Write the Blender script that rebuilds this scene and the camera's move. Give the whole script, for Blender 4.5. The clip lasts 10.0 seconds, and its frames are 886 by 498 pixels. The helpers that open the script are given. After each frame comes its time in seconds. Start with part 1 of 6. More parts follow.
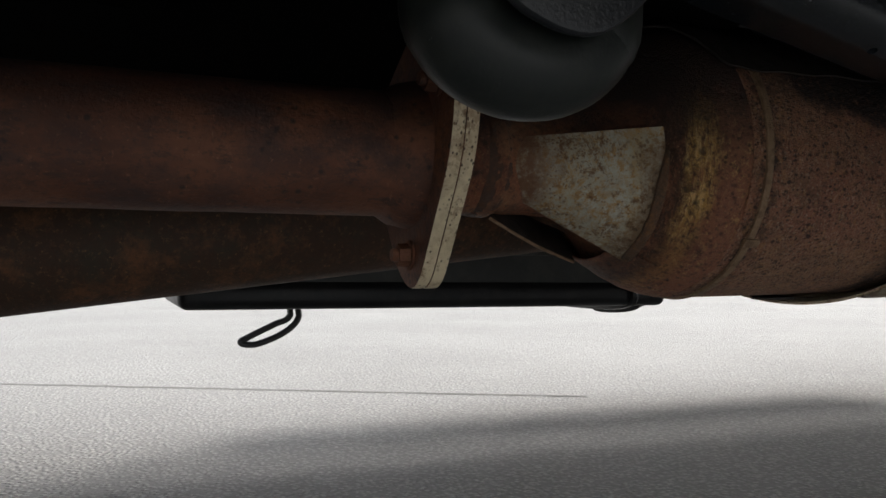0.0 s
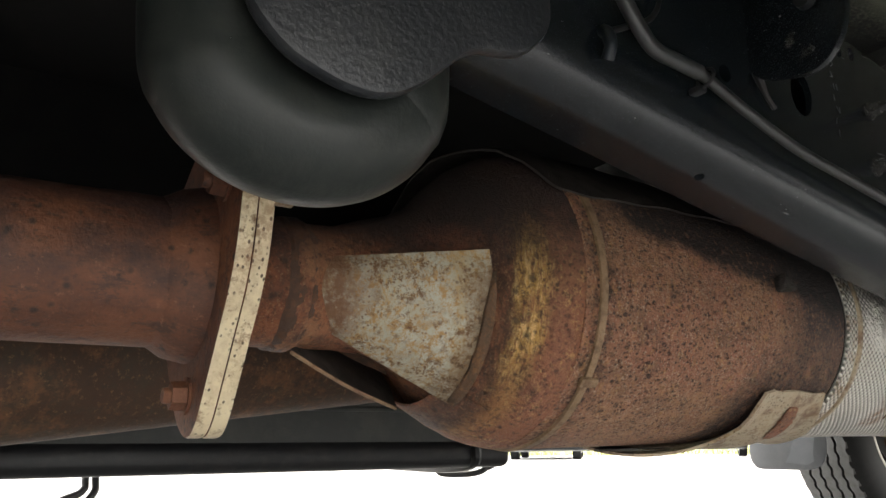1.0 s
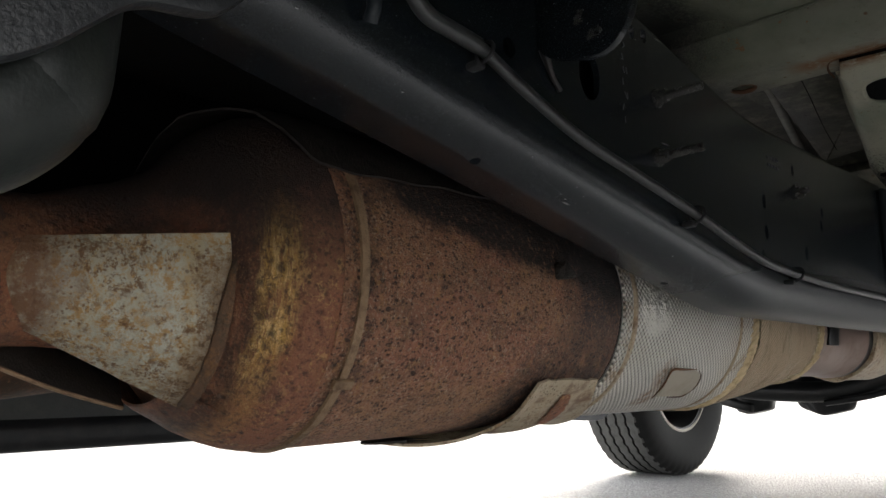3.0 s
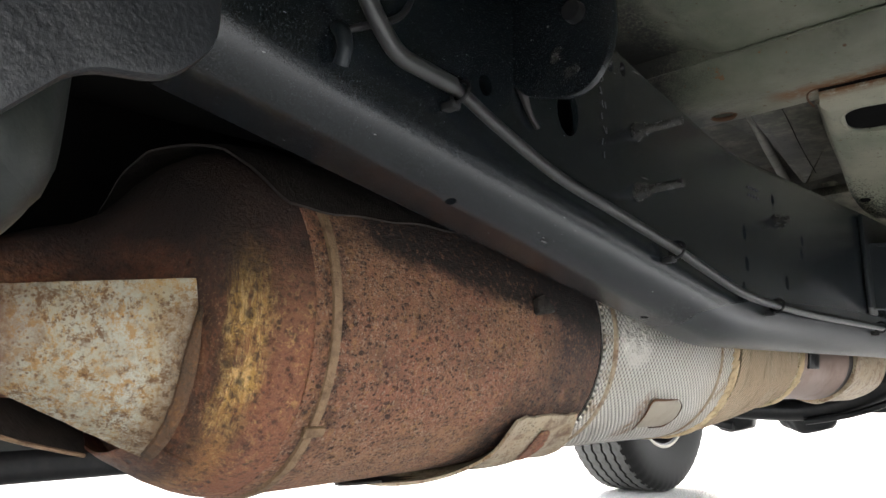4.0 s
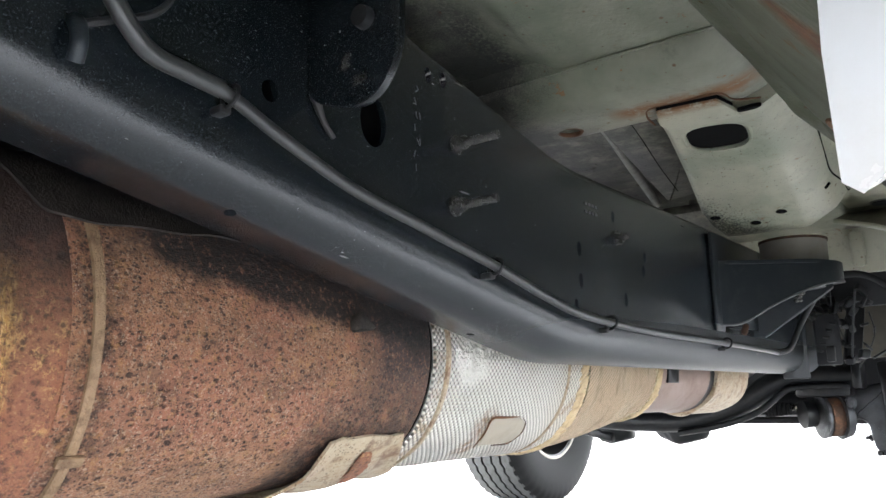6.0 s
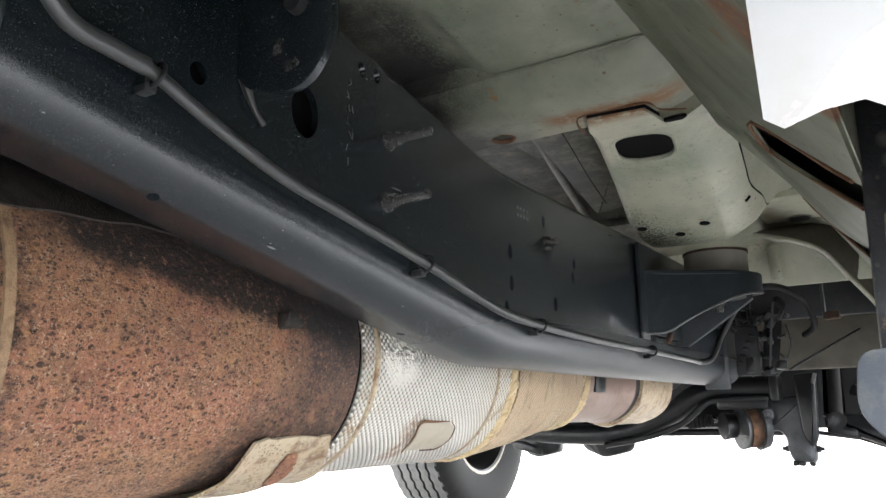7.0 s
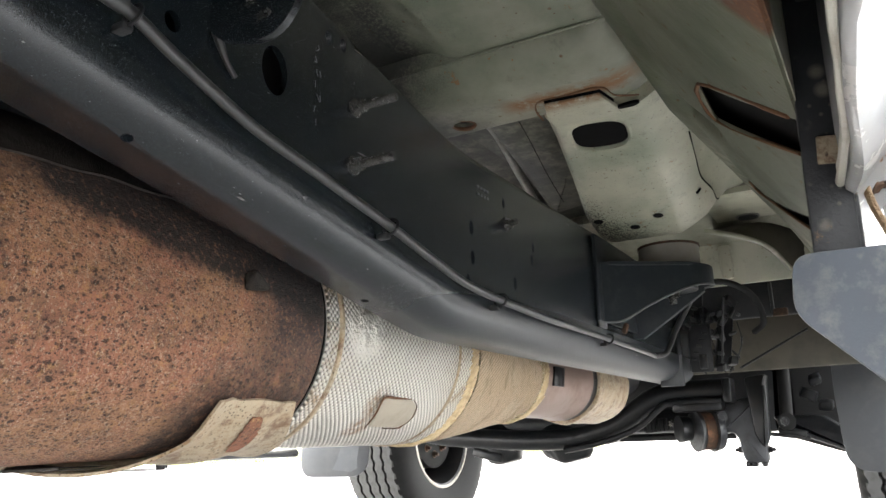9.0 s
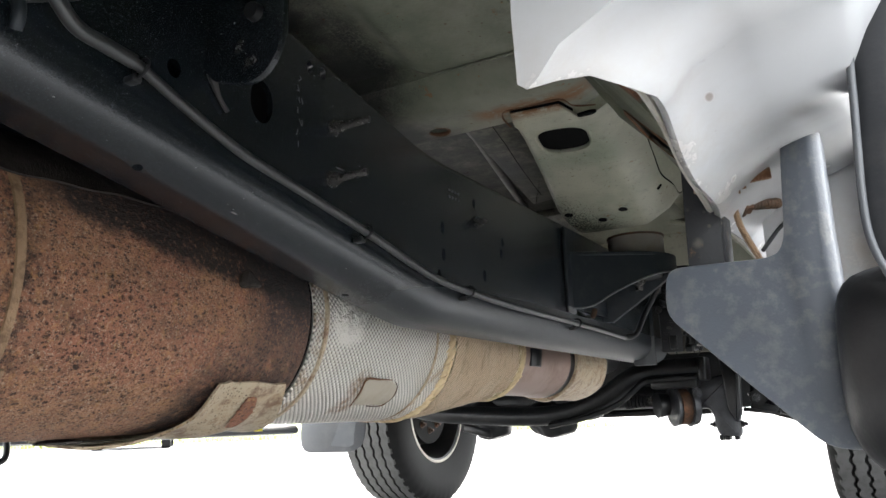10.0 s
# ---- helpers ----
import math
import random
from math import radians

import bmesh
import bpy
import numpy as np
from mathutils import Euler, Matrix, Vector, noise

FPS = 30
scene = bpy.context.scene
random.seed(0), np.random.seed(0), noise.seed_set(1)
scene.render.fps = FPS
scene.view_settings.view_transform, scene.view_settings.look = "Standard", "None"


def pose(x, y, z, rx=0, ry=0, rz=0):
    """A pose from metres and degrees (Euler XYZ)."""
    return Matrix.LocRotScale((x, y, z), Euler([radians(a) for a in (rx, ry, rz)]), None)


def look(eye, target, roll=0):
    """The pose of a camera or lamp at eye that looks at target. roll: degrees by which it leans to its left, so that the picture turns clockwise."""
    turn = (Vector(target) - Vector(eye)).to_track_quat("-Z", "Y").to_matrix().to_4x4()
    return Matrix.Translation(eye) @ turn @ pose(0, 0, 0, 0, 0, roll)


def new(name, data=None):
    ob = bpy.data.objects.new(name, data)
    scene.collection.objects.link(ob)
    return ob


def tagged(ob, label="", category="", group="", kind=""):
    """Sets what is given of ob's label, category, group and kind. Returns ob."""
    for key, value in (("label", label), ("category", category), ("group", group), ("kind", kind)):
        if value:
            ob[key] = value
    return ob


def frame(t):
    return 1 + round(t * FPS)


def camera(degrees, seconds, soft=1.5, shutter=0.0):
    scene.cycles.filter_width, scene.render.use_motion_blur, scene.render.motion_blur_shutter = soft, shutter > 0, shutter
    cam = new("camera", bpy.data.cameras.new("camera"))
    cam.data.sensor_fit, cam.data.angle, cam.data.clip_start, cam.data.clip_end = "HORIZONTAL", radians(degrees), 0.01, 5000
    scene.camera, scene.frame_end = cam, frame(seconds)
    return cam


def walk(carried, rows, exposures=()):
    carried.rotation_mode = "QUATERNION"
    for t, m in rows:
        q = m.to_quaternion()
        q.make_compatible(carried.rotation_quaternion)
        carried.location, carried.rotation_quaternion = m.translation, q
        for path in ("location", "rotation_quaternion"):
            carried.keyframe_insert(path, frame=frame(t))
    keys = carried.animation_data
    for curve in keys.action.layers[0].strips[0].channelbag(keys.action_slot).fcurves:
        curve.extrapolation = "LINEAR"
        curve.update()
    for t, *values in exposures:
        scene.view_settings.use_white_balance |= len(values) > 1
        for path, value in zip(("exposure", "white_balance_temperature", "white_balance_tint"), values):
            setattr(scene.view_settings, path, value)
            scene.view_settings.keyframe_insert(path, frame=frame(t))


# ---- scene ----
cam = camera(58.6, 10.0)
PATH = [
    (0, (0.016, 0.149, 0.304), (-1.837, 0.898, 0.372), 0.3),
    (0.3, (-0.014, 0.172, 0.306), (-1.797, 1.047, 0.538), -0.4),
    (0.5, (-0.032, 0.189, 0.305), (-1.77, 1.11, 0.667), 0.1),
    (0.7, (-0.046, 0.206, 0.299), (-1.745, 1.156, 0.757), -0.1),
    (1, (-0.061, 0.231, 0.286), (-1.698, 1.273, 0.771), -0.5),
    (1.3, (-0.069, 0.26, 0.274), (-1.694, 1.344, 0.706), -0.2),
    (1.5, (-0.071, 0.278, 0.27), (-1.681, 1.394, 0.668), -0.4),
    (1.7, (-0.07, 0.291, 0.274), (-1.64, 1.457, 0.692), -0.5),
    (2, (-0.066, 0.306, 0.287), (-1.558, 1.574, 0.694), -0.4),
    (2.2, (-0.069, 0.311, 0.296), (-1.521, 1.639, 0.652), -0.2),
    (2.5, (-0.075, 0.315, 0.311), (-1.478, 1.704, 0.636), -0.6),
    (3.8, (-0.091, 0.322, 0.361), (-1.462, 1.735, 0.711), -0.4),
    (4, (-0.087, 0.329, 0.362), (-1.441, 1.757, 0.717), -0.7),
    (4.5, (-0.08, 0.343, 0.37), (-1.442, 1.762, 0.734), -0.5),
    (5, (-0.062, 0.371, 0.371), (-1.384, 1.825, 0.742), -0.9),
    (5.5, (-0.048, 0.391, 0.369), (-1.322, 1.889, 0.739), -0.8),
    (6, (-0.036, 0.409, 0.37), (-1.227, 1.971, 0.746), -1.0),
    (6.2, (-0.036, 0.412, 0.368), (-1.188, 2.004, 0.743), -1.0),
    (7.5, (-0.044, 0.416, 0.34), (-1.052, 2.085, 0.785), -1.3),
    (8, (-0.047, 0.412, 0.328), (-1.029, 2.094, 0.784), -1.4),
    (8.5, (-0.047, 0.41, 0.313), (-1.013, 2.096, 0.784), -1.5),
    (9, (-0.039, 0.405, 0.29), (-0.987, 2.098, 0.776), -1.7),
    (9.5, (-0.021, 0.392, 0.271), (-0.962, 2.083, 0.774), -1.9),
    (9.7, (0.002, 0.369, 0.276), (-0.936, 2.061, 0.785), -1.6),
    (10, (0.046, 0.327, 0.287), (-0.914, 2.027, 0.719), -2.0),
]

# ---- light ----
# seconds, stops, kelvin, tint: the clip's camera meters and balances as it goes
EXPOSURES = [(0.0, -0.15, 6600, 10), (0.3, -0.05, 6500, 10), (0.5, 0.05, 6500, 10), (0.7, 0.9, 6800, 10), (1.0, 1.8, 7000, 10), (1.5, 1.5, 6900, 10), (2.0, 1.1, 6900, 10), (2.5, 0.70, 6700, 10),
             (2.7, 0.80, 6700, 10), (3.8, 2.1, 6650, 10), (4.5, 2.68, 6600, 10), (5.0, 2.9, 6500, 10), (6.0, 2.95, 6250, 10), (7.3, 3.0, 6550, 10), (8.5, 3.0, 6700, 10), (9.0, 2.8, 6700, 10), (9.5, 2.52, 6800, 10), (10.0, 2.15, 6500, 10)]
walk(cam, [(t, look(eye, target, roll)) for t, eye, target, roll in PATH], EXPOSURES)

SUN_UP, SUN_ROUND = radians(36), radians(-32)
world = bpy.data.worlds.new("overcast_sky")
world.use_nodes = True
scene.world = world
wn = world.node_tree.nodes
sky = wn.new("ShaderNodeTexSky")
sky.sky_type, sky.sun_disc = "NISHITA", False
sky.sun_elevation, sky.sun_rotation = SUN_UP, SUN_ROUND
sky.air_density, sky.dust_density, sky.ozone_density = 1.0, 6.0, 1.0
wash = wn.new("ShaderNodeMixRGB")
wash.inputs[0].default_value = 0.75
wash.inputs[2].default_value = (11.0, 11.3, 11.6, 1)
world.node_tree.links.new(sky.outputs[0], wash.inputs[1])
world.node_tree.links.new(wash.outputs[0], wn["Background"].inputs[0])
wn["Background"].inputs[1].default_value = 0.19
sun = new("sun", bpy.data.lights.new("sun", "SUN"))
sun.data.energy, sun.data.angle, sun.data.color = 2.8, radians(18), (1.0, 0.96, 0.9)
sun.matrix_world = look((-6, 5, 8), (-6 - math.sin(SUN_ROUND) * math.cos(SUN_UP), 5 - math.cos(SUN_ROUND) * math.cos(SUN_UP), 8 - math.sin(SUN_UP)))


# ---- materials ----
class Mat:
    """A small node builder: object coordinates in metres, colour layers, bump."""

    def __init__(self, name, colour, rough=0.6, metal=0.0, spec=0.5, uv=False):
        self.m = bpy.data.materials.new(name)
        self.m.use_nodes = True
        self.t = self.m.node_tree
        self.b = self.t.nodes["Principled BSDF"]
        self.co = self.t.nodes.new("ShaderNodeTexCoord").outputs["UV" if uv else "Object"]
        self.b.inputs["Metallic"].default_value = metal
        self.b.inputs["Specular IOR Level"].default_value = spec
        self.c = self.rgb(colour)
        self.r = self.val(rough)
        self.h = None

    def link(self, a, b):
        self.t.links.new(a, b)

    def rgb(self, c):
        n = self.t.nodes.new("ShaderNodeRGB")
        n.outputs[0].default_value = (*c, 1)
        return n.outputs[0]

    def val(self, v):
        n = self.t.nodes.new("ShaderNodeValue")
        n.outputs[0].default_value = v
        return n.outputs[0]

    def math(self, op, a, b=0.0, clamp=False):
        n = self.t.nodes.new("ShaderNodeMath")
        n.operation, n.use_clamp = op, clamp
        for i, v in enumerate((a, b)):
            if isinstance(v, (int, float)):
                n.inputs[i].default_value = v
            else:
                self.link(v, n.inputs[i])
        return n.outputs[0]

    def scaled(self, sx, sy, sz):
        n = self.t.nodes.new("ShaderNodeMapping")
        n.inputs["Scale"].default_value = (sx, sy, sz)
        self.link(self.co, n.inputs[0])
        return n.outputs[0]

    def axis(self, k):
        n = self.t.nodes.new("ShaderNodeSeparateXYZ")
        self.link(self.co, n.inputs[0])
        return n.outputs[k]

    def noise(self, scale, detail=4, rough=0.6, lo=0.35, hi=0.65, stretch=(1, 1, 1), warp=0.0):
        n = self.t.nodes.new("ShaderNodeTexNoise")
        n.inputs["Scale"].default_value, n.inputs["Detail"].default_value = scale, detail
        n.inputs["Roughness"].default_value, n.inputs["Distortion"].default_value = rough, warp
        self.link(self.scaled(*stretch), n.inputs["Vector"])
        return self.ramp(n.outputs[0], lo, hi)

    def cells(self, scale, lo, hi, random=1.0, stretch=(1, 1, 1), feature="F1"):
        n = self.t.nodes.new("ShaderNodeTexVoronoi")
        n.feature = feature
        n.inputs["Scale"].default_value, n.inputs["Randomness"].default_value = scale, random
        self.link(self.scaled(*stretch), n.inputs["Vector"])
        return self.ramp(n.outputs["Distance"], lo, hi)

    def ramp(self, v, lo, hi):
        n = self.t.nodes.new("ShaderNodeMapRange")
        n.inputs["From Min"].default_value, n.inputs["From Max"].default_value = lo, hi
        self.link(v, n.inputs["Value"])
        return n.outputs[0]

    def over(self, colour, mask, amount=1.0, rough=None):
        f = self.math("MULTIPLY", mask, amount, True)
        n = self.t.nodes.new("ShaderNodeMixRGB")
        self.link(f, n.inputs[0])
        self.link(self.c, n.inputs[1])
        n.inputs[2].default_value = (*colour, 1)
        self.c = n.outputs[0]
        if rough is not None:
            d = self.math("SUBTRACT", rough, self.r)
            self.r = self.math("ADD", self.r, self.math("MULTIPLY", d, f))
        return self

    def relief(self, v, depth):
        v = self.math("MULTIPLY", v, depth)
        self.h = v if self.h is None else self.math("ADD", self.h, v)
        return self

    def done(self):
        self.link(self.c, self.b.inputs["Base Color"])
        self.link(self.r, self.b.inputs["Roughness"])
        if self.h is not None:
            n = self.t.nodes.new("ShaderNodeBump")
            n.inputs["Distance"].default_value = 1.0
            self.link(self.h, n.inputs["Height"])
            self.link(n.outputs[0], self.b.inputs["Normal"])
        return self.m


def rust_body():
    m = Mat("rusted_steel", (0.46, 0.195, 0.118), 0.58, 0.1)
    m.over((0.48, 0.255, 0.138), m.noise(9, 7, 0.75, 0.42, 0.60), 0.8)
    m.over((0.17, 0.08, 0.056), m.noise(30, 6, 0.65, 0.5, 0.64), 0.65)
    m.over((0.56, 0.32, 0.18), m.noise(60, 7, 0.8, 0.50, 0.66), 0.5)
    m.over((0.15, 0.07, 0.05), m.noise(170, 7, 0.85, 0.52, 0.60), 0.7)
    m.over((0.68, 0.50, 0.35), m.noise(330, 5, 0.75, 0.55, 0.63), 0.7)
    m.over((0.10, 0.05, 0.037), m.noise(400, 4, 0.75, 0.56, 0.63), 0.65)
    pits = m.cells(150, 0.31, 0.24, 1.0, (1, 0.6, 1))
    pits = m.math("MULTIPLY", pits, m.noise(190, 5, 0.8, 0.42, 0.55))
    m.over((0.035, 0.019, 0.016), pits, 0.85)
    fine = m.math("MULTIPLY", m.cells(290, 0.34, 0.25, 1.0, (1, 0.7, 1)), m.noise(120, 4, 0.7, 0.44, 0.51))
    m.over((0.06, 0.032, 0.026), fine, 0.85)
    dots = m.math("MULTIPLY", m.cells(520, 0.36, 0.26), m.noise(70, 5, 0.8, 0.45, 0.52))
    m.over((0.07, 0.036, 0.028), dots, 0.8)
    m.over((0.80, 0.62, 0.46), m.math("MULTIPLY", m.cells(600, 0.30, 0.20), m.noise(45, 5, 0.8, 0.50, 0.58)), 0.75)
    m.over((0.64, 0.34, 0.13), m.noise(75, 7, 0.85, 0.54, 0.61), 0.45)
    # burnt end of the can
    burn = m.math("MULTIPLY", m.ramp(m.axis(1), 0.925, 0.975), m.noise(18, 6, 0.7, 0.20, 0.45))
    burn = m.math("MULTIPLY", burn, m.ramp(m.axis(2), 0.33, 0.40))
    m.over((0.06, 0.045, 0.044), m.math("MULTIPLY", burn, m.noise(300, 5, 0.7, 0.34, 0.5)), 0.9)
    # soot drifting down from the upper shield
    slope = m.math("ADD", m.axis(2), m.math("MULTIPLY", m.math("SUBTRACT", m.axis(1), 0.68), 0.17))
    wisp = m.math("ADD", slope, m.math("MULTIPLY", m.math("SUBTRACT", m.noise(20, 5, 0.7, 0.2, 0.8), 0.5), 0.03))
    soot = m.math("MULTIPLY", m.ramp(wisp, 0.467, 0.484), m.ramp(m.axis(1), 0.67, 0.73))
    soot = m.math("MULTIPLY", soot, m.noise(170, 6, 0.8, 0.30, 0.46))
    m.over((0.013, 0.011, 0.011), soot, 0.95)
    # soot caught beside the strap
    edge = m.math("MULTIPLY", m.math("MULTIPLY", m.ramp(m.axis(1), 0.702, 0.684), m.ramp(m.axis(1), 0.660, 0.672)), m.noise(70, 6, 0.8, 0.44, 0.58))
    m.over((0.03, 0.02, 0.016), edge, 0.85)
    # scorched streak beside the wrapped bracket
    low = m.math("MULTIPLY", m.ramp(m.axis(2), 0.40, 0.33), m.math("MULTIPLY", m.ramp(m.math("ADD", m.axis(1), m.math("MULTIPLY", m.axis(2), -0.5)), 0.705, 0.745), m.noise(60, 6, 0.75, 0.3, 0.52)))
    m.over((0.02, 0.015, 0.013), low, 0.92)
    m.relief(m.noise(110, 7, 0.8, 0.2, 0.8), 0.0040).relief(pits, -0.0030).relief(m.noise(480, 4, 0.7, 0.2, 0.8), 0.0018).relief(fine, -0.0012)
    return m.done()


def rust_cone():
    m = Mat("rusted_cone", (0.31, 0.112, 0.055), 0.58, 0.15)
    m.over((0.37, 0.185, 0.095), m.noise(12, 6, 0.7, 0.45, 0.65), 0.8)
    m.over((0.085, 0.048, 0.038), m.noise(26, 6, 0.7, 0.47, 0.64), 0.85)
    # yellow scale along the weld, streaked round the cone
    ragged = m.math("ADD", m.axis(1), m.math("MULTIPLY", m.math("SUBTRACT", m.noise(45, 5, 0.7, 0.2, 0.8), 0.5), 0.012))
    band = m.math("MULTIPLY", m.ramp(ragged, 0.605, 0.610), m.ramp(ragged, 0.632, 0.624))
    streak = m.math("MAXIMUM", m.math("MULTIPLY", m.noise(70, 7, 0.85, 0.45, 0.51, (0.4, 3.6, 0.4)), m.noise(16, 4, 0.6, 0.34, 0.48)), m.noise(60, 7, 0.85, 0.53, 0.58))
    m.over((0.40, 0.20, 0.07), m.math("MULTIPLY", band, m.noise(28, 6, 0.75, 0.40, 0.58)), 0.75)
    front = m.math("MULTIPLY", m.ramp(m.axis(2), 0.325, 0.36), m.ramp(m.axis(2), 0.475, 0.44))
    m.over((0.36, 0.145, 0.085), m.math("MULTIPLY", m.ramp(m.axis(1), 0.622, 0.640), m.noise(20, 6, 0.7, 0.25, 0.5)), 0.8)
    m.over((0.075, 0.036, 0.022), m.math("MULTIPLY", m.math("MULTIPLY", m.ramp(m.axis(1), 0.575, 0.590), m.ramp(m.axis(1), 0.618, 0.606)), m.noise(40, 6, 0.8, 0.34, 0.54, (0.6, 2.0, 0.6))), 0.88)
    m.over((0.64, 0.38, 0.16), m.math("MULTIPLY", m.math("MULTIPLY", m.ramp(m.axis(1), 0.615, 0.625), m.noise(150, 6, 0.85, 0.53, 0.58)), m.noise(22, 4, 0.6, 0.42, 0.58)), 0.8)
    gold = m.math("MULTIPLY", m.math("MULTIPLY", band, streak), front)
    m.over((0.62, 0.36, 0.10), gold, 0.9)
    m.over((1.0, 0.70, 0.34), m.math("MULTIPLY", gold, m.noise(120, 7, 0.9, 0.49, 0.55, (0.5, 2.4, 0.5))), 0.7)
    m.over((0.12, 0.055, 0.03), m.math("MULTIPLY", band, m.noise(85, 6, 0.8, 0.53, 0.60, (0.6, 2.0, 0.6))), 0.8)
    m.over((0.58, 0.36, 0.18), m.noise(420, 4, 0.75, 0.56, 0.64), 0.4)
    m.over((0.07, 0.04, 0.03), m.noise(180, 6, 0.85, 0.52, 0.60), 0.7)
    # upper cone blackened in ragged patches, its shade put into the colour
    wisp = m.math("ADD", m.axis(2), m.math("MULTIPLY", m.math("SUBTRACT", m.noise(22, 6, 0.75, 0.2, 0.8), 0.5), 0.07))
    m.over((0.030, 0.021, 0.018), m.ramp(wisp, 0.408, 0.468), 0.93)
    m.over((0.05, 0.027, 0.022), m.math("MULTIPLY", m.math("MULTIPLY", m.cells(150, 0.34, 0.18), m.noise(150, 5, 0.8, 0.42, 0.55)), m.ramp(m.axis(1), 0.57, 0.62)), 0.75)
    spots = m.math("MULTIPLY", m.cells(85, 0.36, 0.14), m.noise(60, 4, 0.7, 0.48, 0.58))
    m.over((0.045, 0.03, 0.025), spots, 0.75)
    m.relief(m.noise(70, 7, 0.8, 0.2, 0.8), 0.0026).relief(m.noise(350, 4, 0.7, 0.2, 0.8), 0.0018).relief(spots, -0.0018)
    return m.done()


def rust_pipe():
    m = Mat("rusted_pipe", (0.115, 0.046, 0.028), 0.62, 0.2)
    m.over((0.28, 0.115, 0.060), m.noise(9, 6, 0.65, 0.45, 0.65, (1, 0.5, 1)), 0.8)
    m.over((0.06, 0.04, 0.038), m.noise(16, 6, 0.7, 0.46, 0.62, (1, 0.6, 1)), 0.8)
    m.over((0.05, 0.035, 0.032), m.noise(70, 6, 0.8, 0.54, 0.64, (1, 0.35, 1)), 0.7)
    m.over((0.36, 0.18, 0.10), m.noise(190, 6, 0.8, 0.58, 0.67), 0.5)
    m.over((0.07, 0.04, 0.034), m.noise(150, 6, 0.8, 0.54, 0.64), 0.6)
    m.over((0.035, 0.028, 0.026), m.math("MULTIPLY", m.cells(90, 0.30, 0.14), m.noise(40, 4, 0.7, 0.5, 0.58)), 0.8)
    m.relief(m.noise(80, 6, 0.7, 0.2, 0.8), 0.0013)
    return m.done()


def shaft_rust():
    m = Mat("brown_rusted_shaft", (0.065, 0.033, 0.018), 0.7, 0.1)
    m.over((0.20, 0.085, 0.035), m.noise(16, 7, 0.8, 0.50, 0.62), 0.75)
    m.over((0.05, 0.044, 0.030), m.noise(11, 6, 0.75, 0.50, 0.66), 0.7)
    m.over((0.045, 0.03, 0.022), m.noise(110, 6, 0.8, 0.54, 0.63), 0.6)
    m.over((0.34, 0.18, 0.08), m.noise(160, 6, 0.8, 0.57, 0.66), 0.5)
    m.relief(m.noise(90, 5, 0.7, 0.2, 0.8), 0.0008)
    return m.done()


def galvanised():
    m = Mat("galvanised_sheet", (0.40, 0.38, 0.30), 0.52, 0.15)
    m.over((0.52, 0.515, 0.44), m.noise(13, 6, 0.7, 0.46, 0.62), 0.7)
    m.over((0.38, 0.26, 0.10), m.noise(18, 6, 0.75, 0.46, 0.66, (1, 2.2, 0.8)), 0.55, 0.7)
    # rust freckles, clustered, with dark cores
    clump = m.noise(26, 5, 0.7, 0.38, 0.54)
    m.over((0.38, 0.215, 0.07), m.math("MULTIPLY", m.noise(110, 7, 0.85, 0.49, 0.55), clump), 0.85, 0.8)
    m.over((0.42, 0.24, 0.08), m.noise(240, 6, 0.85, 0.545, 0.585), 0.75, 0.8)
    m.over((0.15, 0.075, 0.03), m.math("MULTIPLY", m.noise(130, 7, 0.85, 0.50, 0.55), m.noise(34, 5, 0.7, 0.44, 0.56)), 0.9, 0.85)
    m.over((0.13, 0.065, 0.03), m.math("MULTIPLY", m.cells(260, 0.28, 0.16), m.noise(60, 3, 0.5, 0.46, 0.56)), 0.8)
    m.over((0.10, 0.05, 0.028), m.math("MULTIPLY", m.cells(110, 0.20, 0.10), m.noise(40, 3, 0.5, 0.48, 0.56)), 0.7)
    # the end that runs into the pipe is rusted over
    worn = m.math("ADD", m.axis(1), m.math("MULTIPLY", m.math("SUBTRACT", m.noise(30, 5, 0.7, 0.2, 0.8), 0.5), 0.04))
    m.over((0.17, 0.082, 0.042), m.math("MULTIPLY", m.ramp(worn, 0.505, 0.476), m.noise(80, 6, 0.8, 0.25, 0.5)), 0.92, 0.85)
    rim = m.math("ADD", m.axis(1), m.math("MULTIPLY", m.math("SUBTRACT", m.noise(45, 6, 0.8, 0.2, 0.8), 0.5), 0.034))
    rim = m.math("MULTIPLY", m.ramp(rim, 0.562, 0.584), m.ramp(m.axis(2), 0.432, 0.412))
    m.over((0.17, 0.095, 0.045), rim, 0.85, 0.85)
    m.over((0.06, 0.034, 0.020), m.math("MULTIPLY", rim, m.noise(110, 6, 0.85, 0.50, 0.57)), 0.85)
    m.relief(m.noise(120, 5, 0.7, 0.2, 0.8), 0.0012).relief(m.noise(22, 4, 0.6, 0.2, 0.8), 0.003)
    return m.done()


def galvanised_edge():
    m = Mat("scaled_brown_edge", (0.13, 0.070, 0.038), 0.65, 0.1)
    m.over((0.24, 0.17, 0.09), m.noise(60, 6, 0.8, 0.52, 0.60), 0.5)
    m.over((0.24, 0.115, 0.045), m.noise(90, 7, 0.85, 0.52, 0.60), 0.8)
    m.over((0.05, 0.028, 0.018), m.noise(60, 6, 0.8, 0.52, 0.60), 0.8)
    m.relief(m.noise(90, 6, 0.75, 0.2, 0.8), 0.003)
    return m.done()


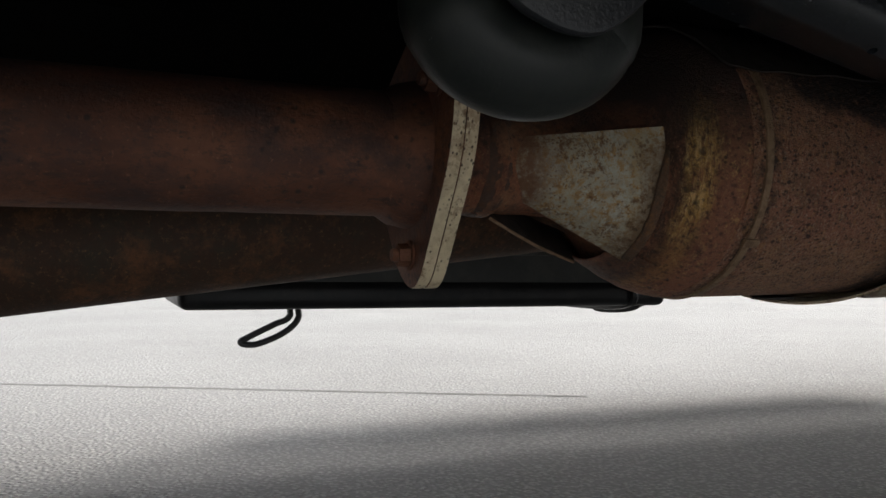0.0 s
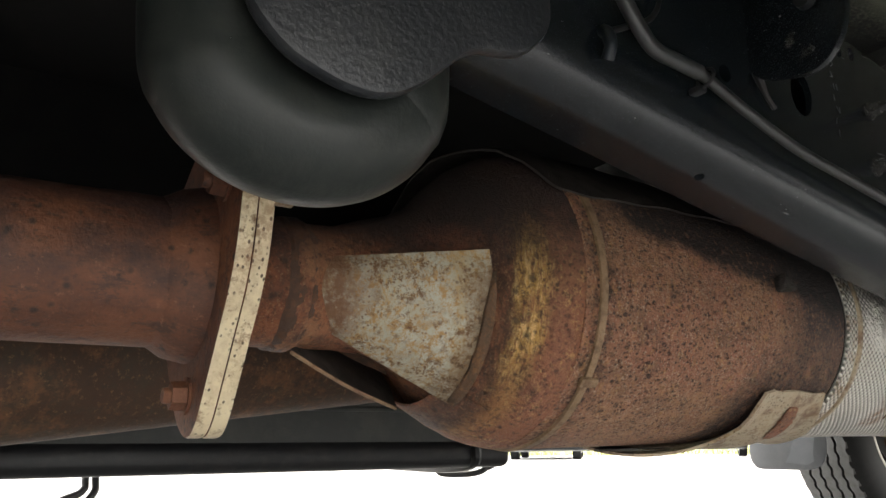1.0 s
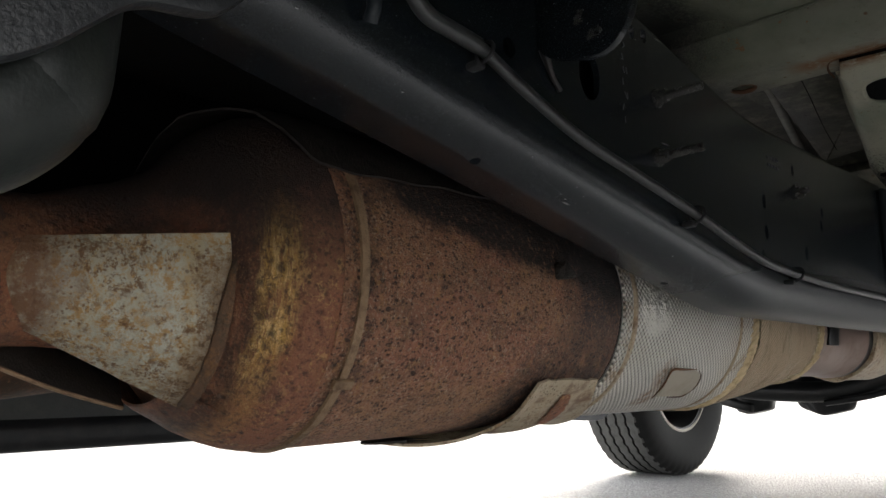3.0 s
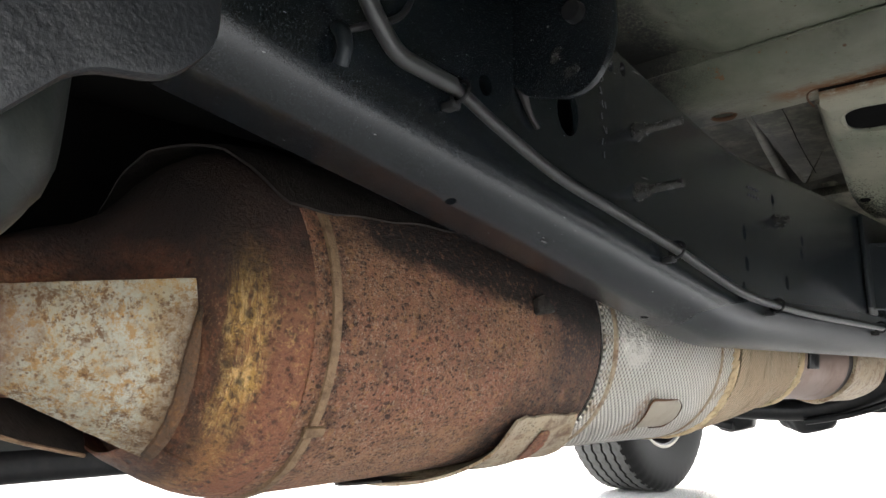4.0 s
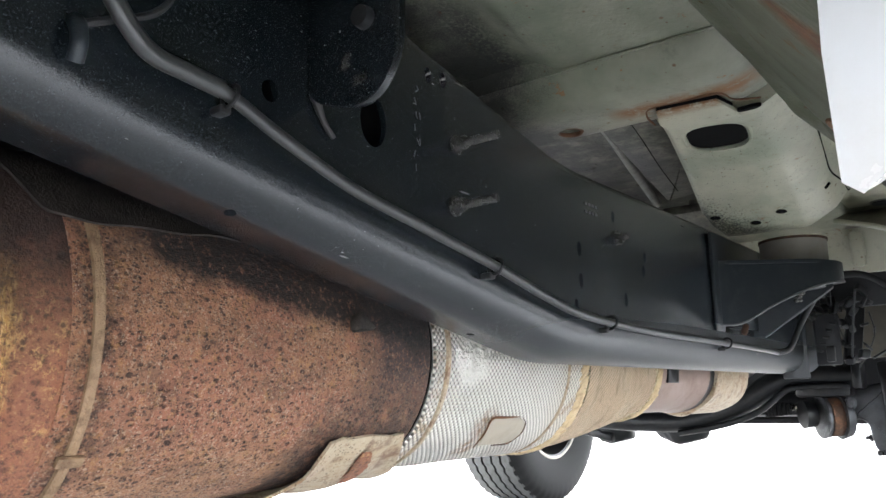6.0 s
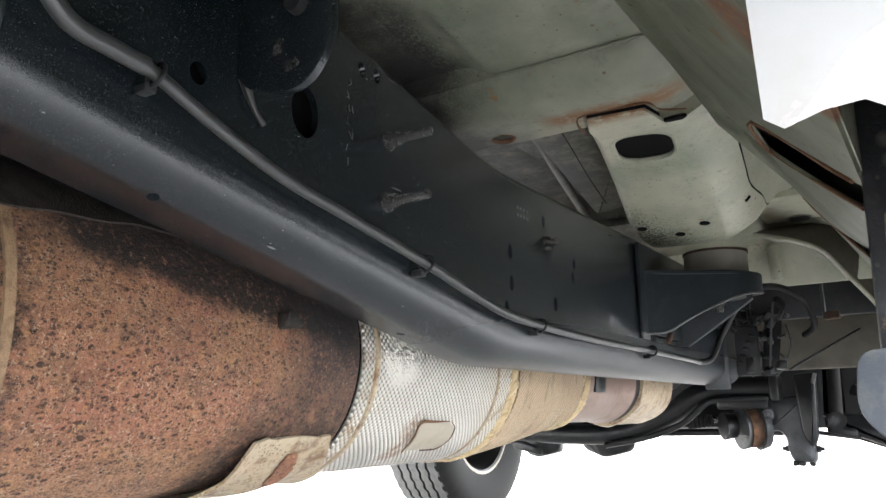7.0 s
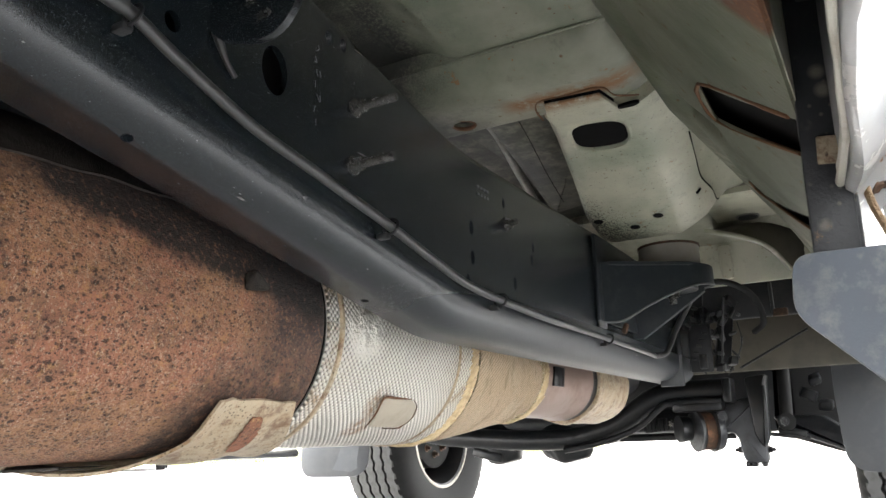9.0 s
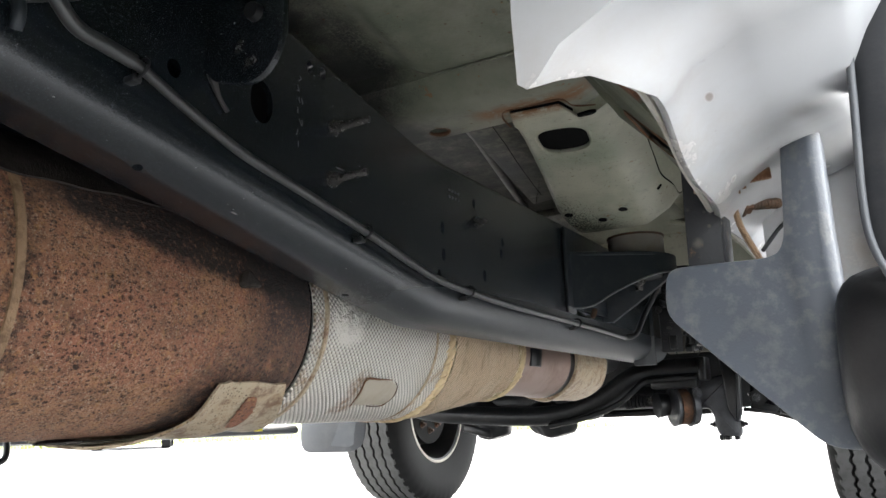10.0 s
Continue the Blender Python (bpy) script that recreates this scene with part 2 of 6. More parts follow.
def cream_metal(name="tarnished_flange", c=(0.76, 0.645, 0.43), rusty=0.0):
    m = Mat(name, c, 0.5, 0.2)
    m.over((0.46, 0.34, 0.21), m.noise(25, 6, 0.7, 0.46, 0.64), 0.7)
    m.over((0.07, 0.045, 0.03), m.math("MULTIPLY", m.cells(260, 0.28, 0.20, 1, (1, 1, 0.6)), m.noise(45, 3, 0.6, 0.42, 0.50)), 0.9)
    m.over((0.22, 0.11, 0.055), m.noise(70, 6, 0.75, 0.55, 0.64), 0.75)
    m.over((0.33, 0.19, 0.10), m.noise(38, 7, 0.8, 0.53, 0.62), 0.6)
    m.over((0.17, 0.085, 0.05), m.noise(24, 7, 0.8, 0.52, 0.60), rusty)
    m.relief(m.noise(160, 3, 0.6, 0.2, 0.8), 0.0004)
    return m.done()


def black_paint(name="black_chassis_paint", base=0.0078, rough=0.22, dust_haze=0.34):
    m = Mat(name, (base * 1.0, base * 1.45, base * 1.85), rough, 0.0, 0.74)
    m.over((base * 1.9, base * 2.6, base * 3.1), m.noise(4, 5, 0.65, 0.5, 0.75), 0.5)
    m.over((base * 0.6, base * 0.65, base * 0.7), m.noise(160, 4, 0.7, 0.5, 0.62), 0.4)
    # road dust thrown back by the front wheel, on the lower flange
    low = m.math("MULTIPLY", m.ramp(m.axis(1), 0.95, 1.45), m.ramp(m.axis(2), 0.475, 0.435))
    m.over((0.100, 0.104, 0.108), m.math("MULTIPLY", low, m.noise(6, 6, 0.7, 0.15, 0.70)), dust_haze * 0.62)
    # web lightened bluish towards the front, reflected sky put into the paint
    m.over((0.062, 0.074, 0.084), m.math("MULTIPLY", m.math("MULTIPLY", m.ramp(m.axis(1), 0.74, 1.25), m.ramp(m.axis(2), 0.435, 0.475)), m.noise(9, 6, 0.75, 0.20, 0.68)), dust_haze * 1.4)
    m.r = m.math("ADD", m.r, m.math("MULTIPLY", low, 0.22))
    m.over((0.070, 0.090, 0.108), m.noise(24, 7, 0.8, 0.52, 0.72, (1, 1.6, 0.6)), dust_haze * 0.14)
    # dry spatter, stone chips and scratches
    m.over((0.17, 0.16, 0.14), m.math("MULTIPLY", m.noise(520, 4, 0.75, 0.57, 0.64), m.noise(7, 4, 0.6, 0.48, 0.62)), 0.12, 0.6)
    m.over((0.42, 0.42, 0.40), m.math("MULTIPLY", m.cells(95, 0.058, 0.03, 1, (1, 0.35, 1.4)), m.noise(23, 2, 0.5, 0.47, 0.53)), 0.6)
    m.over((0.30, 0.30, 0.29), m.math("MULTIPLY", m.cells(190, 0.085, 0.04, 1, (1, 0.6, 1.3)), m.noise(17, 2, 0.5, 0.46, 0.54)), 0.6)
    m.over((0.22, 0.22, 0.215), m.noise(850, 3, 0.7, 0.60, 0.70), 0.32)
    m.over((0.30, 0.30, 0.29), m.math("MULTIPLY", m.cells(330, 0.11, 0.06), m.noise(31, 3, 0.6, 0.53, 0.60)), 0.35)
    m.over((0.36, 0.35, 0.33), m.math("MULTIPLY", m.cells(60, 0.07, 0.03, 1, (1, 0.12, 1)), m.noise(13, 2, 0.5, 0.50, 0.55)), 0.6)
    m.relief(m.noise(420, 4, 0.7, 0.2, 0.8), 0.00009)
    return m.done()


def foil(name="dimpled_foil", stain=0.0):
    """Embossed sheet: rows of small domes, flattened where it was dented, rust where it was cut."""
    m = Mat(name, (0.82, 0.785, 0.725), 0.30, 0.75, uv=True)
    m.over((0.66, 0.60, 0.50), m.noise(9, 5, 0.6, 0.45, 0.7), 0.45, 0.5)
    m.over((0.40, 0.25, 0.11), m.noise(24, 6, 0.75, 0.62 - stain * 0.14, 0.72 - stain * 0.10), 0.75, 0.7)
    flat, turn = m.co, m.t.nodes.new("ShaderNodeMapping")
    turn.inputs["Rotation"].default_value = (0, 0, radians(45))
    m.link(flat, turn.inputs[0])
    m.co = turn.outputs[0]
    d = m.cells(185, 0.10, 0.62, 0.0)
    m.co = m.t.nodes.new("ShaderNodeTexCoord").outputs["Object"]

    def near(at, r0, r1):
        n = m.t.nodes.new("ShaderNodeVectorMath")
        n.operation = "DISTANCE"
        m.link(m.co, n.inputs[0])
        n.inputs[1].default_value = at
        return m.ramp(m.math("ADD", n.outputs["Value"], m.math("MULTIPLY", m.noise(60, 4, 0.6, 0.2, 0.8), 0.014)), r0, r1)
    dent = near((-0.540, 1.128, 0.418), 0.044, 0.026)
    rust = m.math("MAXIMUM", near((-0.570, 1.188, 0.338), 0.034, 0.020), near((-0.600, 1.185, 0.314), 0.034, 0.018))
    m.over((0.36, 0.19, 0.08), m.math("MULTIPLY", rust, m.noise(45, 6, 0.75, 0.38, 0.55)), 0.8, 0.75)
    d = m.math("MULTIPLY", d, m.math("SUBTRACT", 1.0, m.math("MULTIPLY", dent, 0.75)))
    m.over((0.15, 0.13, 0.105), m.ramp(d, 0.50, 0.95), 0.80, 0.6)
    m.relief(d, -0.0024).relief(m.noise(16, 4, 0.55, 0.2, 0.8), 0.007)
    m.relief(m.math("MULTIPLY", dent, m.noise(70, 4, 0.6, 0.2, 0.8)), 0.010)
    return m.done()


def cloth():
    m = Mat("woven_heat_wrap", (0.80, 0.60, 0.40), 0.8, 0.0, uv=True)
    m.over((0.86, 0.70, 0.50), m.noise(12, 6, 0.7, 0.44, 0.62), 0.8)
    m.over((0.40, 0.27, 0.14), m.noise(20, 6, 0.75, 0.52, 0.66, (0.5, 1, 1)), 0.75)
    m.over((0.30, 0.15, 0.07), m.noise(14, 6, 0.75, 0.58, 0.68, (0.5, 1, 1)), 0.7)
    m.over((0.22, 0.12, 0.06), m.noise(120, 5, 0.8, 0.58, 0.66), 0.6)
    m.relief(m.noise(25, 5, 0.7, 0.2, 0.8, (0.35, 1, 1)), 0.006)
    turn = m.t.nodes.new("ShaderNodeMapping")
    turn.inputs["Rotation"].default_value = (0, 0, radians(33))
    m.link(m.co, turn.inputs[0])
    m.co = turn.outputs[0]
    d = m.cells(185, 0.12, 0.62, 0.10, (1, 1.5, 1))
    m.over((0.24, 0.16, 0.08), m.ramp(d, 0.35, 1.0), 0.72)
    m.relief(d, -0.0040)
    return m.done()


def strut_paint():
    m = Mat("dirt_spotted_black", (0.02, 0.021, 0.024), 0.5)
    m.over((0.22, 0.20, 0.16), m.math("MULTIPLY", m.cells(48, 0.26, 0.10), m.noise(30, 3, 0.6, 0.40, 0.46)), 0.8, 0.8)
    m.over((0.17, 0.15, 0.12), m.math("MULTIPLY", m.cells(150, 0.24, 0.12), m.noise(14, 3, 0.6, 0.46, 0.56)), 0.7, 0.8)
    m.over((0.20, 0.12, 0.06), m.noise(60, 6, 0.8, 0.62, 0.70), 0.8, 0.8)
    m.relief(m.noise(120, 4, 0.7, 0.2, 0.8), 0.0006)
    return m.done()


def fray():
    m = Mat("frayed_wrap_edge", (0.62, 0.49, 0.29), 0.75, 0.1)
    m.over((0.36, 0.21, 0.10), m.noise(26, 6, 0.8, 0.54, 0.64), 0.55)
    m.over((0.92, 0.83, 0.60), m.noise(150, 4, 0.7, 0.50, 0.56), 0.85)
    m.over((0.14, 0.08, 0.04), m.noise(190, 4, 0.7, 0.54, 0.60), 0.85)
    m.relief(m.noise(180, 5, 0.8, 0.2, 0.8), 0.006)
    return m.done()


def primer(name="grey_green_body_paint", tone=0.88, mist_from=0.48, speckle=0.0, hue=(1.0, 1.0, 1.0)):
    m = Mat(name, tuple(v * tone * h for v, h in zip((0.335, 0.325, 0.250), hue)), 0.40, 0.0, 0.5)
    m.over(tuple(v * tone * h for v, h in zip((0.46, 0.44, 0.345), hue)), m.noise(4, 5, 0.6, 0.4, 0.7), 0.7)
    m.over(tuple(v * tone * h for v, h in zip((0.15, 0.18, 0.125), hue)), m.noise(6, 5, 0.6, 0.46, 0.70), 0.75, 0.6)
    m.over((0.30, 0.14, 0.055), m.noise(48, 6, 0.75, 0.63, 0.69), 0.9, 0.85)
    m.over((0.15, 0.075, 0.035), m.math("MULTIPLY", m.cells(34, 0.10, 0.05), m.noise(9, 3, 0.6, 0.44, 0.52)), 0.9, 0.85)
    m.over((0.13, 0.075, 0.04), m.math("MULTIPLY", m.cells(85, 0.13, 0.06), m.noise(14, 3, 0.6, 0.46, 0.54)), 0.8, 0.85)
    m.over((0.10, 0.10, 0.08), m.noise(30, 6, 0.8, 0.58, 0.68), 0.35)
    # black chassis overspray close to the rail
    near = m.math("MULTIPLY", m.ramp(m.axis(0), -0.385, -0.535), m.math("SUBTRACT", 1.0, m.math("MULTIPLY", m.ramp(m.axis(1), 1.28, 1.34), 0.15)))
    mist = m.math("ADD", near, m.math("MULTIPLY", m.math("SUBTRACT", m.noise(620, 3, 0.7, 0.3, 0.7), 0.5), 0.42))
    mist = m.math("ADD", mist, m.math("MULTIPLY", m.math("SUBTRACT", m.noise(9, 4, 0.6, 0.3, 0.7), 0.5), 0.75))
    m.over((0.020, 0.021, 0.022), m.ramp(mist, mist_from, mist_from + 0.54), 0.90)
    if speckle:
        corner = m.ramp(m.math("SUBTRACT", m.math("MULTIPLY", m.axis(1), 0.62), m.axis(0)), 1.355, 1.44)
        corner = m.math("ADD", m.math("MULTIPLY", corner, 0.5), m.noise(330, 3, 0.6, 0.30, 0.70))
        m.over((0.016, 0.017, 0.018), m.math("MULTIPLY", m.ramp(corner, 0.92, 0.98), m.ramp(m.axis(1), 1.74, 1.68)), speckle)
    strip = m.math("MULTIPLY", m.ramp(m.math("ABSOLUTE", m.math("ADD", m.axis(0), 0.502)), 0.034, 0.010), m.math("MULTIPLY", m.ramp(m.axis(1), 0.98, 1.06), m.ramp(m.axis(1), 1.168, 1.155)))
    m.over((0.018, 0.019, 0.020), m.math("MULTIPLY", strip, m.noise(240, 4, 0.7, 0.35, 0.55)), 0.85)
    # pocket roof blackened in patches above z 0.74, ahead of the beam
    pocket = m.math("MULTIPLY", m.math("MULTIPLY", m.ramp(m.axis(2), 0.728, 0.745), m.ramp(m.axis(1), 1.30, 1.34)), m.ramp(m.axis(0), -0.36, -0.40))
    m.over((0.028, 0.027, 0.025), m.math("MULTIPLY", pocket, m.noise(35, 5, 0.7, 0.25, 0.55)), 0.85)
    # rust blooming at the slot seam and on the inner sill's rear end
    seam = m.math("MULTIPLY", m.ramp(m.math("ABSOLUTE", m.math("SUBTRACT", m.axis(1), 1.254)), 0.030, 0.007), m.math("MULTIPLY", m.ramp(m.axis(0), -0.43, -0.40), m.ramp(m.axis(0), -0.235, -0.27)))
    m.over((0.28, 0.145, 0.07), m.math("MULTIPLY", seam, m.noise(55, 6, 0.75, 0.36, 0.50)), 0.95, 0.85)
    m.over((0.48, 0.45, 0.36), m.math("MULTIPLY", m.math("MULTIPLY", m.noise(24, 7, 0.8, 0.48, 0.62), m.ramp(m.axis(1), 1.30, 1.5)), m.ramp(m.axis(0), -0.30, -0.265)), 0.75)
    patch = m.math("MULTIPLY", m.ramp(m.math("ABSOLUTE", m.math("SUBTRACT", m.axis(1), 0.735)), 0.042, 0.030), m.ramp(m.math("ADD", m.axis(0), m.math("MULTIPLY", m.math("SUBTRACT", m.axis(1), 0.748), -0.35)), -0.105, -0.088))
    m.over((0.12, 0.05, 0.022), m.math("MULTIPLY", patch, m.noise(40, 6, 0.8, 0.24, 0.42)), 0.95, 0.85)
    m.over((0.25, 0.11, 0.04), m.math("MULTIPLY", patch, m.noise(120, 5, 0.8, 0.52, 0.62)), 0.8, 0.85)
    m.relief(m.noise(180, 3, 0.6, 0.2, 0.8), 0.0003)
    return m.done()


def white_paint():
    m = Mat("white_body_paint", (0.48, 0.485, 0.49), 0.22, 0.0, 0.5)
    m.over((0.42, 0.39, 0.34), m.noise(5, 5, 0.6, 0.48, 0.80), 0.45)
    # grime and rust tinge near the hem, a few chips
    m.over((0.36, 0.27, 0.17), m.math("MULTIPLY", m.ramp(m.math("ADD", m.axis(2), m.math("MULTIPLY", m.noise(14, 5, 0.7, 0.2, 0.8), 0.05)), 0.475, 0.43), m.noise(24, 6, 0.75, 0.40, 0.70)), 0.5, 0.5)
    m.over((0.17, 0.13, 0.10), m.math("MULTIPLY", m.cells(34, 0.10, 0.05, 1, (1, 0.5, 1)), m.noise(13, 3, 0.6, 0.47, 0.54)), 0.7, 0.6)
    m.over((0.24, 0.20, 0.15), m.noise(60, 6, 0.8, 0.64, 0.72), 0.4)
    m.relief(m.noise(9, 3, 0.5, 0.2, 0.8), 0.0012)
    return m.done()


def simple(name, c, rough, metal=0.0, dirt=(0.2, 0.17, 0.13), amount=0.35, scale=25, bump=0.00015):
    m = Mat(name, c, rough, metal)
    m.over(dirt, m.noise(scale, 6, 0.65, 0.48, 0.72), amount, min(1.0, rough + 0.2))
    m.over(tuple(v * 0.7 for v in c), m.noise(scale * 0.25, 4, 0.6, 0.45, 0.7), 0.5)
    m.relief(m.noise(scale * 8, 3, 0.6, 0.2, 0.8), bump)
    return m.done()


def asphalt():
    m = Mat("pale_worn_asphalt", (0.44, 0.435, 0.428), 0.9)
    m.over((0.54, 0.535, 0.528), m.noise(0.8, 5, 0.6, 0.4, 0.65), 0.7)
    stones = m.cells(95, 0.15, 0.6)
    m.over((0.15, 0.15, 0.15), stones, 0.5)
    m.over((0.66, 0.655, 0.65), m.cells(60, 0.26, 0.12), 0.5)
    m.over((0.20, 0.20, 0.20), m.noise(140, 3, 0.6, 0.5, 0.7), 0.5)
    m.relief(stones, -0.004).relief(m.noise(60, 3, 0.6, 0.2, 0.8), 0.002)
    return m.done()


RUST, CONE, PIPE, GALV, CREAM = rust_body(), rust_cone(), rust_pipe(), galvanised(), cream_metal()
BLACK, FOIL, CLOTH, PRIMER, ASPHALT = black_paint(), foil(), cloth(), primer(), asphalt()
# greener body paint, darkened to carry the inner sill's shade
SILL = primer("shaded_green_sill_paint", 0.36, hue=(0.90, 1.0, 0.84))
TAN = cream_metal("tarnished_tan_steel", (0.50, 0.415, 0.295), 0.7)
# PALE: same body paint, lightened for the stronger light near the front
PALE, BAND = primer("lit_grey_green_paint", 1.45, 0.70, 0.92), foil("rust_stained_foil", 0.8)
SHAFT = shaft_rust()
SHIELD = simple("sooty_heat_shield", (0.030, 0.024, 0.019), 0.6, 0.2, (0.008, 0.007, 0.007), 0.9, 55, 0.0010)
STRAP = simple("tan_steel_strap", (0.33, 0.215, 0.125), 0.5, 0.3, (0.09, 0.042, 0.024), 0.9, 75, 0.0012)
DULL = simple("dull_dark_steel", (0.040, 0.041, 0.043), 0.4, 0.4, (0.11, 0.09, 0.07), 0.35, 30)
GREASY = simple("greasy_black_iron", (0.008, 0.0088, 0.010), 0.32, 0.2, (0.08, 0.07, 0.06), 0.25, 30)
GREY = simple("grey_satin_paint", (0.100, 0.112, 0.130), 0.40, 0.0, (0.30, 0.29, 0.26), 0.55, 90, 0.0001)
WHITE = white_paint()
RUBBER = simple("tyre_rubber", (0.010, 0.010, 0.010), 0.75, 0.0, (0.03, 0.028, 0.027), 0.15, 18)
TREAD = simple("dusty_tread_rubber", (0.085, 0.085, 0.083), 0.85, 0.0, (0.05, 0.048, 0.045), 0.6, 40, 0.0008)
FLAP = simple("dusty_grey_plastic", (0.06, 0.064, 0.07), 0.45, 0.0, (0.13, 0.13, 0.128), 0.5, 16)
PLASTIC = simple("black_plastic", (0.014, 0.0145, 0.016), 0.4, 0.0, (0.07, 0.065, 0.062), 0.35, 20)
TANK = simple("dusty_tank_plastic", (0.040, 0.043, 0.041), 0.6, 0.0, (0.10, 0.10, 0.085), 0.6, 14, 0.0004)
CHROME = simple("bright_steel_rim", (0.40, 0.38, 0.34), 0.3, 0.9, (0.30, 0.24, 0.16), 0.3, 30)
RUSTY = simple("orange_rust", (0.19, 0.095, 0.05), 0.85, 0.0, (0.30, 0.16, 0.08), 0.7, 60, 0.001)
TEMPERED = simple("heat_tinted_steel", (0.30, 0.21, 0.175), 0.42, 0.35, (0.17, 0.10, 0.075), 0.6, 16)
LINE = simple("coated_brake_line", (0.082, 0.083, 0.082), 0.30, 0.4, (0.095, 0.093, 0.09), 0.2, 40)
BOLT = simple("dusty_bolt_steel", (0.17, 0.165, 0.155), 0.22, 0.95, (0.012, 0.012, 0.012), 0.85, 140, 0.0008)
# near-black for joints and glass, and for shade painted inside holes
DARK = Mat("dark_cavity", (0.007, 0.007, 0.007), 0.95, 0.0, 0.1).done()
GRASS = simple("dry_roadside_grass", (0.30, 0.33, 0.13), 0.9, 0.0, (0.42, 0.40, 0.22), 0.8, 3, 0.01)
YELLOW = simple("yellow_paint", (0.75, 0.60, 0.03), 0.5)
# matte black iron, also used where deep shade is painted under the floor
MATTE_BLACK = simple("matte_black", (0.012, 0.012, 0.012), 0.85, 0.0, (0.03, 0.028, 0.025), 0.5, 12)
WING = simple("dirty_wing_shaded_toe", (0.090, 0.080, 0.060), 0.6, 0.0, (0.03, 0.03, 0.028), 0.6, 12)
SILVER = simple("silver_car_paint", (0.42, 0.43, 0.45), 0.35, 0.4)
BEAD = simple("black_weld_scale", (0.11, 0.065, 0.048), 0.5, 0.4, (0.26, 0.12, 0.06), 0.8, 90, 0.0012)
LIP = galvanised_edge()
CRACK = simple("dusty_crack", (0.30, 0.295, 0.288), 0.9)
HEM_SEAM = simple("pale_seam_sealer", (0.44, 0.42, 0.36), 0.5, 0.0, (0.20, 0.14, 0.09), 0.5, 30)
RIB = simple("bare_grey_rib", (0.34, 0.335, 0.30), 0.45, 0.0, (0.10, 0.10, 0.09), 0.5, 40)
WORN = simple("worn_cast_steel", (0.060, 0.062, 0.066), 0.38, 0.5, (0.02, 0.02, 0.02), 0.8, 40, 0.0004)
ROPE = simple("pale_stitched_cord", (0.66, 0.51, 0.30), 0.8, 0.0, (0.26, 0.15, 0.07), 0.85, 70, 0.0006)
EDGE = simple("worn_paint_edge", (0.16, 0.162, 0.165), 0.45, 0.3)
MOUNT = simple("black_bracket_paint", (0.022, 0.028, 0.033), 0.38, 0.0, (0.075, 0.077, 0.075), 0.32, 60, 0.0002)
CUSHION = simple("dusty_rubber_cushion", (0.30, 0.28, 0.25), 0.7, 0.0, (0.28, 0.24, 0.18), 0.5, 45)
PATCH = simple("smooth_tan_patch", (0.47, 0.42, 0.335), 0.5, 0.25, (0.34, 0.27, 0.19), 0.4, 30)
FRAY = fray()
STRUT = strut_paint()
HANGER = simple("dusty_black_rubber", (0.017, 0.0205, 0.0190), 0.38, 0.0, (0.070, 0.070, 0.058), 0.40, 26, 0.00015)
SLATE = simple("scuffed_slate_plate", (0.018, 0.020, 0.023), 0.40, 0.0, (0.055, 0.055, 0.050), 0.45, 34, 0.0004)
MARK = simple("white_paint_mark", (0.11, 0.112, 0.115), 0.8)

for soft, level in ((RUBBER, 0.2), (TREAD, 0.2), (HANGER, 0.3), (MOUNT, 0.4), (MATTE_BLACK, 0.2), (GREASY, 0.45), (PLASTIC, 0.3)):
    soft.node_tree.nodes["Principled BSDF"].inputs["Specular IOR Level"].default_value = level


# ---- mesh helpers ----
def finish(name, verts, faces, mat, parent=None, label="", smooth=40, uvs=None):
    me = bpy.data.meshes.new(name)
    me.from_pydata([tuple(v) for v in verts], [], faces)
    if uvs is not None:
        layer = me.uv_layers.new(name="UVMap")
        for k, uv in enumerate(uvs):
            layer.data[k].uv = uv
    me.validate()
    bm = bmesh.new()
    bm.from_mesh(me)
    bmesh.ops.recalc_face_normals(bm, faces=bm.faces)
    for f in bm.faces:
        f.smooth = smooth > 0
    for e in bm.edges:
        if len(e.link_faces) == 2 and e.calc_face_angle(0) > radians(smooth):
            e.smooth = False
    bm.to_mesh(me)
    bm.free()
    me.materials.append(mat)
    ob = new(name, me)
    ob.parent = parent
    if label:
        ob["label"] = label
    return ob


def part(name, bm, mat, parent=None, label="", smooth=40):
    bmesh.ops.recalc_face_normals(bm, faces=bm.faces)
    for f in bm.faces:
        f.smooth = smooth > 0
    for e in bm.edges:
        if len(e.link_faces) == 2 and e.calc_face_angle(0) > radians(smooth):
            e.smooth = False
    me = bpy.data.meshes.new(name)
    bm.to_mesh(me)
    bm.free()
    me.materials.append(mat)
    ob = new(name, me)
    ob.parent = parent
    if label:
        ob["label"] = label
    return ob


def thing(name, label, category, at=(0, 0, 0), group="", kind=""):
    ob = new(name)
    ob.location = at
    ob.empty_display_size = 0.05
    return tagged(ob, label, category, group, kind)


def cut(ob, cutters):
    """Subtract temporary meshes from ob and bake the result."""
    temps = []
    for bm in cutters:
        bmesh.ops.recalc_face_normals(bm, faces=bm.faces)
        me = bpy.data.meshes.new("cutter")
        bm.to_mesh(me)
        bm.free()
        temps.append(new("cutter", me))
        mod = ob.modifiers.new("hole", "BOOLEAN")
        mod.operation, mod.object, mod.solver = "DIFFERENCE", temps[-1], "EXACT"
    bpy.context.view_layer.update()
    got = bpy.data.meshes.new_from_object(ob.evaluated_get(bpy.context.evaluated_depsgraph_get()))
    ob.modifiers.clear()
    old = ob.data
    ob.data = got
    bpy.data.meshes.remove(old)
    for t in temps:
        me = t.data
        bpy.data.objects.remove(t)
        bpy.data.meshes.remove(me)
    return ob


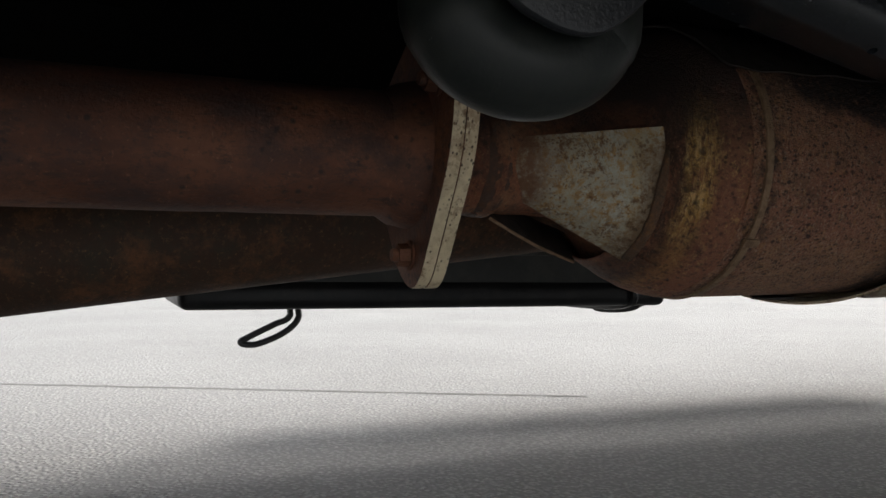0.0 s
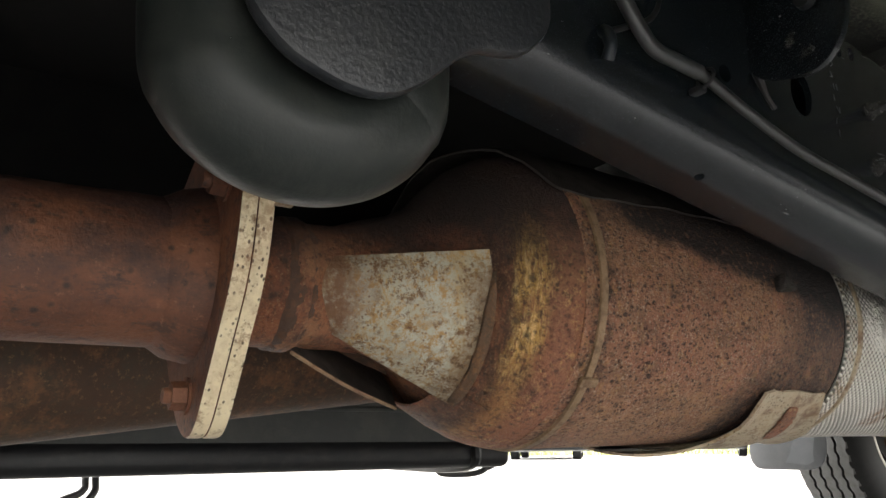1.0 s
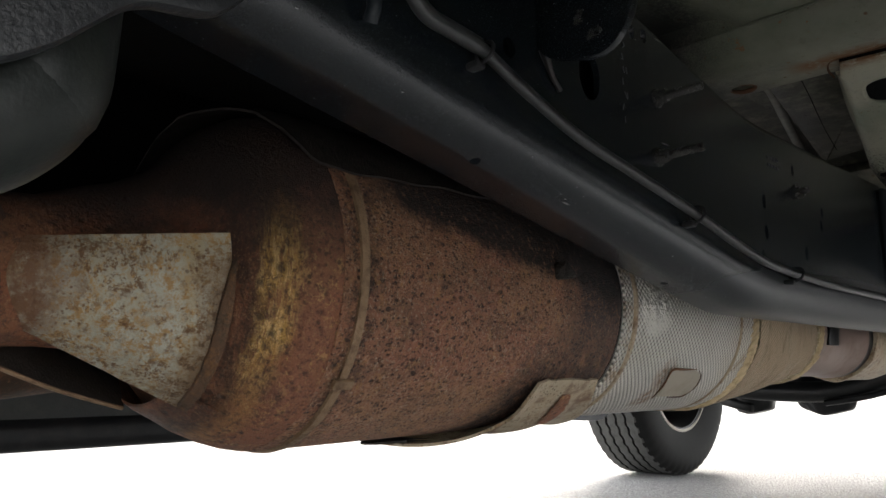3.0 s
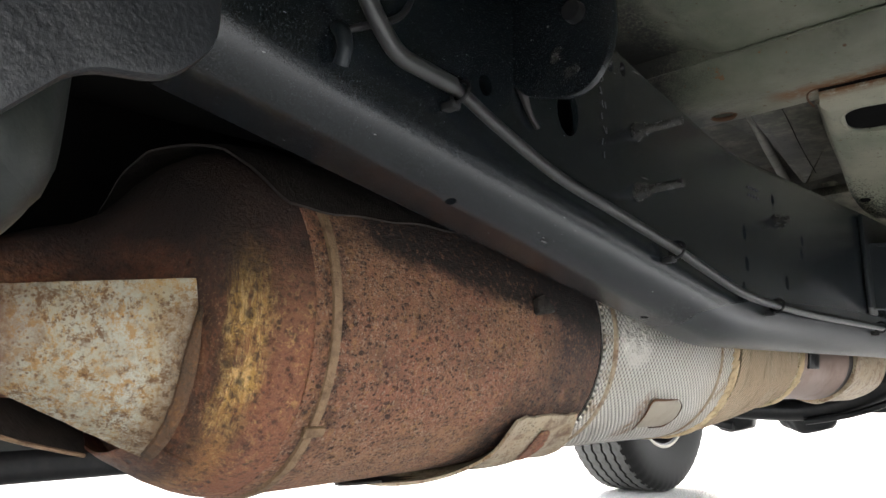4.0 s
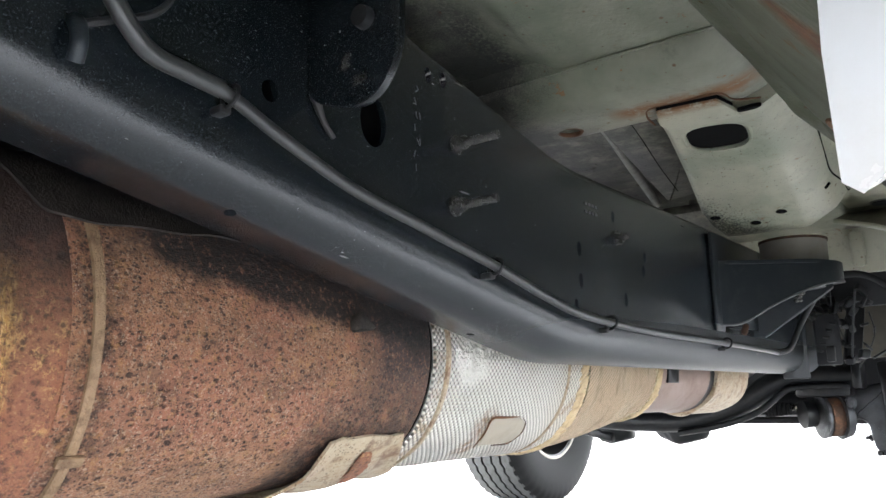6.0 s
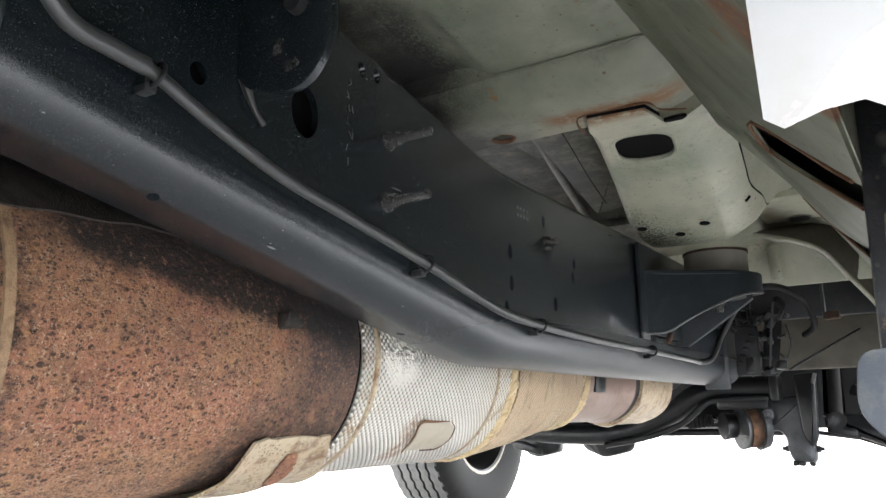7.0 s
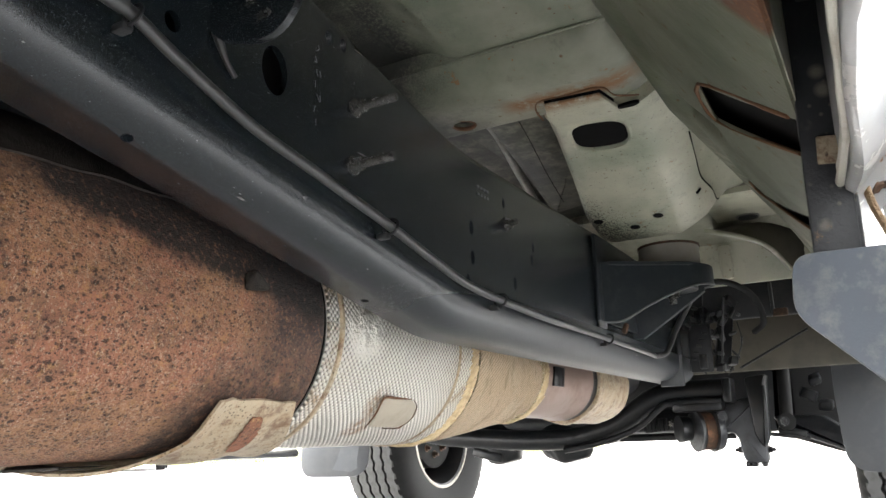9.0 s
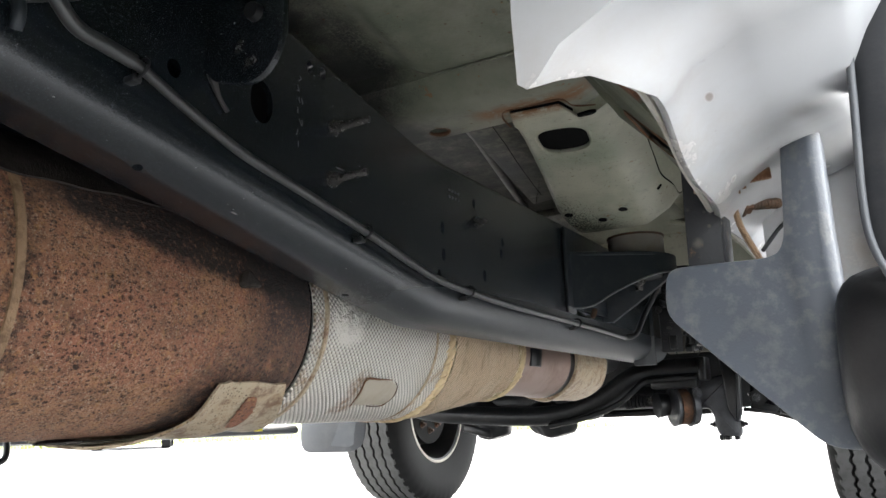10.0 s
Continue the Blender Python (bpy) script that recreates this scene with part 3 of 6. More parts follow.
def box(size, at=(0, 0, 0), bevel=0.003, turn=None, segments=2):
    bm = bmesh.new()
    bmesh.ops.create_cube(bm, size=1)
    bmesh.ops.scale(bm, vec=size, verts=bm.verts)
    if bevel:
        bmesh.ops.bevel(bm, geom=list(bm.edges), offset=bevel, segments=segments, profile=0.5, affect="EDGES")
    if turn is not None:
        bmesh.ops.transform(bm, matrix=turn.to_3x3().to_4x4(), verts=bm.verts)
    bmesh.ops.translate(bm, vec=at, verts=bm.verts)
    return bm


def slab(outline, thick, m, bevel=0.0):
    """A plate: outline (u, v) in its own plane, thick along its normal, placed by the matrix m."""
    bm = bmesh.new()
    base = [bm.verts.new((u, v, 0)) for u, v in outline]
    f = bm.faces.new(base)
    r = bmesh.ops.extrude_face_region(bm, geom=[f])
    bmesh.ops.translate(bm, vec=(0, 0, thick), verts=[g for g in r["geom"] if isinstance(g, bmesh.types.BMVert)])
    if bevel:
        edges = [e for e in bm.edges if abs(e.verts[0].co.z - e.verts[1].co.z) < 1e-6]
        bmesh.ops.bevel(bm, geom=edges, offset=bevel, segments=2, profile=0.5, affect="EDGES")
    bmesh.ops.transform(bm, matrix=m, verts=bm.verts)
    return bm


XZ = Matrix(((1, 0, 0, 0), (0, 0, 1, 0), (0, 1, 0, 0), (0, 0, 0, 1)))   # u -> x, v -> z, thick -> +y
YZ = Matrix(((0, 0, 1, 0), (1, 0, 0, 0), (0, 1, 0, 0), (0, 0, 0, 1)))   # u -> y, v -> z, thick -> +x


def round_poly(points, r, n=5):
    """Round the corners of a closed outline."""
    out, k = [], len(points)
    for i in range(k):
        p, a, b = (Vector(points[j % k]) for j in (i, i - 1, i + 1))
        ra = min(r, (a - p).length * 0.49)
        rb = min(r, (b - p).length * 0.49)
        s, e = p + (a - p).normalized() * ra, p + (b - p).normalized() * rb
        for q in range(n + 1):
            t = q / n
            out.append(tuple(s * (1 - t) ** 2 + p * 2 * t * (1 - t) + e * t * t))
    return out


def spline(points, n=8):
    """A smooth path through the points."""
    ps = [Vector(p) for p in points]
    out = []
    for i in range(len(ps) - 1):
        a, b = ps[i], ps[i + 1]
        ta = (ps[i + 1] - ps[max(i - 1, 0)]) * 0.5
        tb = (ps[min(i + 2, len(ps) - 1)] - ps[i]) * 0.5
        for k in range(n):
            t = k / n
            out.append(a * (2 * t ** 3 - 3 * t * t + 1) + ta * (t ** 3 - 2 * t * t + t) + b * (3 * t * t - 2 * t ** 3) + tb * (t ** 3 - t * t))
    return out + [ps[-1]]


def pipe(name, points, radius, mat, parent=None, label="", n=16, steps=8, closed=False, wobble=0.0):
    """A solid round rod along a smooth path; radius a number or one for each path point."""
    path = spline(points, steps) if steps > 1 else [Vector(p) for p in points]
    rad = radius if callable(radius) else (lambda t: radius)
    verts, faces, up = [], [], Vector((0.13, 0.21, 0.97))
    for i, p in enumerate(path):
        d = (path[min(i + 1, len(path) - 1)] - path[max(i - 1, 0)]).normalized()
        u = d.cross(up).normalized() if abs(d.dot(up)) < 0.98 else d.cross(Vector((1, 0, 0))).normalized()
        up = u.cross(d)
        r = rad(i / (len(path) - 1)) * (1 + wobble * noise.noise(p * 30))
        verts += [p + (u * math.cos(2 * math.pi * k / n) + up * math.sin(2 * math.pi * k / n)) * r for k in range(n)]
    for i in range(len(path) - 1):
        faces += [(i * n + k, i * n + (k + 1) % n, (i + 1) * n + (k + 1) % n, (i + 1) * n + k) for k in range(n)]
    faces += [tuple(range(n)), tuple(range((len(path) - 1) * n, len(path) * n))]
    return finish(name, verts, faces, mat, parent, label)


def turned(name, stations, mat, parent=None, label="", n=72, wall=0.0, arc=(0.0, 360.0), wobble=0.0, freq=9.0, smooth=40):
    """A body turned about an axis that runs along y: stations (y, centre x, centre z, radius). wall: the sheet's thickness, 0 for closed ends."""
    full = arc[1] - arc[0] >= 360
    m = n if full else n + 1
    verts, faces, uvs = [], [], []

    def ring(sts, inner):
        for y, cx, cz, r in sts:
            for k in range(m):
                a = radians(arc[0] + (arc[1] - arc[0]) * k / n)
                q = r + wobble * noise.noise(Vector((math.cos(a) * freq * r, y * freq, math.sin(a) * freq * r))) - inner
                verts.append((cx + q * math.cos(a), y, cz + q * math.sin(a)))

    ring(stations, 0)
    s = len(stations)
    if wall:
        ring(stations, wall)
    rmean = sum(st[3] for st in stations) / s

    def quad(base, i, k, flip):
        j = (k + 1) % m
        q = [base + i * m + k, base + i * m + j, base + (i + 1) * m + j, base + (i + 1) * m + k]
        w = [(rmean * radians((arc[1] - arc[0]) * kk / n), stations[ii][0]) for ii, kk in ((i, k), (i, k + 1), (i + 1, k + 1), (i + 1, k))]
        if flip:
            q, w = q[::-1], w[::-1]
        faces.append(tuple(q))
        uvs.extend(w)

    span = n if full else n
    for i in range(s - 1):
        for k in range(span):
            quad(0, i, k, False)
            if wall:
                quad(s * m, i, k, True)
    o = s * m
    if wall:
        for k in range(span):
            j = (k + 1) % m
            for i in (0, s - 1):
                faces.append((i * m + k, o + i * m + k, o + i * m + j, i * m + j))
                uvs.extend([(0, 0)] * 4)
        if not full:
            for i in range(s - 1):
                for k in (0, m - 1):
                    faces.append((i * m + k, (i + 1) * m + k, o + (i + 1) * m + k, o + i * m + k))
                    uvs.extend([(0, 0)] * 4)
    else:
        faces.append(tuple(range(m)))
        faces.append(tuple(range((s - 1) * m, s * m)))
        uvs.extend([(0, 0)] * (2 * m))
    return finish(name, verts, faces, mat, parent, label, smooth, uvs)


def rod(name, a, b, r, mat, parent=None, label="", n=16):
    return pipe(name, [a, b], r, mat, parent, label, n, 1)


def swept(name, section, rows, mat, parent=None, label="", closed=True, smooth=35):
    """section(y) gives (x, z) points, the same count at every y; joined along y with capped ends."""
    verts, faces = [], []
    k = len(section(rows[0]))
    for y in rows:
        verts += [(x, y, z) for x, z in section(y)]
    for i in range(len(rows) - 1):
        for j in range(k if closed else k - 1):
            q = (j + 1) % k
            faces.append((i * k + j, i * k + q, (i + 1) * k + q, (i + 1) * k + j))
    if closed:
        faces += [tuple(range(k)), tuple(range((len(rows) - 1) * k, len(rows) * k))]
    return finish(name, verts, faces, mat, parent, label, smooth)


def hexbolt(name, at, along, length, r, mat, parent, head=0.007):
    """A hex head with washer and threaded shank along the given direction."""
    d = Vector(along).normalized()
    m = Matrix.Translation(at) @ d.to_track_quat("Z", "Y").to_matrix().to_4x4()
    bm = bmesh.new()
    bmesh.ops.create_cone(bm, cap_ends=True, segments=20, radius1=r * 2.2, radius2=r * 2.2, depth=0.002, matrix=Matrix.Translation((0, 0, 0.001)))
    bmesh.ops.create_cone(bm, cap_ends=True, segments=6, radius1=r * 1.75, radius2=r * 1.65, depth=head, matrix=Matrix.Translation((0, 0, head / 2 + 0.002)))
    z = head
    while z < length:
        bmesh.ops.create_cone(bm, cap_ends=True, segments=14, radius1=r, radius2=r * 0.86, depth=0.003, matrix=Matrix.Translation((0, 0, z)))
        z += 0.0028
    bmesh.ops.transform(bm, matrix=m, verts=bm.verts)
    return part(name, bm, mat, parent)


def disc(r, h, at, along, n=24, r2=None):
    d = Vector(along).normalized()
    bm = bmesh.new()
    bmesh.ops.create_cone(bm, cap_ends=True, segments=n, radius1=r, radius2=r if r2 is None else r2, depth=h,
                          matrix=Matrix.Translation(at) @ d.to_track_quat("Z", "Y").to_matrix().to_4x4())
    return bm


# ---- ground and distance ----
GROUND = -0.04


def ground():
    r, n = 400.0, 48
    verts = [(0, 0, 0)] + [(q * math.cos(2 * math.pi * k / n), q * math.sin(2 * math.pi * k / n), 0) for q in (6.0, 30.0, r) for k in range(n)]
    faces = [(0, 1 + k, 1 + (k + 1) % n) for k in range(n)]
    for i in range(2):
        faces += [(1 + i * n + k, 1 + (i + 1) * n + k, 1 + (i + 1) * n + (k + 1) % n, 1 + i * n + (k + 1) % n) for k in range(n)]
    g = finish("ground", verts, faces, ASPHALT)
    g.location.z = GROUND
    tagged(g, "pale worn asphalt lot with coarse aggregate", "asphalt", kind="structure")
    # a thin crack across the lot
    a, b, n = Vector((-3.15, -0.88, 0)), Vector((-1.93, 1.38, 0)), 60
    side = (b - a).cross(Vector((0, 0, 1))).normalized()
    verts, faces = [], []
    for i in range(n + 1):
        p = a.lerp(b, i / n) + side * 0.012 * noise.noise(Vector((i * 0.45, 3, 0)))
        w = (0.0006 + 0.003 * abs(noise.noise(Vector((i * 0.8, 9, 0))))) * min(1.0, (n - i) / 16)
        verts += [p - side * w + Vector((0, 0, 0.004)), p + side * w + Vector((0, 0, 0.004)), p - side * (w + 0.006) + Vector((0, 0, 0.0005)), p + side * (w + 0.006) + Vector((0, 0, 0.0005))]
    for i in range(n):
        o, q = 4 * i, 4 * i + 4
        faces += [(o, o + 1, q + 1, q), (o + 2, o, q, q + 2), (o + 1, o + 3, q + 3, q + 1)]
    c = finish("crack_seal", verts, faces, CRACK)
    c.location.z = GROUND
    tagged(c, "thin dark crack line across the asphalt", "crack", kind="structure")


def verge():
    """A strip of dry grass beyond the parked cars: a bank with thousands of blades."""
    rng = random.Random(4)
    verts, faces = [], []
    a, b = Vector((-27.0, 9.0, 0)), Vector((-9.0, 29.0, 0))
    along = (b - a).normalized()
    out = Vector((-along.y, along.x, 0))
    for i in range(41):
        p = a.lerp(b, i / 40)
        for d, h in ((0, 0.004), (0.6, 0.10), (2.5, 0.35), (9, 0.9)):
            q = p + out * d
            verts.append((q.x, q.y, h + 0.05 * noise.noise(q * 0.7)if d else 0.004))
    for i in range(40):
        faces += [(i * 4 + k, i * 4 + k + 1, i * 4 + k + 5, i * 4 + k + 4) for k in range(3)]
    for _ in range(5000):
        p = a.lerp(b, rng.random()) + out * rng.uniform(0.05, 1.6)
        h, w, t = rng.uniform(0.08, 0.3), 0.02, rng.uniform(0, 6.28)
        e = Vector((math.cos(t) * w, math.sin(t) * w, 0))
        z = 0.05 * p.dot(out) * 0.0 + 0.02
        k = len(verts)
        verts += [p - e + Vector((0, 0, z)), p + e + Vector((0, 0, z)), p + Vector((e.y * 3, e.x * 3, z + h))]
        faces.append((k, k + 1, k + 2))
    g = finish("grass_verge", verts, faces, GRASS)
    g.location.z = GROUND
    tagged(g, "dry yellow-green grass verge behind the lot", "grass", kind="stuff")


def tyre(parent, r=0.386, w=0.240, rim=0.215, detail=True):
    """A road tyre about the x axis, with zigzag grooves and sidewall steps, and its rim as a second part."""
    n = 208 if detail else 40
    # tread half profile: (x offset, radius)
    prof = [(-0.46, rim), (-0.50, rim + 0.03), (-0.54, (rim + r) / 2), (-0.53, r - 0.045), (-0.49, r - 0.018), (-0.44, r - 0.006)]
    ribs = [-0.42, -0.280, -0.240, -0.110, -0.070, 0.070, 0.110, 0.240, 0.280, 0.42]
    row = [(x * w, q, 0) for x, q in prof]
    for i, x in enumerate(ribs):
        if detail:
            row.append((x * w, r, 1))
            if i % 2 == 1 and i < 9:
                row += [(x * w + 0.001, r - 0.012, 1), (ribs[i + 1] * w - 0.001, r - 0.012, 1)]
        else:
            row.append((x * w, r, 0))
    row += [(-x * w, q, 0) for x, q in reversed(prof)]
    verts, faces = [], []
    m = len(row)
    for k in range(n):
        a = 2 * math.pi * k / n
        zig = 0.0028 * (1 if k % 4 < 2 else -1)
        for x, q, z in row:
            qq = q - (0.006 if detail and z == 0 and abs(x) > 0.41 * w and q > r - 0.02 and k % 4 == 0 else 0)
            verts.append((x + z * zig, qq * math.cos(a), qq * math.sin(a)))
    for k in range(n):
        j = (k + 1) % n
        faces += [(k * m + i, k * m + i + 1, j * m + i + 1, j * m + i) for i in range(m - 1)]
    t = finish("tyre", verts, faces, RUBBER, parent, "black road tyre with dusty zigzag tread", 30)
    t.data.materials.append(TREAD)
    for p in t.data.polygons:
        c = p.center
        if math.hypot(c.y, c.z) > r - 0.004 and abs(c.x) < 0.45 * w:
            p.material_index = 1
    for name, prof, mat, label in (("rim", [(-0.455, rim - 0.004), (-0.44, rim - 0.012), (-0.30, rim - 0.022), (0.25, rim - 0.03), (0.30, rim - 0.05)], DULL, "dark steel rim"),
                                   ("rim_lip", [(-0.465, rim + 0.004), (-0.475, rim), (-0.475, rim - 0.004), (-0.46, rim - 0.007), (-0.45, rim - 0.004)], CHROME, "thin bright rim lip")):
        verts, faces = [], []
        m, n2 = len(prof), 72
        for k in range(n2):
            a = 2 * math.pi * k / n2
            verts += [(x * w, q * math.cos(a), q * math.sin(a)) for x, q in prof]
        for k in range(n2):
            j = (k + 1) % n2
            faces += [(k * m + i, k * m + i + 1, j * m + i + 1, j * m + i) for i in range(m - 1)]
        finish(name, verts, faces, mat, parent, label)
    part("wheel_disc", disc(rim - 0.03, 0.012, (0.05, 0, 0), (1, 0, 0), 48), DULL, parent, "dark dished wheel disc")
    part("brake_drum", disc(0.14, 0.10, (-0.02, 0, 0), (1, 0, 0), 32), MATTE_BLACK, parent, "rust-dark brake and hub")
    return t


def wheel(at, turn, label, parent):
    w = new("wheel")
    w.parent, w["label"] = parent, label
    w.matrix_basis = Matrix.Translation(at) @ pose(0, 0, 0, 0, 0, turn)
    tyre(w)
    for k in range(8):
        a = 2 * math.pi * k / 8
        hexbolt("wheel_nut", (-0.07, 0.085 * math.cos(a), 0.085 * math.sin(a)), (-1, 0, 0), 0.02, 0.007, SHAFT, w)
    return w


def parked_car(at, turn, paint, label, high=0.42):
    """A far parked car: shell, sill, glass band and four wheels."""
    c = thing("parked_car", label, "car", group="cars parked along the verge")
    c.matrix_basis = Matrix.Translation(at) @ pose(0, 0, 0, 0, 0, turn)
    out = round_poly([(-2.2, high), (-2.25, 0.75), (-1.3, 0.95), (-0.7, 1.42), (1.1, 1.42), (1.7, 0.98), (2.2, 0.9), (2.25, high)], 0.15, 4)
    bm = slab(out, 1.7, YZ @ Matrix.Translation((0, 0, -0.85)), 0.06)
    part("body_shell", bm, paint, c)
    part("sill", box((1.62, 3.9, 0.12), (0, 0, high - 0.05), 0.02), PLASTIC, c)
    glass = round_poly([(-1.1, 1.0), (-0.65, 1.36), (1.05, 1.36), (1.45, 1.0)], 0.05, 3)
    for s in (-0.86, 0.853):
        part("side_window", slab(glass, 0.008, YZ @ Matrix.Translation((0, 0, s))), DARK, c, "dark side glass")
    for x in (-0.75, 0.75):
        for y in (-1.4, 1.4):
            h = new("car_wheel")
            h.parent, h.location = c, (x, y, 0.33)
            part("tyre", disc(0.33, 0.2, (0, 0, 0), (1, 0, 0), 32), RUBBER, h)
            part("hub_cap", disc(0.19, 0.21, (0, 0, 0), (1, 0, 0), 24), SILVER, h)
    return c


ground()
verge()
parked_car((-16.6, 14.0, GROUND), 47, SILVER, "silver car parked on the asphalt by the grass")
parked_car((-20.6, 9.6, GROUND), 45, GREY, "grey car parked on the asphalt by the grass")
parked_car((-13.0, 18.6, GROUND), 44, GREY, "grey-blue car parked on the asphalt by the grass", 0.45)


# ---- van body overhead ----
def sill_fold(y):
    return -0.235 + 0.085 * max(0.0, min(1.0, (y - 1.3) / 1.0))


def sill_z(x, y):
    """Height of the inner sill's bulged sheet."""
    f = sill_fold(y)
    q = 0.12 + 0.88 * (x - f - 0.030) / (-0.097 - f)
    return 0.703 - 0.263 / (-0.045 - f) * (x - f) - 0.009 * math.sin(math.pi * max(0.0, min(1.0, q)))


def groove(x, y):
    """0 to 1: the pressed groove that runs round the sill's rear part."""
    across = x - float(np.interp(y, (0.9, 1.05, 1.16, 1.22), (-0.228, -0.222, -0.208, -0.190)))
    along = (float(np.interp(x, (-0.195, -0.146, -0.10), (1.215, 1.150, 1.07))) - y) * 0.7
    return math.exp(-((min(across, along) + 0.021) / 0.016) ** 2) * max(0.0, min(1.0, (-0.150 - x) / 0.02)) * max(0.0, min(1.0, (x - sill_fold(y)) / 0.035))


HEM = ((0.59, -0.061, 0.414), (0.62, -0.050, 0.429), (0.653, -0.031, 0.426), (0.689, -0.034, 0.430), (0.763, -0.035, 0.414), (0.871, -0.044, 0.418), (0.95, -0.044, 0.419), (2.5, -0.038, 0.414))


def hem_x(y):
    return float(np.interp(y, [h[0] for h in HEM], [h[1] for h in HEM]))


def hem_z(y):
    return float(np.interp(y, [h[0] for h in HEM], [h[2] for h in HEM]))


def van_underbody():
    v = thing("van_underbody", "grey-green painted van floor with rust at seams and black overspray", "van body")
    # floor pan with shallow pressed ribs, open over the sill
    rows = [-2.6 + 0.1 * k for k in range(34)] + [0.82 + 0.02 * k for k in range(15)] + [1.12, 1.14, 1.155, 1.166, 1.174] + [1.2 + 0.1 * k for k in range(11)]

    def pan(y):
        top, low, n = 0.815, [], 56
        for i in range(n + 1):
            x = -0.58 + (0.58 - 0.225) * i / n
            slope = max(0.0, min(1.0, (y - 0.80) / 0.365))
            slope = slope * slope * (1.6 - 0.6 * slope)
            low.append((x, 0.775 - 0.041 * slope + 0.020 / (1 + math.exp((x + 0.455) / 0.008)) if y < 1.172 else 0.775))
        return low + [(-0.225, top), (-0.58, top)]
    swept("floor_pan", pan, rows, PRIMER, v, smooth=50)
    part("pan_lap", box((0.42, 0.010, 0.0022), (-0.44, 1.163, 0.7325), 0.0006), PRIMER, v, "lapped sheet edge of the floor pan")
    # floor over the exhaust is black to carry the deep shade there
    part("blackened_floor", box((1.22, 3.7, 0.03), (-1.185, -0.745, 0.74), 0.01), MATTE_BLACK, v, "floor over the exhaust, painted black for its deep shade")
    part("front_floor", box((1.25, 1.2, 0.03), (-1.12, 1.70, 0.80), 0.01), PRIMER, v)
    # wall added out of view, stops light coming in from the rear
    part("rear_light_block", box((1.5, 0.03, 0.78), (-0.66, -1.0, 0.36), 0.01), MATTE_BLACK, v, "plain dark wall added out of view to block light from behind")
    # dark cross pieces and tunnel side added to close the space above
    for y in (-1.5, -0.55, 0.15):
        part("floor_crossmember", box((1.0, 0.09, 0.10), (-1.0, y, 0.69), 0.015), MATTE_BLACK, v)
    part("tunnel_side", box((0.02, 3.2, 0.20), (-1.06, 0.2, 0.64), 0.005), MATTE_BLACK, v)

    # cross beam, its lower edge rolled
    def beam(y):
        t = (y - 1.160) / 0.160
        d = max(0.0, 1 - t / 0.46)
        z = 0.695 + 0.043 * (1 - math.sqrt(max(0.0, 1 - d * d))) + 0.010 * t + 0.010 * (max(0.0, t - 0.86) / 0.14) ** 2
        return [(-1.55, z), (-0.62, z), (-0.30, z), (-0.28, z + 0.001), (-0.264, z + 0.005), (-0.250, z + 0.012), (-0.238, z + 0.024), (-0.226, z + 0.045), (-0.225, 0.79), (-1.55, 0.79)]
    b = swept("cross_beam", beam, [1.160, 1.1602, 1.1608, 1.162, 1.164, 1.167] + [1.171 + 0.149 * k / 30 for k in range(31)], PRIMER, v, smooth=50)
    cut(b, [disc(0.014, 0.06, (-0.487, 1.272, 0.70), (0.0, 0, 1), 24)])
    # black disc puts the hole's shade into colour
    part("drain_hole_shade", disc(0.0145, 0.002, (-0.487, 1.272, 0.7115), (0, 0, 1), 24), DARK, v)
    rim = [(-0.487 + 0.0155 * math.cos(a), 1.272 + 0.0155 * math.sin(a), 0.7035) for a in np.linspace(0, 2 * math.pi, 25)]
    pipe("rust_rim", rim, 0.0022, RUSTY, v, "", 6, 1, wobble=0.8)

    # outrigger over the body mount
    def low(y):
        return float(np.interp(y, (1.24, 1.38, 1.50, 1.68), (0.699, 0.692, 0.671, 0.625)))

    def outrigger(y):
        z, e = low(y), max(0.0, (y - 1.70) / 0.10)
        lift = 0.07 * e * e
        s = 0.055 * max(0.0, min(1.0, (y - 1.33) / 0.29))
        e = float(np.interp(y, (1.32, 1.38, 1.50, 1.60, 1.70), (-0.272, -0.282, -0.293, -0.304, -0.316)))
        lump = 0.0025 * noise.noise(Vector((3.0, y * 30, 1.0)))
        flank = [(e, z + lift), (e + 0.006, z + 0.002 + lift), (e + 0.016, z + 0.007 + lift), (e + 0.042 + lump, z + 0.022 + lift)]
        flank += [(e + 0.042 + (-0.228 - e - 0.042) * q + 0.003 * noise.noise(Vector((q * 4, y * 24, 2.0))), (z + 0.022 + lift) * (1 - q) + 0.715 * q + 0.003 * noise.noise(Vector((q * 5, y * 31, 7.0)))) for q in (0.33, 0.66, 1.0)]
        return [(-0.425 - s, 0.79), (-0.398 - s, z + 0.05 + lift), (-0.390 - s, z + 0.012 + lift), (-0.378 - s, z + lift)] + flank + [(-0.19, 0.735), (-0.18, 0.79)]
    o = swept("outrigger", outrigger, [1.318 + 0.482 * k / 30 for k in range(31)], PALE, v, "grey-green pressed outrigger with an oblong slot, lightened for front light", smooth=50)
    tilt = Matrix.Translation((-0.337, 1.378, 0.66)) @ pose(0, 0, 0, -6, 0, 10)
    stadium = round_poly([(-0.037, -0.040), (0.037, -0.040), (0.037, 0.040), (-0.037, 0.040)], 0.032, 6)
    cutters = [slab(stadium, 0.16, tilt)]
    for x, y in ((-0.425, 1.62), (-0.375, 1.655), (-0.33, 1.63)):
        cutters.append(disc(0.008, 0.05, (x, y, low(y)), (0, 0, 1), 12))
    cut(o, cutters)
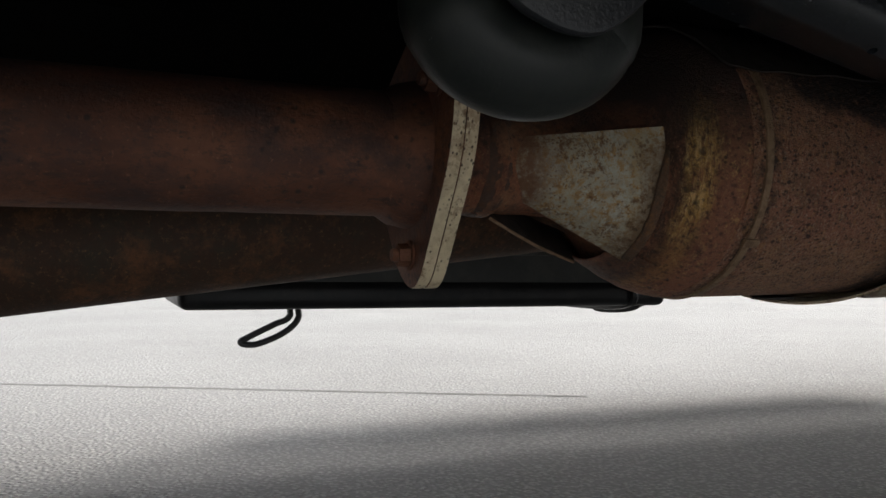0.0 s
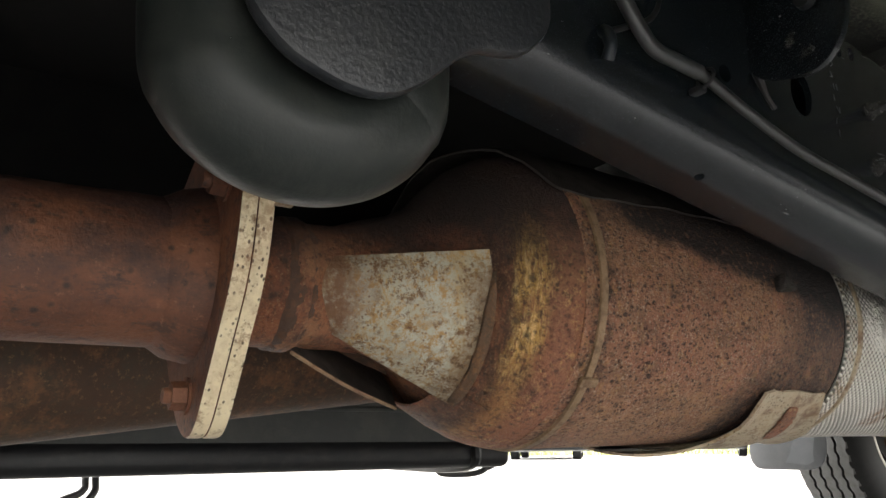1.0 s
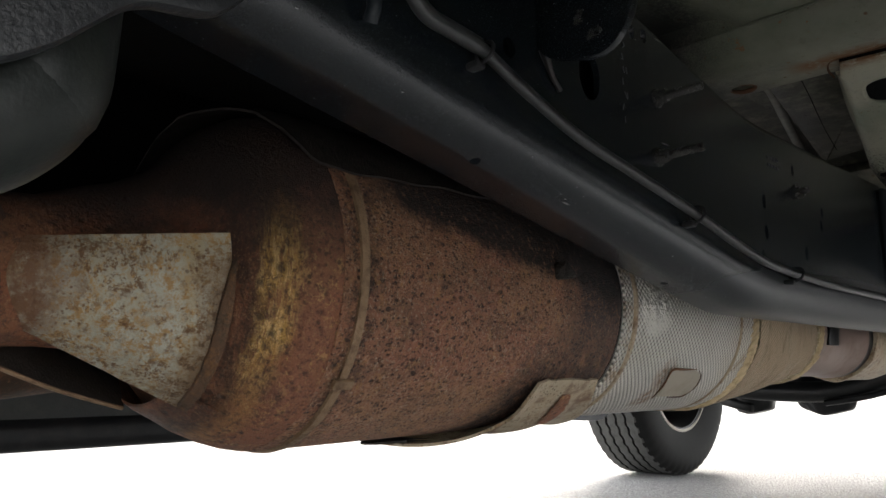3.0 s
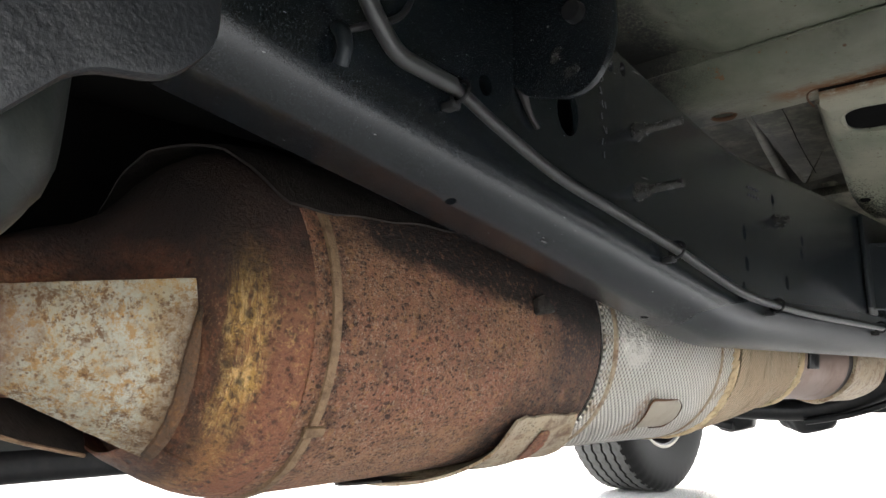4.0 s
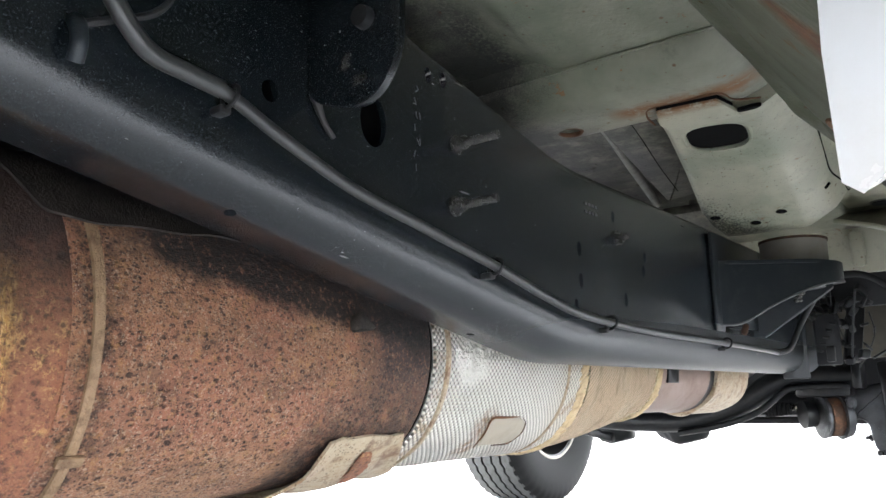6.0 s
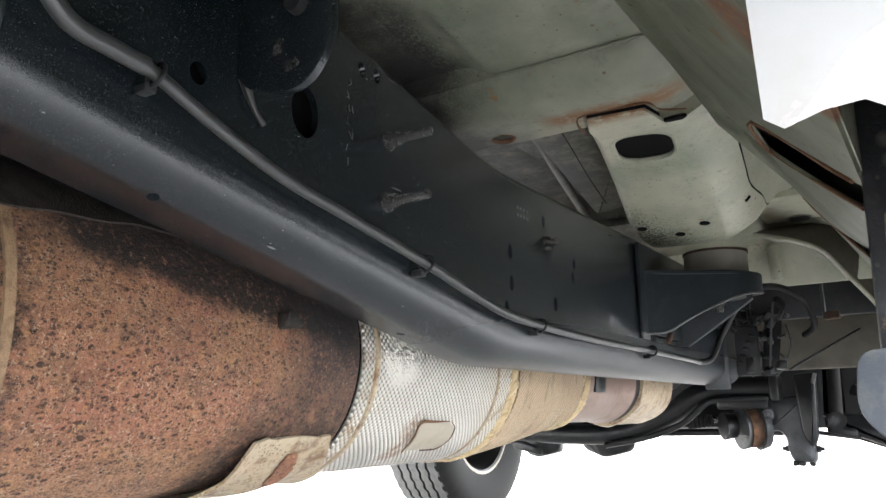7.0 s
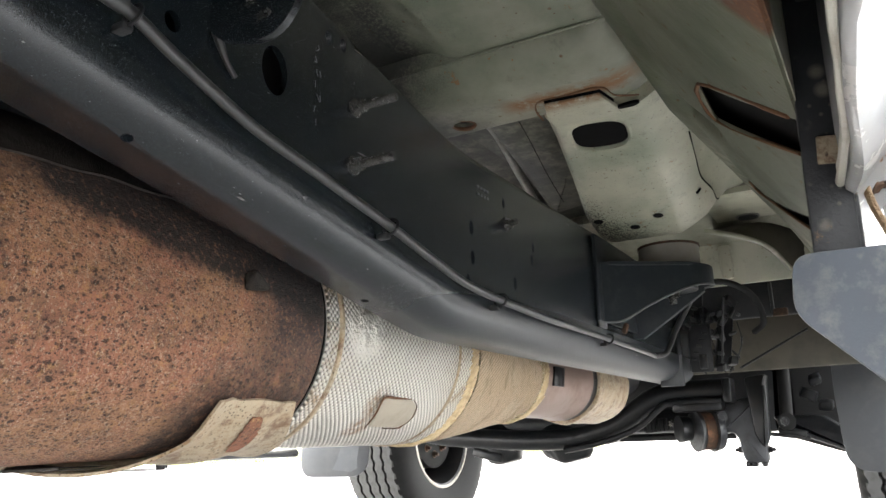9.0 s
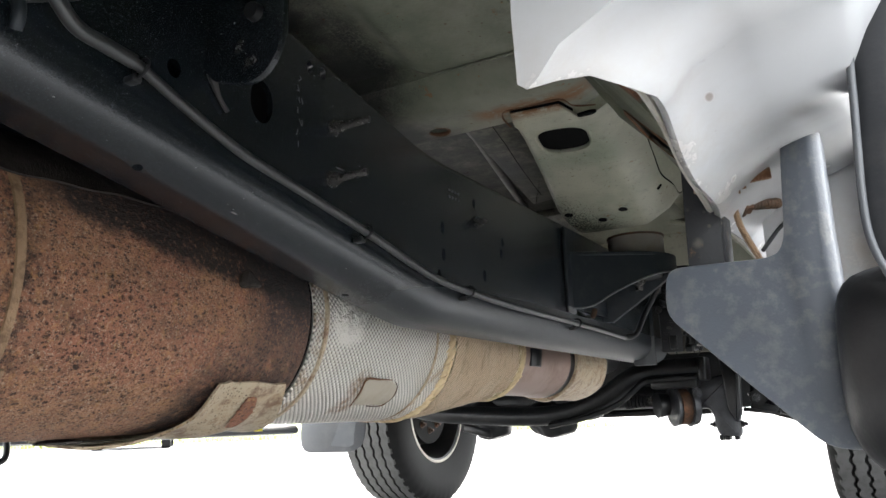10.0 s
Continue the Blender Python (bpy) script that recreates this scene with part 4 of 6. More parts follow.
    # black discs in the holes carry the shade inside them
    for x, y in ((-0.425, 1.62), (-0.375, 1.655), (-0.33, 1.63)):
        part("drain_hole_shade", disc(0.0082, 0.003, (x, y, low(y) + 0.0015), (0, 0.155, 1), 12), DARK, v)
    # black plate just inside the slot, painted in place of its shade
    part("slot_shade", slab(stadium, 0.003, Matrix.Translation((0, 0, 0.0335)) @ tilt), DARK, v)
    ring = [tilt @ Vector((u * 1.06, w * 1.07, 0.0325)) for u, w in stadium]
    pipe("slot_rim", ring + [ring[0]], 0.0035, PALE, v, "", 8, 1)
    # tab that laps under the beam, with a rusted open seam round it
    tab = [(-0.378, 1.330), (-0.380, 1.300), (-0.366, 1.256), (-0.298, 1.262), (-0.291, 1.318), (-0.291, 1.330)]
    part("outrigger_tab", slab(tab, 0.006, Matrix.Translation((0, 0, 0.6935)), 0.001), PALE, v)
    gap = [(-0.366, 1.2566), (-0.366, 1.2555), (-0.297, 1.2615), (-0.2912, 1.298), (-0.2918, 1.298), (-0.298, 1.2624)]
    part("seam_gap", slab(gap, 0.004, Matrix.Translation((0, 0, 0.6965))), DARK, v)
    part("seam_notch", slab(round_poly([(-0.292, 1.312), (-0.270, 1.309), (-0.262, 1.313), (-0.272, 1.320), (-0.291, 1.319)], 0.004, 3), 0.004, Matrix.Translation((0, 0, 0.6945))), DARK, v)
    pipe("rust_seam", [(-0.388, 1.305, 0.698), (-0.384, 1.272, 0.698), (-0.370, 1.249, 0.698), (-0.335, 1.250, 0.698), (-0.294, 1.254, 0.699), (-0.285, 1.285, 0.699), (-0.262, 1.306, 0.702)], 0.0011, RUSTY, v, "flaking orange rust along a seam", 10, 6, wobble=0.9)
    # pressings in the pocket between rail and outrigger
    pipe("pocket_rib", [(-0.520, 1.38, 0.772), (-0.537, 1.49, 0.771), (-0.580, 1.66, 0.771), (-0.625, 1.84, 0.771), (-0.66, 1.98, 0.771)], 0.008, RIB, v, "pale pressed rib in the floor", 12)
    bm = slab(round_poly([(-0.498, 1.335), (-0.392, 1.335), (-0.455, 1.60), (-0.500, 1.84), (-0.600, 1.88)], 0.02, 4), 0.036, Matrix.Translation((0, 0, 0.744)), 0.010)
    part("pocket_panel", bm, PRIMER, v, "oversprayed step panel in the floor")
    pipe("pocket_seam", [(-0.452, 1.36, 0.7435), (-0.478, 1.48, 0.7435), (-0.515, 1.64, 0.7435), (-0.548, 1.80, 0.7435)], 0.0006, DARK, v, "", 6, 6, wobble=0.6)

    def flank(y, x):
        z = low(y) + 0.022 + 0.07 * max(0.0, (y - 1.70) / 0.10) ** 2
        e = float(np.interp(y, (1.32, 1.38, 1.50, 1.60, 1.70), (-0.272, -0.282, -0.293, -0.304, -0.316))) + 0.042
        return z + max(0.0, (x - e) / (-0.228 - e)) * (0.715 - z) - 0.002
    pipe("seam_crack", [(x, y, flank(y, x)) for y, x in ((1.47, -0.238), (1.54, -0.246), (1.60, -0.252), (1.67, -0.250), (1.73, -0.254), (1.78, -0.256))], 0.0009, DARK, v, "", 6, 8, wobble=0.9)
    for y, x in ((1.62, -0.262),):
        part("notch", box((0.010, 0.005, 0.004), (x, y, flank(y, x)), 0.001, pose(0, 0, 0, 0, -50, 20)), DARK, v)
    part("floor_edge", box((0.17, 0.24, 0.012), (-0.215, 1.915, 0.7085), 0.002), PALE, v)
    part("floor_edge", box((0.10, 0.95, 0.012), (-0.185, 1.72, 0.772), 0.003), PRIMER, v)
    # inner sill: a slanting sheet from the floor to the rocker, with cut-outs
    def sill(y):
        f = sill_fold(y)
        n = Vector((0.263, 0, 0.19)).normalized() * 0.002
        pts = [(f - 0.012, 0.79), (f - 0.010, 0.715), (f - 0.002, 0.700), (f + 0.003, 0.683), (f + 0.008, 0.672), (f + 0.016, 0.664), (f + 0.030, 0.652)]
        pts += [(x, sill_z(x, y)) for x in (f + 0.030 + (-0.097 - f) * q / 27 for q in range(1, 28))]
        pts = [(x + 0.0110 * groove(x, y), z + 0.0110 * groove(x, y)) for x, z in pts]
        return pts + [(x + n.x, z + n.z) for x, z in reversed(pts)]
    rows = [-1.2 + 0.06 * k for k in range(35)] + [0.895 + 0.011 * k for k in range(38)] + [1.34 + 0.06 * k for k in range(17)]
    part("sill_return", box((0.0016, 0.34, 0.16), (-0.0655, 0.690, 0.552), 0), PRIMER, v, "rust-stained return of the inner sill")
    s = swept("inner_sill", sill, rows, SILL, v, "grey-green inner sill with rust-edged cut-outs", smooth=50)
    cuts = []
    for poly in (((-0.141, 1.009), (-0.146, 1.113), (-0.070, 0.970), (-0.066, 0.885)), ((-0.163, 1.428), (-0.154, 1.446), (-0.091, 1.295), (-0.088, 1.225))):
        cuts.append(slab(poly, 0.5, Matrix.Translation((0, 0, 0.35))))
    cut(s, cuts)
    for poly in (((-0.072, 0.892), (-0.141, 1.009), (-0.146, 1.113), (-0.073, 0.970)), ((-0.163, 1.428), (-0.154, 1.446), (-0.091, 1.295))):
        path = [(x, y, sill_z(x, y) - 0.0005) for x, y in poly]
        pipe("rust_edge", path, 0.0017, RUSTY, v, "rusted edge of a cut-out", 8, 4, wobble=0.7)
    # black sheet close behind the cut-outs, shade inside them put into colour
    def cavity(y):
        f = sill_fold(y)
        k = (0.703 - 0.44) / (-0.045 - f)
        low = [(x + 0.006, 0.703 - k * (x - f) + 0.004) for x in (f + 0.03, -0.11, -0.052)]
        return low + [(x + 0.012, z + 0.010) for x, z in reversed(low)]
    swept("sill_shade_sheet", cavity, [0.875, 1.0, 1.3, 1.6, 2.0], DARK, v)
    # toe board and inner wing ahead of the outrigger
    part("toe_board", slab([(-0.62, 1.95), (-0.12, 1.95), (-0.12, 2.45), (-0.62, 2.45)], 0.02, Matrix.Translation((0, 0, 1.16)) @ pose(0, 0, 0, -13, 0, 0), 0.004), PRIMER, v)
    part("toe_panel", box((0.52, 0.02, 0.20), (-0.36, 2.08, 0.695), 0.006, pose(0, 0, 0, 12, 0, 0)), PALE, v, "plain grey-green panel below the floor")
    part("toe_rib", box((0.024, 0.02, 0.07), (-0.305, 2.066, 0.640), 0.008, pose(0, 0, 0, 12, 0, 0)), PALE, v)
    pipe("toe_lip", [(-0.30, 1.84, 0.655), (-0.271, 1.85, 0.648), (-0.24, 1.90, 0.645), (-0.21, 1.97, 0.637), (-0.186, 2.05, 0.609), (-0.145, 2.15, 0.554), (-0.12, 2.22, 0.51)], 0.0045, PRIMER, v, "", 12)
    low_rail = spline([(-0.30, 1.84, 0.655), (-0.24, 1.90, 0.645), (-0.186, 2.05, 0.609), (-0.12, 2.22, 0.51)], 6)
    high_rail = spline([(-0.31, 2.03, 0.703), (-0.20, 2.035, 0.703), (-0.135, 2.12, 0.650), (-0.085, 2.26, 0.55)], 6)
    verts = [p for a, b in zip(low_rail, high_rail) for p in (a, b, b + Vector((0, 0.004, 0.003)), a + Vector((0, 0.004, 0.003)))]
    faces = [(4 * i + k, 4 * i + (k + 1) % 4, 4 * i + 4 + (k + 1) % 4, 4 * i + 4 + k) for i in range(len(low_rail) - 1) for k in range(4)]
    # wears the dark wing colour in place of shade on body paint
    finish("toe_side", verts, faces, WING, v, "olive slanting panel ahead of the floor edge, darkened for shade")
    r = part("floor_hole_rim", disc(0.0215, 0.003, (-0.240, 1.964, 0.7025), (0, 0, 1), 28), RIB, v)
    part("floor_hole", disc(0.018, 0.003, (-0.240, 1.966, 0.7008), (0, 0, 1), 28), WORN, r)
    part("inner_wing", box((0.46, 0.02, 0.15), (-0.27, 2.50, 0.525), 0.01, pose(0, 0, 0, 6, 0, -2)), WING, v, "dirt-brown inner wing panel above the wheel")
    part("wing_flange", box((0.62, 0.12, 0.02), (-0.30, 2.44, 0.60), 0.006, pose(0, 0, 0, -8, 0, 0)), GREASY, v)
    part("wheel_arch", box((0.42, 0.9, 0.03), (-0.10, 3.0, 0.82), 0.01), GREASY, v)
    part("wheel_arch", box((0.42, 0.9, 0.03), (-1.66, 3.0, 0.82), 0.01), GREASY, v)
    part("engine_bay_floor", box((1.15, 1.7, 0.02), (-0.88, 3.1, 0.66), 0.005), GREASY, v)
    part("bulkhead", box((1.5, 0.02, 0.30), (-0.90, 2.28, 0.70), 0.005), GREASY, v)
    # unseen lid added to keep daylight out of the sill
    part("sill_light_lid", box((0.44, 5.2, 0.03), (-0.14, -0.2, 0.825), 0.004), MATTE_BLACK, v)
    # closed upper body, so that daylight comes only from the sides
    part("upper_body", box((1.90, 7.2, 1.5), (-0.87, 0.9, 1.60), 0.08), WHITE, v, "white van upper body")
    return v


def rocker():
    """White rocker panel: rolled hem with a scalloped rear end, curved outer face."""
    def section(y):
        hx = hem_x(y)
        hz = hem_z(y)
        w = 0.002 * math.sin(y * 40)
        d = 0.016 * math.exp(-((y - 0.68) / 0.12) ** 2)
        return [(hx - 0.003, 0.58), (hx - 0.005 + w, hz + 0.03), (hx - 0.004 + w, hz), (hx + w, hz - 0.003), (hx + 0.005 + w, hz + 0.001),
                (hx + 0.014 + w, hz + 0.012), (hx + 0.04, hz + 0.030 - d * 0.4), (hx + 0.08, hz + 0.045 - d), (0.055, hz + 0.065 - d), (0.074, hz + 0.095 - d), (0.084, hz + 0.16), (0.088, 0.80), (0.07, 0.80)]
    r = thing("rocker_panel", "white painted rocker panel with a rolled hem and faint rust stains", "rocker panel")
    rows = [0.59 + 0.0165 * k for k in range(22)] + [0.97 + 0.06 * k for k in range(24)]
    swept("rocker_skin", section, rows, WHITE, r, smooth=60)

    for dx, dz in ((-0.0062, 0.004), (-0.0050, 0.012)):
        pipe("hem_seam", [(hem_x(y) + dx, y, hem_z(y) + dz) for y in np.linspace(0.62, 1.15, 28)], 0.0022, HEM_SEAM, r, "folded pale seam along the hem", 8, 1, wobble=0.5)
    out = [(-0.030, 0.40), (-0.030, 0.545), (0.050, 0.545), (0.050, 0.335), (0.000, 0.335)]
    part("step_panel", slab(out, 0.004, Matrix.Translation((0, 0.962, 0)) @ XZ, 0.001), WHITE, r, "white panel of the step well")
    pipe("panel_seal", [(-0.028, 0.960, 0.455), (-0.012, 0.960, 0.459), (0.011, 0.960, 0.468), (0.030, 0.960, 0.476), (0.037, 0.960, 0.490), (0.039, 0.960, 0.515), (0.040, 0.960, 0.542)], 0.0018, RUBBER, r, "thin black seal", 8)
    part("panel_bevel", box((0.020, 0.05, 0.22), (0.057, 0.945, 0.44), 0.006, pose(0, 0, 0, 0, -3, 20)), WHITE, r, "bevelled white edge of the step well")

    # unseen body side, lower edge dropped to keep sky light off the rocker
    def back(y):
        low = 0.24 + 0.23 * max(0.0, min(1.0, (y + 0.20) / 0.40))
        return [(-0.02, 0.80), (-0.02, low + 0.04), (0.03, low), (0.08, low + 0.04), (0.088, 0.82), (0.0, 0.82)]
    swept("rear_side_block", back, [-2.6, -1.0, -0.20, -0.10, 0.0, 0.10, 0.20, 0.3, 0.55], WHITE, r, "unseen white body side, lowered to block light from the rear")

    def side(y):
        return [(-1.83, 0.80), (-1.835, 0.50), (-1.80, 0.45), (-1.74, 0.44), (-1.735, 0.46), (-1.76, 0.52), (-1.76, 0.80)]
    swept("far_rocker_skin", side, [-2.6, -1.0, 0.5, 2.55], WHITE, r, "white rocker panel on the far side")
    return r


van_underbody()
rocker()


# ---- chassis rail ----
def rail_low(y):
    return 0.409 + 0.2 * 0.013 * math.log1p(math.exp(min(60, (1.155 - y) / 0.013))) + 0.003 * max(0, y - 1.2)


def rail_top(y):
    return 0.622 + 0.21 * 0.02 * math.log1p(math.exp(min(60, (1.145 - y) / 0.02))) + 0.009 * max(0, min(0.5, y - 1.2))


WEB = -0.432


def chassis_rail():
    r = thing("chassis_rail", "black painted steel chassis rail with rounded lower flange", "chassis rail")
    t, q = 0.006, 0.038

    def section(y):
        b, u = rail_low(y), rail_top(y)
        out = [(-0.497, b)] + [(WEB - q + q * math.sin(a), b + q - q * math.cos(a)) for a in np.linspace(0, math.pi / 2, 10)]
        out += [(WEB - 0.012 + 0.012 * math.cos(a), u - 0.012 + 0.012 * math.sin(a)) for a in np.linspace(0, math.pi / 2, 6)] + [(-0.497, u)]
        inn = [(-0.497, u - t)] + [(WEB - 0.012 + (0.012 - t) * math.cos(a), u - 0.012 + (0.012 - t) * math.sin(a)) for a in np.linspace(math.pi / 2, 0, 6)]
        inn += [(WEB - q + (q - t) * math.sin(a), b + q - (q - t) * math.cos(a)) for a in np.linspace(math.pi / 2, 0, 10)] + [(-0.497, b + t)]
        return out + inn
    rows = [-1.6, -1.0, -0.5, -0.1] + [0.1 + 0.03 * k for k in range(30)] + [1.0 + 0.015 * k for k in range(24)] + [1.36 + 0.05 * k for k in range(19)]
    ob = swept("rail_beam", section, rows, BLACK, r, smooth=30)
    holes = []
    for y, z, a, b in ((0.842, 0.584, 0.015, 0.021), (1.174, 0.530, 0.0045, 0.009), (1.175, 0.495, 0.0045, 0.009), (1.351, 0.543, 0.004, 0.007), (1.345, 0.525, 0.004, 0.008),
                       (1.288, 0.484, 0.0045, 0.009), (1.264, 0.582, 0.004, 0.007), (0.739, 0.577, 0.007, 0.008), (0.932, 0.647, 0.005, 0.007), (0.911, 0.645, 0.005, 0.007), (1.162, 0.468, 0.004, 0.007)):
        bm = disc(1.0, 0.05, (0, 0, 0), (0, 0, 1), 20)
        bmesh.ops.transform(bm, matrix=Matrix.Translation((WEB, y, z)) @ Matrix(((0, 0, 1, 0), (a, 0, 0, 0), (0, b, 0, 0), (0, 0, 0, 1))), verts=bm.verts)
        holes.append(bm)
    for x, y in ((-0.460, 0.731), (-0.484, 1.038)):
        holes.append(disc(0.0042, 0.06, (x, y, rail_low(y)), (0, 0, 1), 16))
    cut(ob, holes)
    # bolts standing out of the web
    for z, y in ((0.592, 0.950), (0.535, 0.946)):
        hexbolt("bolt", (WEB, y, z), (1, 0.03, 0.02), 0.044, 0.0041, BOLT, r, 0.009)
    hexbolt("stud", (WEB, 1.268, 0.556), (1, 0.1, 0.1), 0.018, 0.004, BOLT, r, 0.004)
    part("bent_tag", box((0.010, 0.016, 0.003), (WEB + 0.008, 1.262, 0.551), 0.0008, pose(0, 0, 0, 30, 25, 20)), BOLT, r)
    # outrigger bracket plate, welded across the web
    pts = round_poly([(-0.434, 0.578), (-0.372, 0.560), (-0.345, 0.59), (-0.345, 0.86), (-0.434, 0.86)], 0.022, 6)
    part("bracket_plate", slab(pts, 0.007, Matrix.Translation((0, 0.772, 0)) @ XZ, 0.0015), BLACK, r, "black bracket plate with a rounded corner")
    part("rivet_head", disc(0.0082, 0.008, (-0.375, 0.769, 0.624), (0, -1, 0), 20, 0.0074), DULL, r)
    for at, size in (((-0.393, 0.7716, 0.597), 0.0042), ((-0.391, 0.7716, 0.602), 0.0026), ((-0.381, 0.7716, 0.582), 0.0046), ((-0.376, 0.7716, 0.583), 0.0028)):
        bm = disc(size, 0.0016, at, (0, 1, 0), 14)
        for v in bm.verts:
            v.co += Vector((1, 0, 1)) * size * 0.9 * noise.noise(v.co * 260)
        part("scuff", bm, BOLT, r, "scraped bare smear")
    pipe("weld_run", [(-0.429, 0.776, 0.586), (-0.428, 0.780, 0.576), (-0.428, 0.786, 0.566), (-0.429, 0.796, 0.558)], 0.0028, DULL, r, "", 8, 6, wobble=0.7)
    pipe("bent_lug", [(-0.430, 0.603, 0.574), (-0.424, 0.602, 0.568), (-0.422, 0.602, 0.558), (-0.427, 0.603, 0.550)], 0.0048, MOUNT, r, "bent black lug", 12, 6, wobble=0.4)
    pipe("thin_stay", [(-0.425, 0.604, 0.571), (-0.424, 0.622, 0.580), (-0.423, 0.643, 0.591), (-0.424, 0.656, 0.606), (-0.426, 0.664, 0.628)], 0.0022, DULL, r, "", 8, 6, wobble=0.5)
    # scribbled marks on the web
    rng = random.Random(2)
    for k in range(7):
        z = 0.630 - 0.0115 * k
        y = 0.893 + rng.uniform(-0.002, 0.002)
        for q in range(2 if k in (2, 4) else 1):
            pipe("paint_mark", [(WEB + 0.0008, y + 0.004 * q, z), (WEB + 0.0008, y + 0.004 * q + rng.uniform(-0.001, 0.002), z - 0.003), (WEB + 0.0008, y + 0.004 * q + rng.uniform(-0.002, 0.004), z - 0.006)], 0.0004, MARK, r, "", 5, 2)
    for i in range(2):
        for k in range(4):
            part("paint_mark", box((0.001, 0.004, 0.003), (WEB + 0.0006, 1.195 + 0.008 * k, 0.585 - 0.009 * i), 0), MARK, r)
    # black plate added behind the web to keep its holes dark
    part("web_hole_shade", box((0.004, 0.28, 0.10), (-0.462, 0.83, 0.585), 0.001), MATTE_BLACK, r)
    return r


def body_mount():
    b = thing("body_mount", "black body mount bracket with a rubber cushion under the floor", "body mount")
    cx, cy = -0.350, 1.762
    part("cushion", disc(0.051, 0.040, (cx, cy, 0.594), (0, 0, 1), 40), CUSHION, b, "dusty rubber cushion")
    part("cushion_rim", disc(0.0525, 0.004, (cx, cy, 0.6135), (0, 0, 1), 40), SHAFT, b)
    out = round_poly([(-0.434, 1.60), (-0.36, 1.66), (-0.290, 1.705), (-0.280, 1.80), (-0.434, 1.88)], 0.05, 6)
    part("top_plate", slab(out, 0.006, Matrix.Translation((0, 0, 0.567)), 0.0015), MOUNT, b)
    # skirt folded down round the plate, deepest at the rail
    path = spline([(-0.434, 1.600, 0.474), (-0.402, 1.634, 0.477), (-0.365, 1.662, 0.502), (-0.325, 1.690, 0.524), (-0.296, 1.712, 0.535), (-0.281, 1.750, 0.541), (-0.290, 1.800, 0.546), (-0.335, 1.840, 0.548)], 6)
    verts, faces = [], []
    for i, p in enumerate(path):
        d = path[min(i + 1, len(path) - 1)] - path[max(i - 1, 0)]
        side = Vector((-d.y, d.x, 0)).normalized() * 0.005
        verts += [(p.x, p.y, p.z), (p.x, p.y, 0.572), (p.x + side.x, p.y + side.y, 0.572), (p.x + side.x, p.y + side.y, p.z)]
    for i in range(len(path) - 1):
        faces += [(4 * i + k, 4 * i + (k + 1) % 4, 4 * i + 4 + (k + 1) % 4, 4 * i + 4 + k) for k in range(4)]
    faces += [(0, 1, 2, 3), tuple(range(4 * len(path) - 4, 4 * len(path)))]
    finish("skirt", verts, faces, MOUNT, b, "folded black skirt of the bracket")
    pipe("worn_edge", [p - Vector((0, 0, 0.0005)) for p in path], 0.0017, EDGE, b, "bare worn lower edge", 8, 1)
    m = Matrix.Translation((-0.434, 1.79, 0)) @ pose(0, 0, 0, 0, 0, 8) @ XZ
    part("side_web", slab([(0.0, 0.465), (0.02, 0.465), (0.13, 0.54), (0.13, 0.568), (0.0, 0.568)], 0.005, m, 0.001), MOUNT, b)
    pipe("worn_edge", [m @ Vector((u, w - 0.0005, 0.0)) for u, w in ((0.02, 0.465), (0.075, 0.502), (0.13, 0.54))], 0.0017, EDGE, b, "bare worn lower edge", 8, 4)
    part("web_flange", box((0.004, 0.035, 0.13), (-0.4285, 1.612, 0.53), 0.0015), EDGE, b)
    part("rust_clip", box((0.010, 0.022, 0.018), (-0.416, 1.69, 0.472), 0.004, pose(0, 0, 0, 10, 20, 20)), SHAFT, b, "rusted clip below the bracket")
    part("backing_plate", box((0.006, 0.24, 0.14), (-0.427, 1.71, 0.545), 0.002), MOUNT, b)
    part("lower_cushion", disc(0.045, 0.022, (cx, cy, 0.554), (0, 0, 1), 36, 0.05), RUBBER, b)
    part("washer", disc(0.043, 0.005, (cx, cy, 0.540), (0, 0, 1), 32), DULL, b)
    hexbolt("bolt", (cx, cy, 0.538), (0, 0, -1), 0.022, 0.007, BOLT, b, 0.010)
    return b


